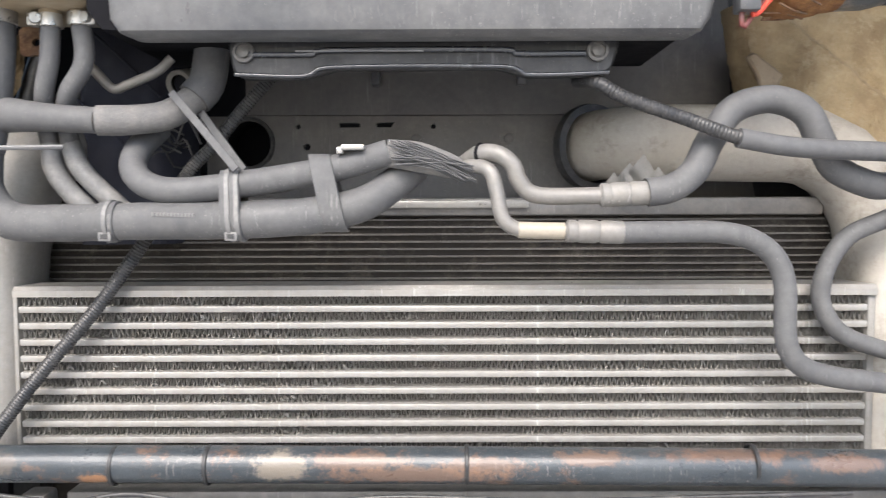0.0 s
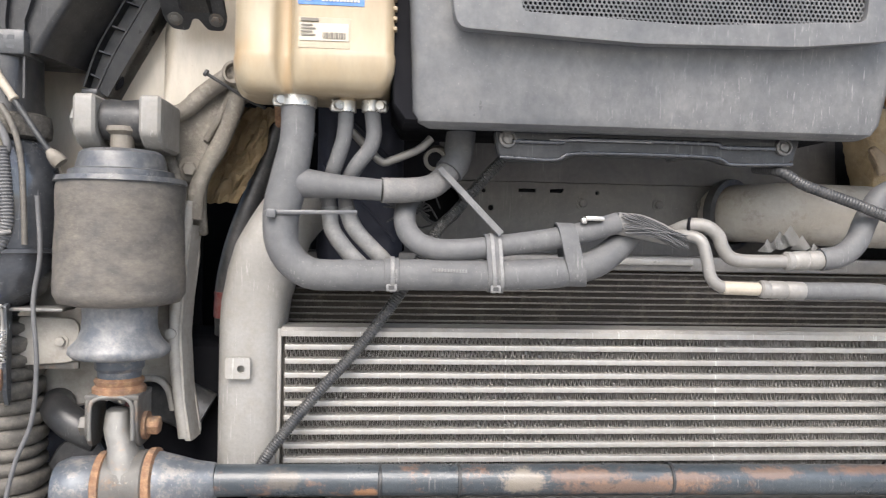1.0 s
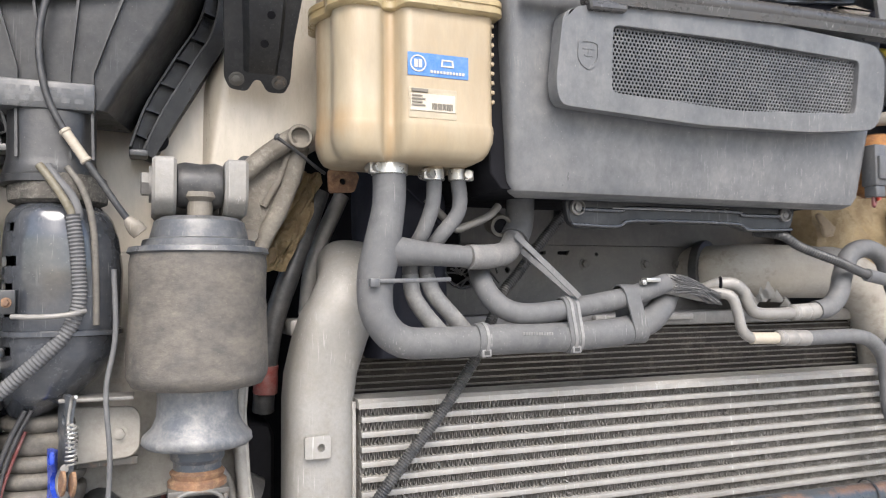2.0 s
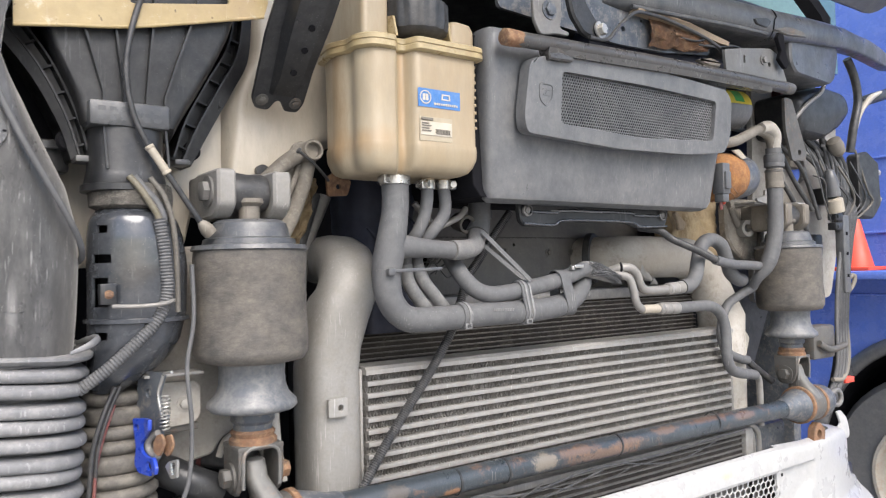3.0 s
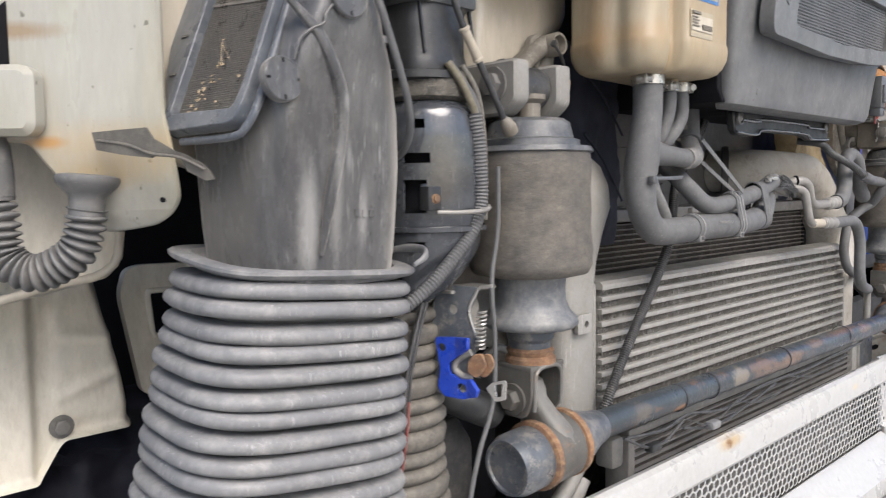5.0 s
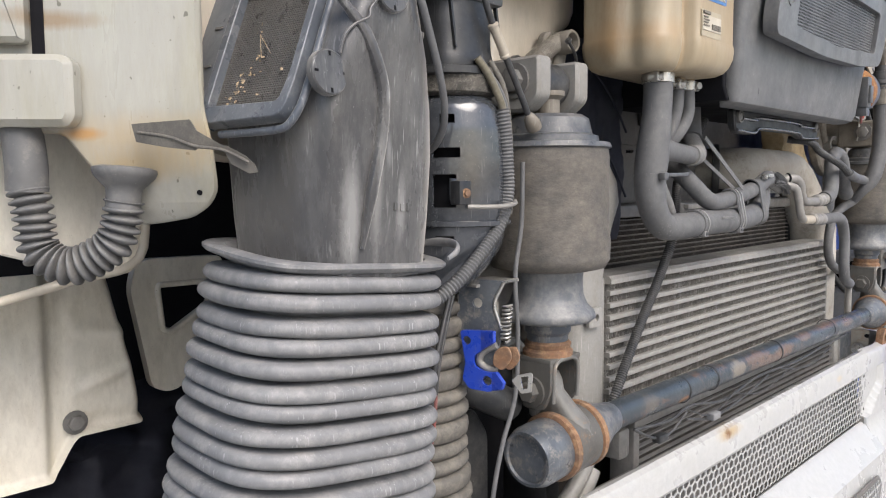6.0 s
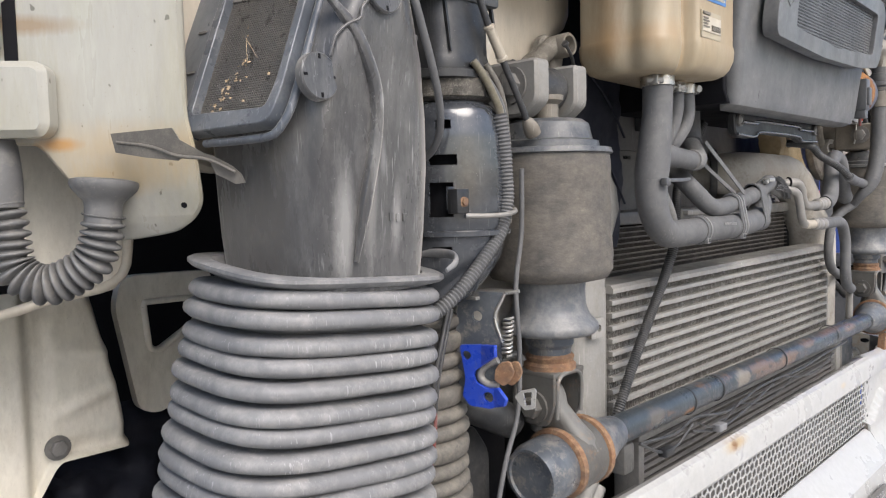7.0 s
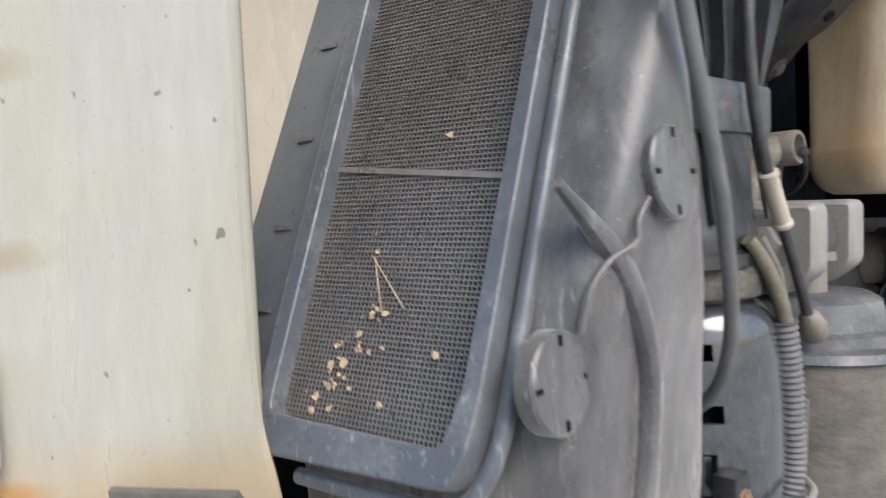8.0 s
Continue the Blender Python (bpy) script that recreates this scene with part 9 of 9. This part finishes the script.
bm = bmesh.new()
lathe(bm, [(0.009, 0.0), (0.0, 0.0)], 20, along((0.541, 0.842, 1.560), (0.56, 0.90, 1.560)), caps=False)
part("bush_core", bm, RUBBER_DARK, castr)
wm = thing("wiper_motor", (0.72, 0.80, 1.76), "black plastic wiper motor cover", "motor cover")
bm = bmesh.new()
loft(bm, [[V(x, y, z) for x, z in round_corners([(0.625 + i, 1.756 + i), (0.735, 1.752 + i), (0.822 - i, 1.790 + i), (0.852 - i, 1.826), (0.835 - i, 1.866 - i), (0.74, 1.872 - i), (0.625 + i, 1.842 - i)], 0.016, 4)] for y, i in ((0.758, 0.022), (0.761, 0.010), (0.770, 0.003), (0.785, 0.0), (0.86, 0.0))])
part("cover", bm, PLASTIC_DARK, wm)
bm = bmesh.new()
tube(bm, [(0.60, 0.76, 1.78), (0.64, 0.752, 1.815), (0.70, 0.75, 1.85), (0.74, 0.76, 1.89)], 0.0045, 8, 0.01)
part("linkage", bm, STEEL_GREY, wm)
bm = bmesh.new()
box(bm, (0.70, 0.84, 1.84), (0.73, 0.87, 1.875), 0.004)
solo("relay", bm, RED, "small red plastic relay", "relay")
bm = bmesh.new()
tube(bm, [(0.885, 0.782, 1.955), (0.908, 0.78, 1.925), (0.924, 0.78, 1.89), (0.926, 0.78, 1.855), (0.905, 0.782, 1.80), (0.90, 0.79, 1.74)], 0.0095, 12, 0.02)
solo("pipe", bm, RUBBER_DARK, "dark upright tube under the cowl", "pipe")
bm = bmesh.new()
tube(bm, [(0.950, 0.800, 1.79), (0.962, 0.795, 1.835), (0.995, 0.790, 1.870), (1.05, 0.788, 1.893)], [0.006, 0.014, 0.017, 0.012], 12, 0.01, flat=0.5)
solo("bracket_plate", bm, BEIGE, "pale beige steel bracket at the cab corner", "bracket")
bm = bmesh.new()
slab(bm, round_corners([(0.60, 1.40), (0.93, 1.40), (0.985, 1.56), (0.985, 1.90), (0.62, 1.90)], 0.02, 3), 0.012, front(0.875), 0.003, holes=[circle(0.80, 1.70, 0.03, 16), circle(0.70, 1.55, 0.025, 16)])
solo("bulkhead_plate", bm, LEG, "brown-grey dusty steel plate behind the wiring bundle", "cab panel")
for a, b in (((0.72, 0.86, 1.70), (0.78, 0.84, 1.72)), ((0.86, 0.86, 1.62), (0.90, 0.84, 1.64)), ((0.66, 0.86, 1.60), (0.72, 0.84, 1.63)), ((0.80, 0.86, 1.50), (0.85, 0.84, 1.53))):
    bm = bmesh.new()
    box(bm, a[:1] + (0.835, a[2]), (b[0], 0.865, b[2] + 0.02), 0.005)
    solo("relay", bm, PLASTIC_DARK if a[0] > 0.75 else CAST_DIRTY, "small dusty electrical box behind the cables", "relay", "electrical boxes")
# wiring bundle
rng = random.Random(5)
for k in range(12):
    x = 0.745 + 0.0125 * k
    bm = bmesh.new()
    tube(bm, [(x - 0.06 + rng.uniform(-0.03, 0.03), 0.80 + rng.uniform(-0.02, 0.03), 1.765 + rng.uniform(-0.02, 0.02)), (x + 0.01, 0.80, 1.70 + rng.uniform(-0.02, 0.02)), (x + 0.04 - 0.004 * k, 0.79, 1.64), (0.845 + 0.005 * k, 0.785, 1.60), (0.835 + 0.004 * k, 0.785, 1.54), (0.81 + 0.004 * k, 0.785, 1.45),
              (0.797 + 0.004 * k, 0.785, 1.36), (0.79 + 0.0045 * k, 0.785 + 0.004 * (k % 3), 1.25), (0.76 + 0.004 * k, 0.80, 1.17)], 0.0042 + 0.001 * (k % 3), 8, 0.014)
    solo("cable", bm, RUBBER_DARK if k % 3 else RUBBER, "grey-black cable in the thick wiring bundle", "cable", "cables of the bundle")
for k, (a, b, c) in enumerate((((0.60, 0.80, 1.74), (0.65, 0.79, 1.66), (0.72, 0.79, 1.60)), ((0.59, 0.81, 1.70), (0.66, 0.80, 1.62), (0.73, 0.80, 1.53)), ((0.63, 0.82, 1.75), (0.70, 0.80, 1.69), (0.75, 0.79, 1.58)))):
    bm = bmesh.new()
    tube(bm, [a, b, c], 0.005, 8, 0.012)
    solo("cable", bm, RUBBER_DARK, "loose black cable above the air spring", "cable", "cables of the bundle")
for z in (1.556, 1.578):
    bm = bmesh.new()
    box(bm, (0.786, 0.772, z), (0.819, 0.792, z + 0.017), 0.003)
    box(bm, (0.792, 0.770, z + 0.004), (0.800, 0.773, z + 0.012), 0.001)
    solo("connector", bm, PLASTIC_DARK, "black cable connector beside the cable channel", "connector")
cb = thing("cable_channel", (0.825, 0.78, 1.42), "grey plastic cable channel with slots", "cable channel")
bm = bmesh.new()
box(bm, (0.822, 0.774, 1.415), (0.850, 0.794, 1.590), 0.003)
part("channel", bm, PLASTIC, cb)
for z in (1.45, 1.50, 1.545):
    bm = bmesh.new()
    box(bm, (0.832, 0.772, z), (0.838, 0.775, z + 0.007))
    part("slot", bm, BLACK, cb)
bm = bmesh.new()
tube(bm, [(0.84, 0.79, 1.42), (0.85, 0.785, 1.44), (0.875, 0.78, 1.455), (0.872, 0.78, 1.435), (0.845, 0.785, 1.405), (0.84, 0.785, 1.36), (0.845, 0.785, 1.27), (0.82, 0.785, 1.225), (0.77, 0.785, 1.225)], 0.0048, 8, 0.008)
solo("cable", bm, CAST_DIRTY, "pale looping cable beside the channel", "cable")
dm = thing("hinge_bracket", (0.95, 0.79, 1.62), "black steel hinge bracket with bolts at the cab corner", "hinge")
bm = bmesh.new()
o = round_corners([(0.918, 1.735), (0.965, 1.746), (1.020, 1.722), (1.026, 1.62), (0.985, 1.585), (0.925, 1.59)], 0.008, 3)
slab(bm, o, 0.03, front(0.81), 0.004)
part("plate", bm, PLASTIC_DARK, dm)
for z in (1.70, 1.635):
    bolt(dm, (1.022, 0.795, z), (1, -0.2, 0), 0.008, 0.02, STEEL)
bm = bmesh.new()
tube(bm, [(0.98, 0.80, 1.868), (1.046, 0.79, 1.887), (1.30, 0.79, 1.952), (1.45, 0.79, 1.99)], 0.013, 12, 0.03)
solo("tubular_rail", bm, PLASTIC_DARK, "black tubular rail at the cab corner", "rail")
con = bmesh.new()
box(con, (0.655, 0.785, 1.585), (0.685, 0.81, 1.615), 0.003)
solo("connector", con, CAST, "pale plastic cable connector", "connector")
# pieces round the right lower mount
bm = bmesh.new()
slab(bm, round_corners([(0.49, 1.33), (0.53, 1.36), (0.56, 1.33), (0.54, 1.28), (0.50, 1.28)], 0.006, 3), 0.01, front(0.86), 0.002)
solo("bracket_plate", bm, BEIGE_OLD, "beige folded steel plate beside the air spring", "bracket")
bm = bmesh.new()
tube(bm, [(0.47, 0.84, 1.32), (0.53, 0.82, 1.27), (0.57, 0.81, 1.24)], 0.007, 8, 0.01)
solo("strut", bm, RUBBER_DARK, "dark diagonal strut behind the hose", "strut")
bm = bmesh.new()
box(bm, (0.65, 0.76, 1.28), (0.74, 0.80, 1.35), 0.006)
solo("valve_block", bm, RUSTY, "rusty levelling valve beside the air spring", "valve")
bm = bmesh.new()
tube(bm, [(0.66, 0.755, 1.315), (0.70, 0.75, 1.30), (0.76, 0.75, 1.305)], 0.007, 10, 0.01)
solo("valve_lever", bm, RUSTY, "rusty lever on the levelling valve", "lever")
bm = bmesh.new()
slab(bm, round_corners([(0.592, 1.118), (0.636, 1.118), (0.640, 1.142), (0.618, 1.160), (0.598, 1.150)], 0.006, 3), 0.014, front(0.752), 0.002, holes=[circle(0.616, 1.136, 0.009, 14)])
solo("bracket_plate", bm, RUST, "rusty bracket eye under the bearing", "bracket")
bm = bmesh.new()
box(bm, (0.48, 0.80, 0.95), (0.60, 0.90, 1.16), 0.01)
solo("frame_end", bm, BAR_END, "dark frame end behind the bumper", "frame")
bl = thing("tow_eye", (0.74, 0.76, 1.19), "grey steel shackle at the end of the torsion bar", "shackle")
bm = bmesh.new()
tube(bm, [(0.70, 0.757, 1.205), (0.73, 0.757, 1.21), (0.745, 0.757, 1.20), (0.745, 0.757, 1.185), (0.73, 0.757, 1.178), (0.70, 0.757, 1.185)], 0.005, 10, 0.006)
part("eye", bm, STEEL_GREY, bl)
# left lower frame clutter
# bend standing for the dark pipe behind the bar end
bm = bmesh.new()
tube(bm, [(-0.665, 0.84, 1.268), (-0.655, 0.815, 1.266), (-0.635, 0.80, 1.255), (-0.605, 0.80, 1.24)], 0.018, 16, 0.008)
solo("pipe_bend", bm, PLASTIC_DARK, "black bend of the dark pipe behind the bar end", "lever")
pp = thing("frame_pipe", (-0.56, 0.89, 1.24), "thick black rubber pipe seen through the arch of the cast leg", "pipe")
bm = bmesh.new()
tube(bm, [(-0.66, 0.95, 1.285), (-0.61, 0.91, 1.278), (-0.57, 0.89, 1.270), (-0.535, 0.88, 1.258), (-0.51, 0.88, 1.245)], 0.028, 22, 0.008, wobble=0.03)
part("pipe", bm, RUBBER_DARK, pp)
bm = bmesh.new()
lathe(bm, [(0.0275, 0), (0.0298, 0.001), (0.0298, 0.006), (0.0275, 0.007)], 28, along((-0.592, 0.9015, 1.2745), (-0.57, 0.89, 1.270)), caps=False)
part("ring", bm, RED, pp, "dirty reddish ring")
bm = bmesh.new()
slab(bm, round_corners([(-0.70, 1.05), (-0.60, 1.05), (-0.60, 1.20), (-0.625, 1.235), (-0.66, 1.225), (-0.69, 1.17)], 0.01, 3), 0.012, front(0.845), 0.002)
solo("frame_bracket", bm, RUBBER_DARK, "dark dirty frame bracket behind the bar end", "bracket")
for dz in (0.0, 0.03):
    bm = bmesh.new()
    tube(bm, [(-0.47, 0.78, 1.165 - dz), (-0.50, 0.78, 1.13 - dz), (-0.55, 0.785, 1.09 - dz), (-0.62, 0.79, 1.06 - dz)], 0.010, 12, 0.01)
    solo("pipe", bm, CAST, "pale aluminium pipe below the bar end", "pipe", "lower pipes")
bm = bmesh.new()
box(bm, (-0.405, 0.782, 1.125), (-0.378, 0.81, 1.165), 0.006)
solo("pipe_block", bm, STEEL_GREY, "grey pipe connector block beside the condenser", "connector")
bm = bmesh.new()
tube(bm, [(-0.42, 0.752, 1.178), (-0.34, 0.748, 1.172), (-0.28, 0.750, 1.178), (-0.18, 0.748, 1.165), (-0.05, 0.752, 1.174), (0.1, 0.748, 1.172), (0.25, 0.752, 1.174), (0.37, 0.75, 1.178)], 0.0022, 6, 0.012)
solo("cable", bm, RUBBER_DARK, "thin dark cable tied under the torsion bar", "cable")
bm = bmesh.new()
tube(bm, [(-0.30, 0.745, 1.165), (-0.22, 0.744, 1.150), (-0.12, 0.744, 1.158), (-0.02, 0.746, 1.172)], 0.0018, 6, 0.012)
solo("cable", bm, RUBBER_DARK, "thin slack cable under the torsion bar", "cable")
for pts, r in (([(-0.44, 0.742, 1.185), (-0.40, 0.738, 1.166), (-0.36, 0.738, 1.162), (-0.31, 0.740, 1.178)], 0.003), ([(-0.30, 0.742, 1.178), (-0.25, 0.738, 1.160), (-0.20, 0.740, 1.163), (-0.15, 0.742, 1.176)], 0.0016),
               ([(0.02, 0.742, 1.176), (0.10, 0.739, 1.163), (0.18, 0.740, 1.160), (0.27, 0.744, 1.172)], 0.0018), ([(-0.16, 0.742, 1.172), (-0.08, 0.739, 1.157), (0.0, 0.740, 1.160), (0.06, 0.743, 1.170)], 0.0014)):
    bm = bmesh.new()
    tube(bm, pts, 0.6 * r, 6, 0.01)
    solo("cable", bm, RUBBER_DARK, "slack wire looped under the torsion bar", "cable", "wires under the bar")
for x, z in ((-0.385, 1.163), (-0.235, 1.157)):
    bm = bmesh.new()
    box(bm, (x - 0.011, 0.731, z - 0.005), (x + 0.011, 0.743, z + 0.005), 0.002)
    solo("connector", bm, PLASTIC_DARK if x < -0.3 else BELLOWS, "small plug connector on the wires under the bar", "connector")
# coloured black for the dark void between spring and cooler
bm = bmesh.new()
box(bm, (-0.64, 0.90, 1.0), (-0.48, 1.1, 1.33), 0.02)
solo("frame_end", bm, BLACK, "chassis frame end behind the air spring, black for the void", "frame")

# ---- blue lorry standing alongside ----
lorry = thing("blue_lorry", (3.2, 2.2, 0.0), "blue lorry parked alongside with a rusty-rimmed wheel", "lorry")
bm = bmesh.new()
sect = []
X = 2.92
o = round_corners([(0.2, 0.55), (0.85, 0.55), (0.90, 0.85), (1.08, 1.06), (1.40, 1.12), (1.70, 1.06), (1.90, 0.85), (1.96, 0.55), (5.0, 0.55), (5.0, 3.4), (0.5, 3.4), (0.3, 2.2)], 0.06, 4)
slab(bm, o, 2.2, facing((X + 2.2, 0, 0), (0, 1, 0), (0, 0, 1)) @ pose(0, 0, 0), 0)
for v in bm.verts:
    v.co.x = X if abs(v.co.x - (X + 2.2)) < 0.01 else X + 2.2
part("body", bm, BLUE, lorry)
for z in (1.32, 1.62, 1.98):
    bm = bmesh.new()
    box(bm, (X - 0.012, 0.25, z - 0.006), (X + 0.01, 4.8, z + 0.006), 0.004)
    part("panel_bead", bm, BLUE, lorry)
bm = bmesh.new()
pth = [V(X - 0.02, 1.40 + 0.56 * math.cos(a), 0.46 + 0.66 * math.sin(a)) for a in [math.pi * k / 16 for k in range(17)]]
tube(bm, pth, 0.035, 10, 0.05)
part("wheel_arch_trim", bm, PLASTIC, lorry)
# black lining added so the gap round the tyre stays in shade
bm = bmesh.new()
loft(bm, [[V(x, 1.40 + 0.535 * k * math.cos(q), 0.46 + 0.655 * k * math.sin(q)) for q in [2 * math.pi * i / 40 for i in range(40)]] for x, k in ((X + 0.005, 1.0), (X + 0.60, 1.0), (X + 0.62, 0.9))])
bmesh.ops.delete(bm, geom=[f for f in bm.faces if all(abs(v.co.x - X - 0.005) < 0.001 for v in f.verts)], context="FACES")
part("arch_liner", bm, BLACK, lorry, "black lining added to darken the wheel arch")
wheel = part("wheel", lathe(bmesh.new(), [(0.30, -0.13), (0.47, -0.14), (0.50, -0.10), (0.50, 0.10), (0.47, 0.14), (0.30, 0.13)], 48, along((X + 0.14, 1.40, 0.46), (X - 1, 1.40, 0.46)), caps=False), TYRE, lorry, "dusty black tyre", 40)
bm = bmesh.new()
lathe(bm, [(0.305, 0.125), (0.30, 0.145), (0.285, 0.145), (0.275, 0.125), (0.265, 0.06), (0.19, 0.03), (0.15, 0.035), (0.13, 0.07), (0.10, 0.08), (0.0, 0.08)], 40, along((X + 0.14, 1.40, 0.46), (X - 1, 1.40, 0.46)), caps=False)
rim = part("rim", bm, RIM, wheel, "pale steel rim with rust")
for k in range(10):
    a = 2 * math.pi * k / 10
    bm = bmesh.new()
    c = V(X + 0.10, 1.40 + 0.167 * math.cos(a), 0.46 + 0.167 * math.sin(a))
    lathe(bm, [(0.030, 0), (0.030, 0.006), (0.021, 0.007), (0.021, 0.034), (0.012, 0.052)], 12, along(c, c + V(-1, 0, 0)))
    ob = part("wheel_nut", bm, STEEL, lorry)
for k in range(10):
    a = 2 * math.pi * (k + 0.5) / 10
    bm = bmesh.new()
    c = V(X + 0.0915, 1.40 + 0.232 * math.cos(a), 0.46 + 0.232 * math.sin(a))
    lathe(bm, [(0.02, 0), (0.02, 0.005), (0.0, 0.006)], 16, along(c, c + V(-1, 0, 0)) @ Matrix.Rotation(0, 4, "Z"), caps=False)
    for v in bm.verts:
        d = v.co - c
        n_ = V(0, math.cos(a), math.sin(a))
        v.co -= n_ * (d.dot(n_) * 0.45)
    part("hand_hole", bm, BLACK, lorry)
bm = bmesh.new()
lathe(bm, [(0.095, 0), (0.09, 0.02), (0.0, 0.03)], 24, along((X + 0.06, 1.40, 0.46), (X - 1, 1.40, 0.46)), caps=False)
part("hub_cap", bm, BLUE, lorry, "blue hub cap")
bm = bmesh.new()
box(bm, (X - 0.30, 1.3, 1.40), (X + 0.02, 2.2, 1.44), 0.01)
part("step", bm, BLUE, lorry)
cone = thing("traffic_cone", (X - 0.16, 1.66, 1.44), "small orange-red cone standing on the lorry step", "cone")
bm = bmesh.new()
lathe(bm, [(0.075, 0.015), (0.02, 0.24), (0.015, 0.245)], 24, Matrix.Translation((X - 0.16, 1.66, 1.44)))
part("cone", bm, ORANGE, cone)
bm = bmesh.new()
box(bm, (X - 0.26, 1.56, 1.44), (X - 0.06, 1.76, 1.458), 0.006)
part("base", bm, ORANGE, cone)
bm = bmesh.new()
box(bm, (0.86, 0.80, 1.205), (0.90, 0.83, 1.218), 0.002)
solo("reflector_strip", bm, ORANGE, "red plastic reflector strip at the cab edge", "reflector")
bm = bmesh.new()
box(bm, (0.9, 0.95, 0.55), (1.2, 1.3, 0.95), 0.02)
solo("step_housing", bm, PLASTIC_DARK, "dark step housing behind the bumper end", "step")
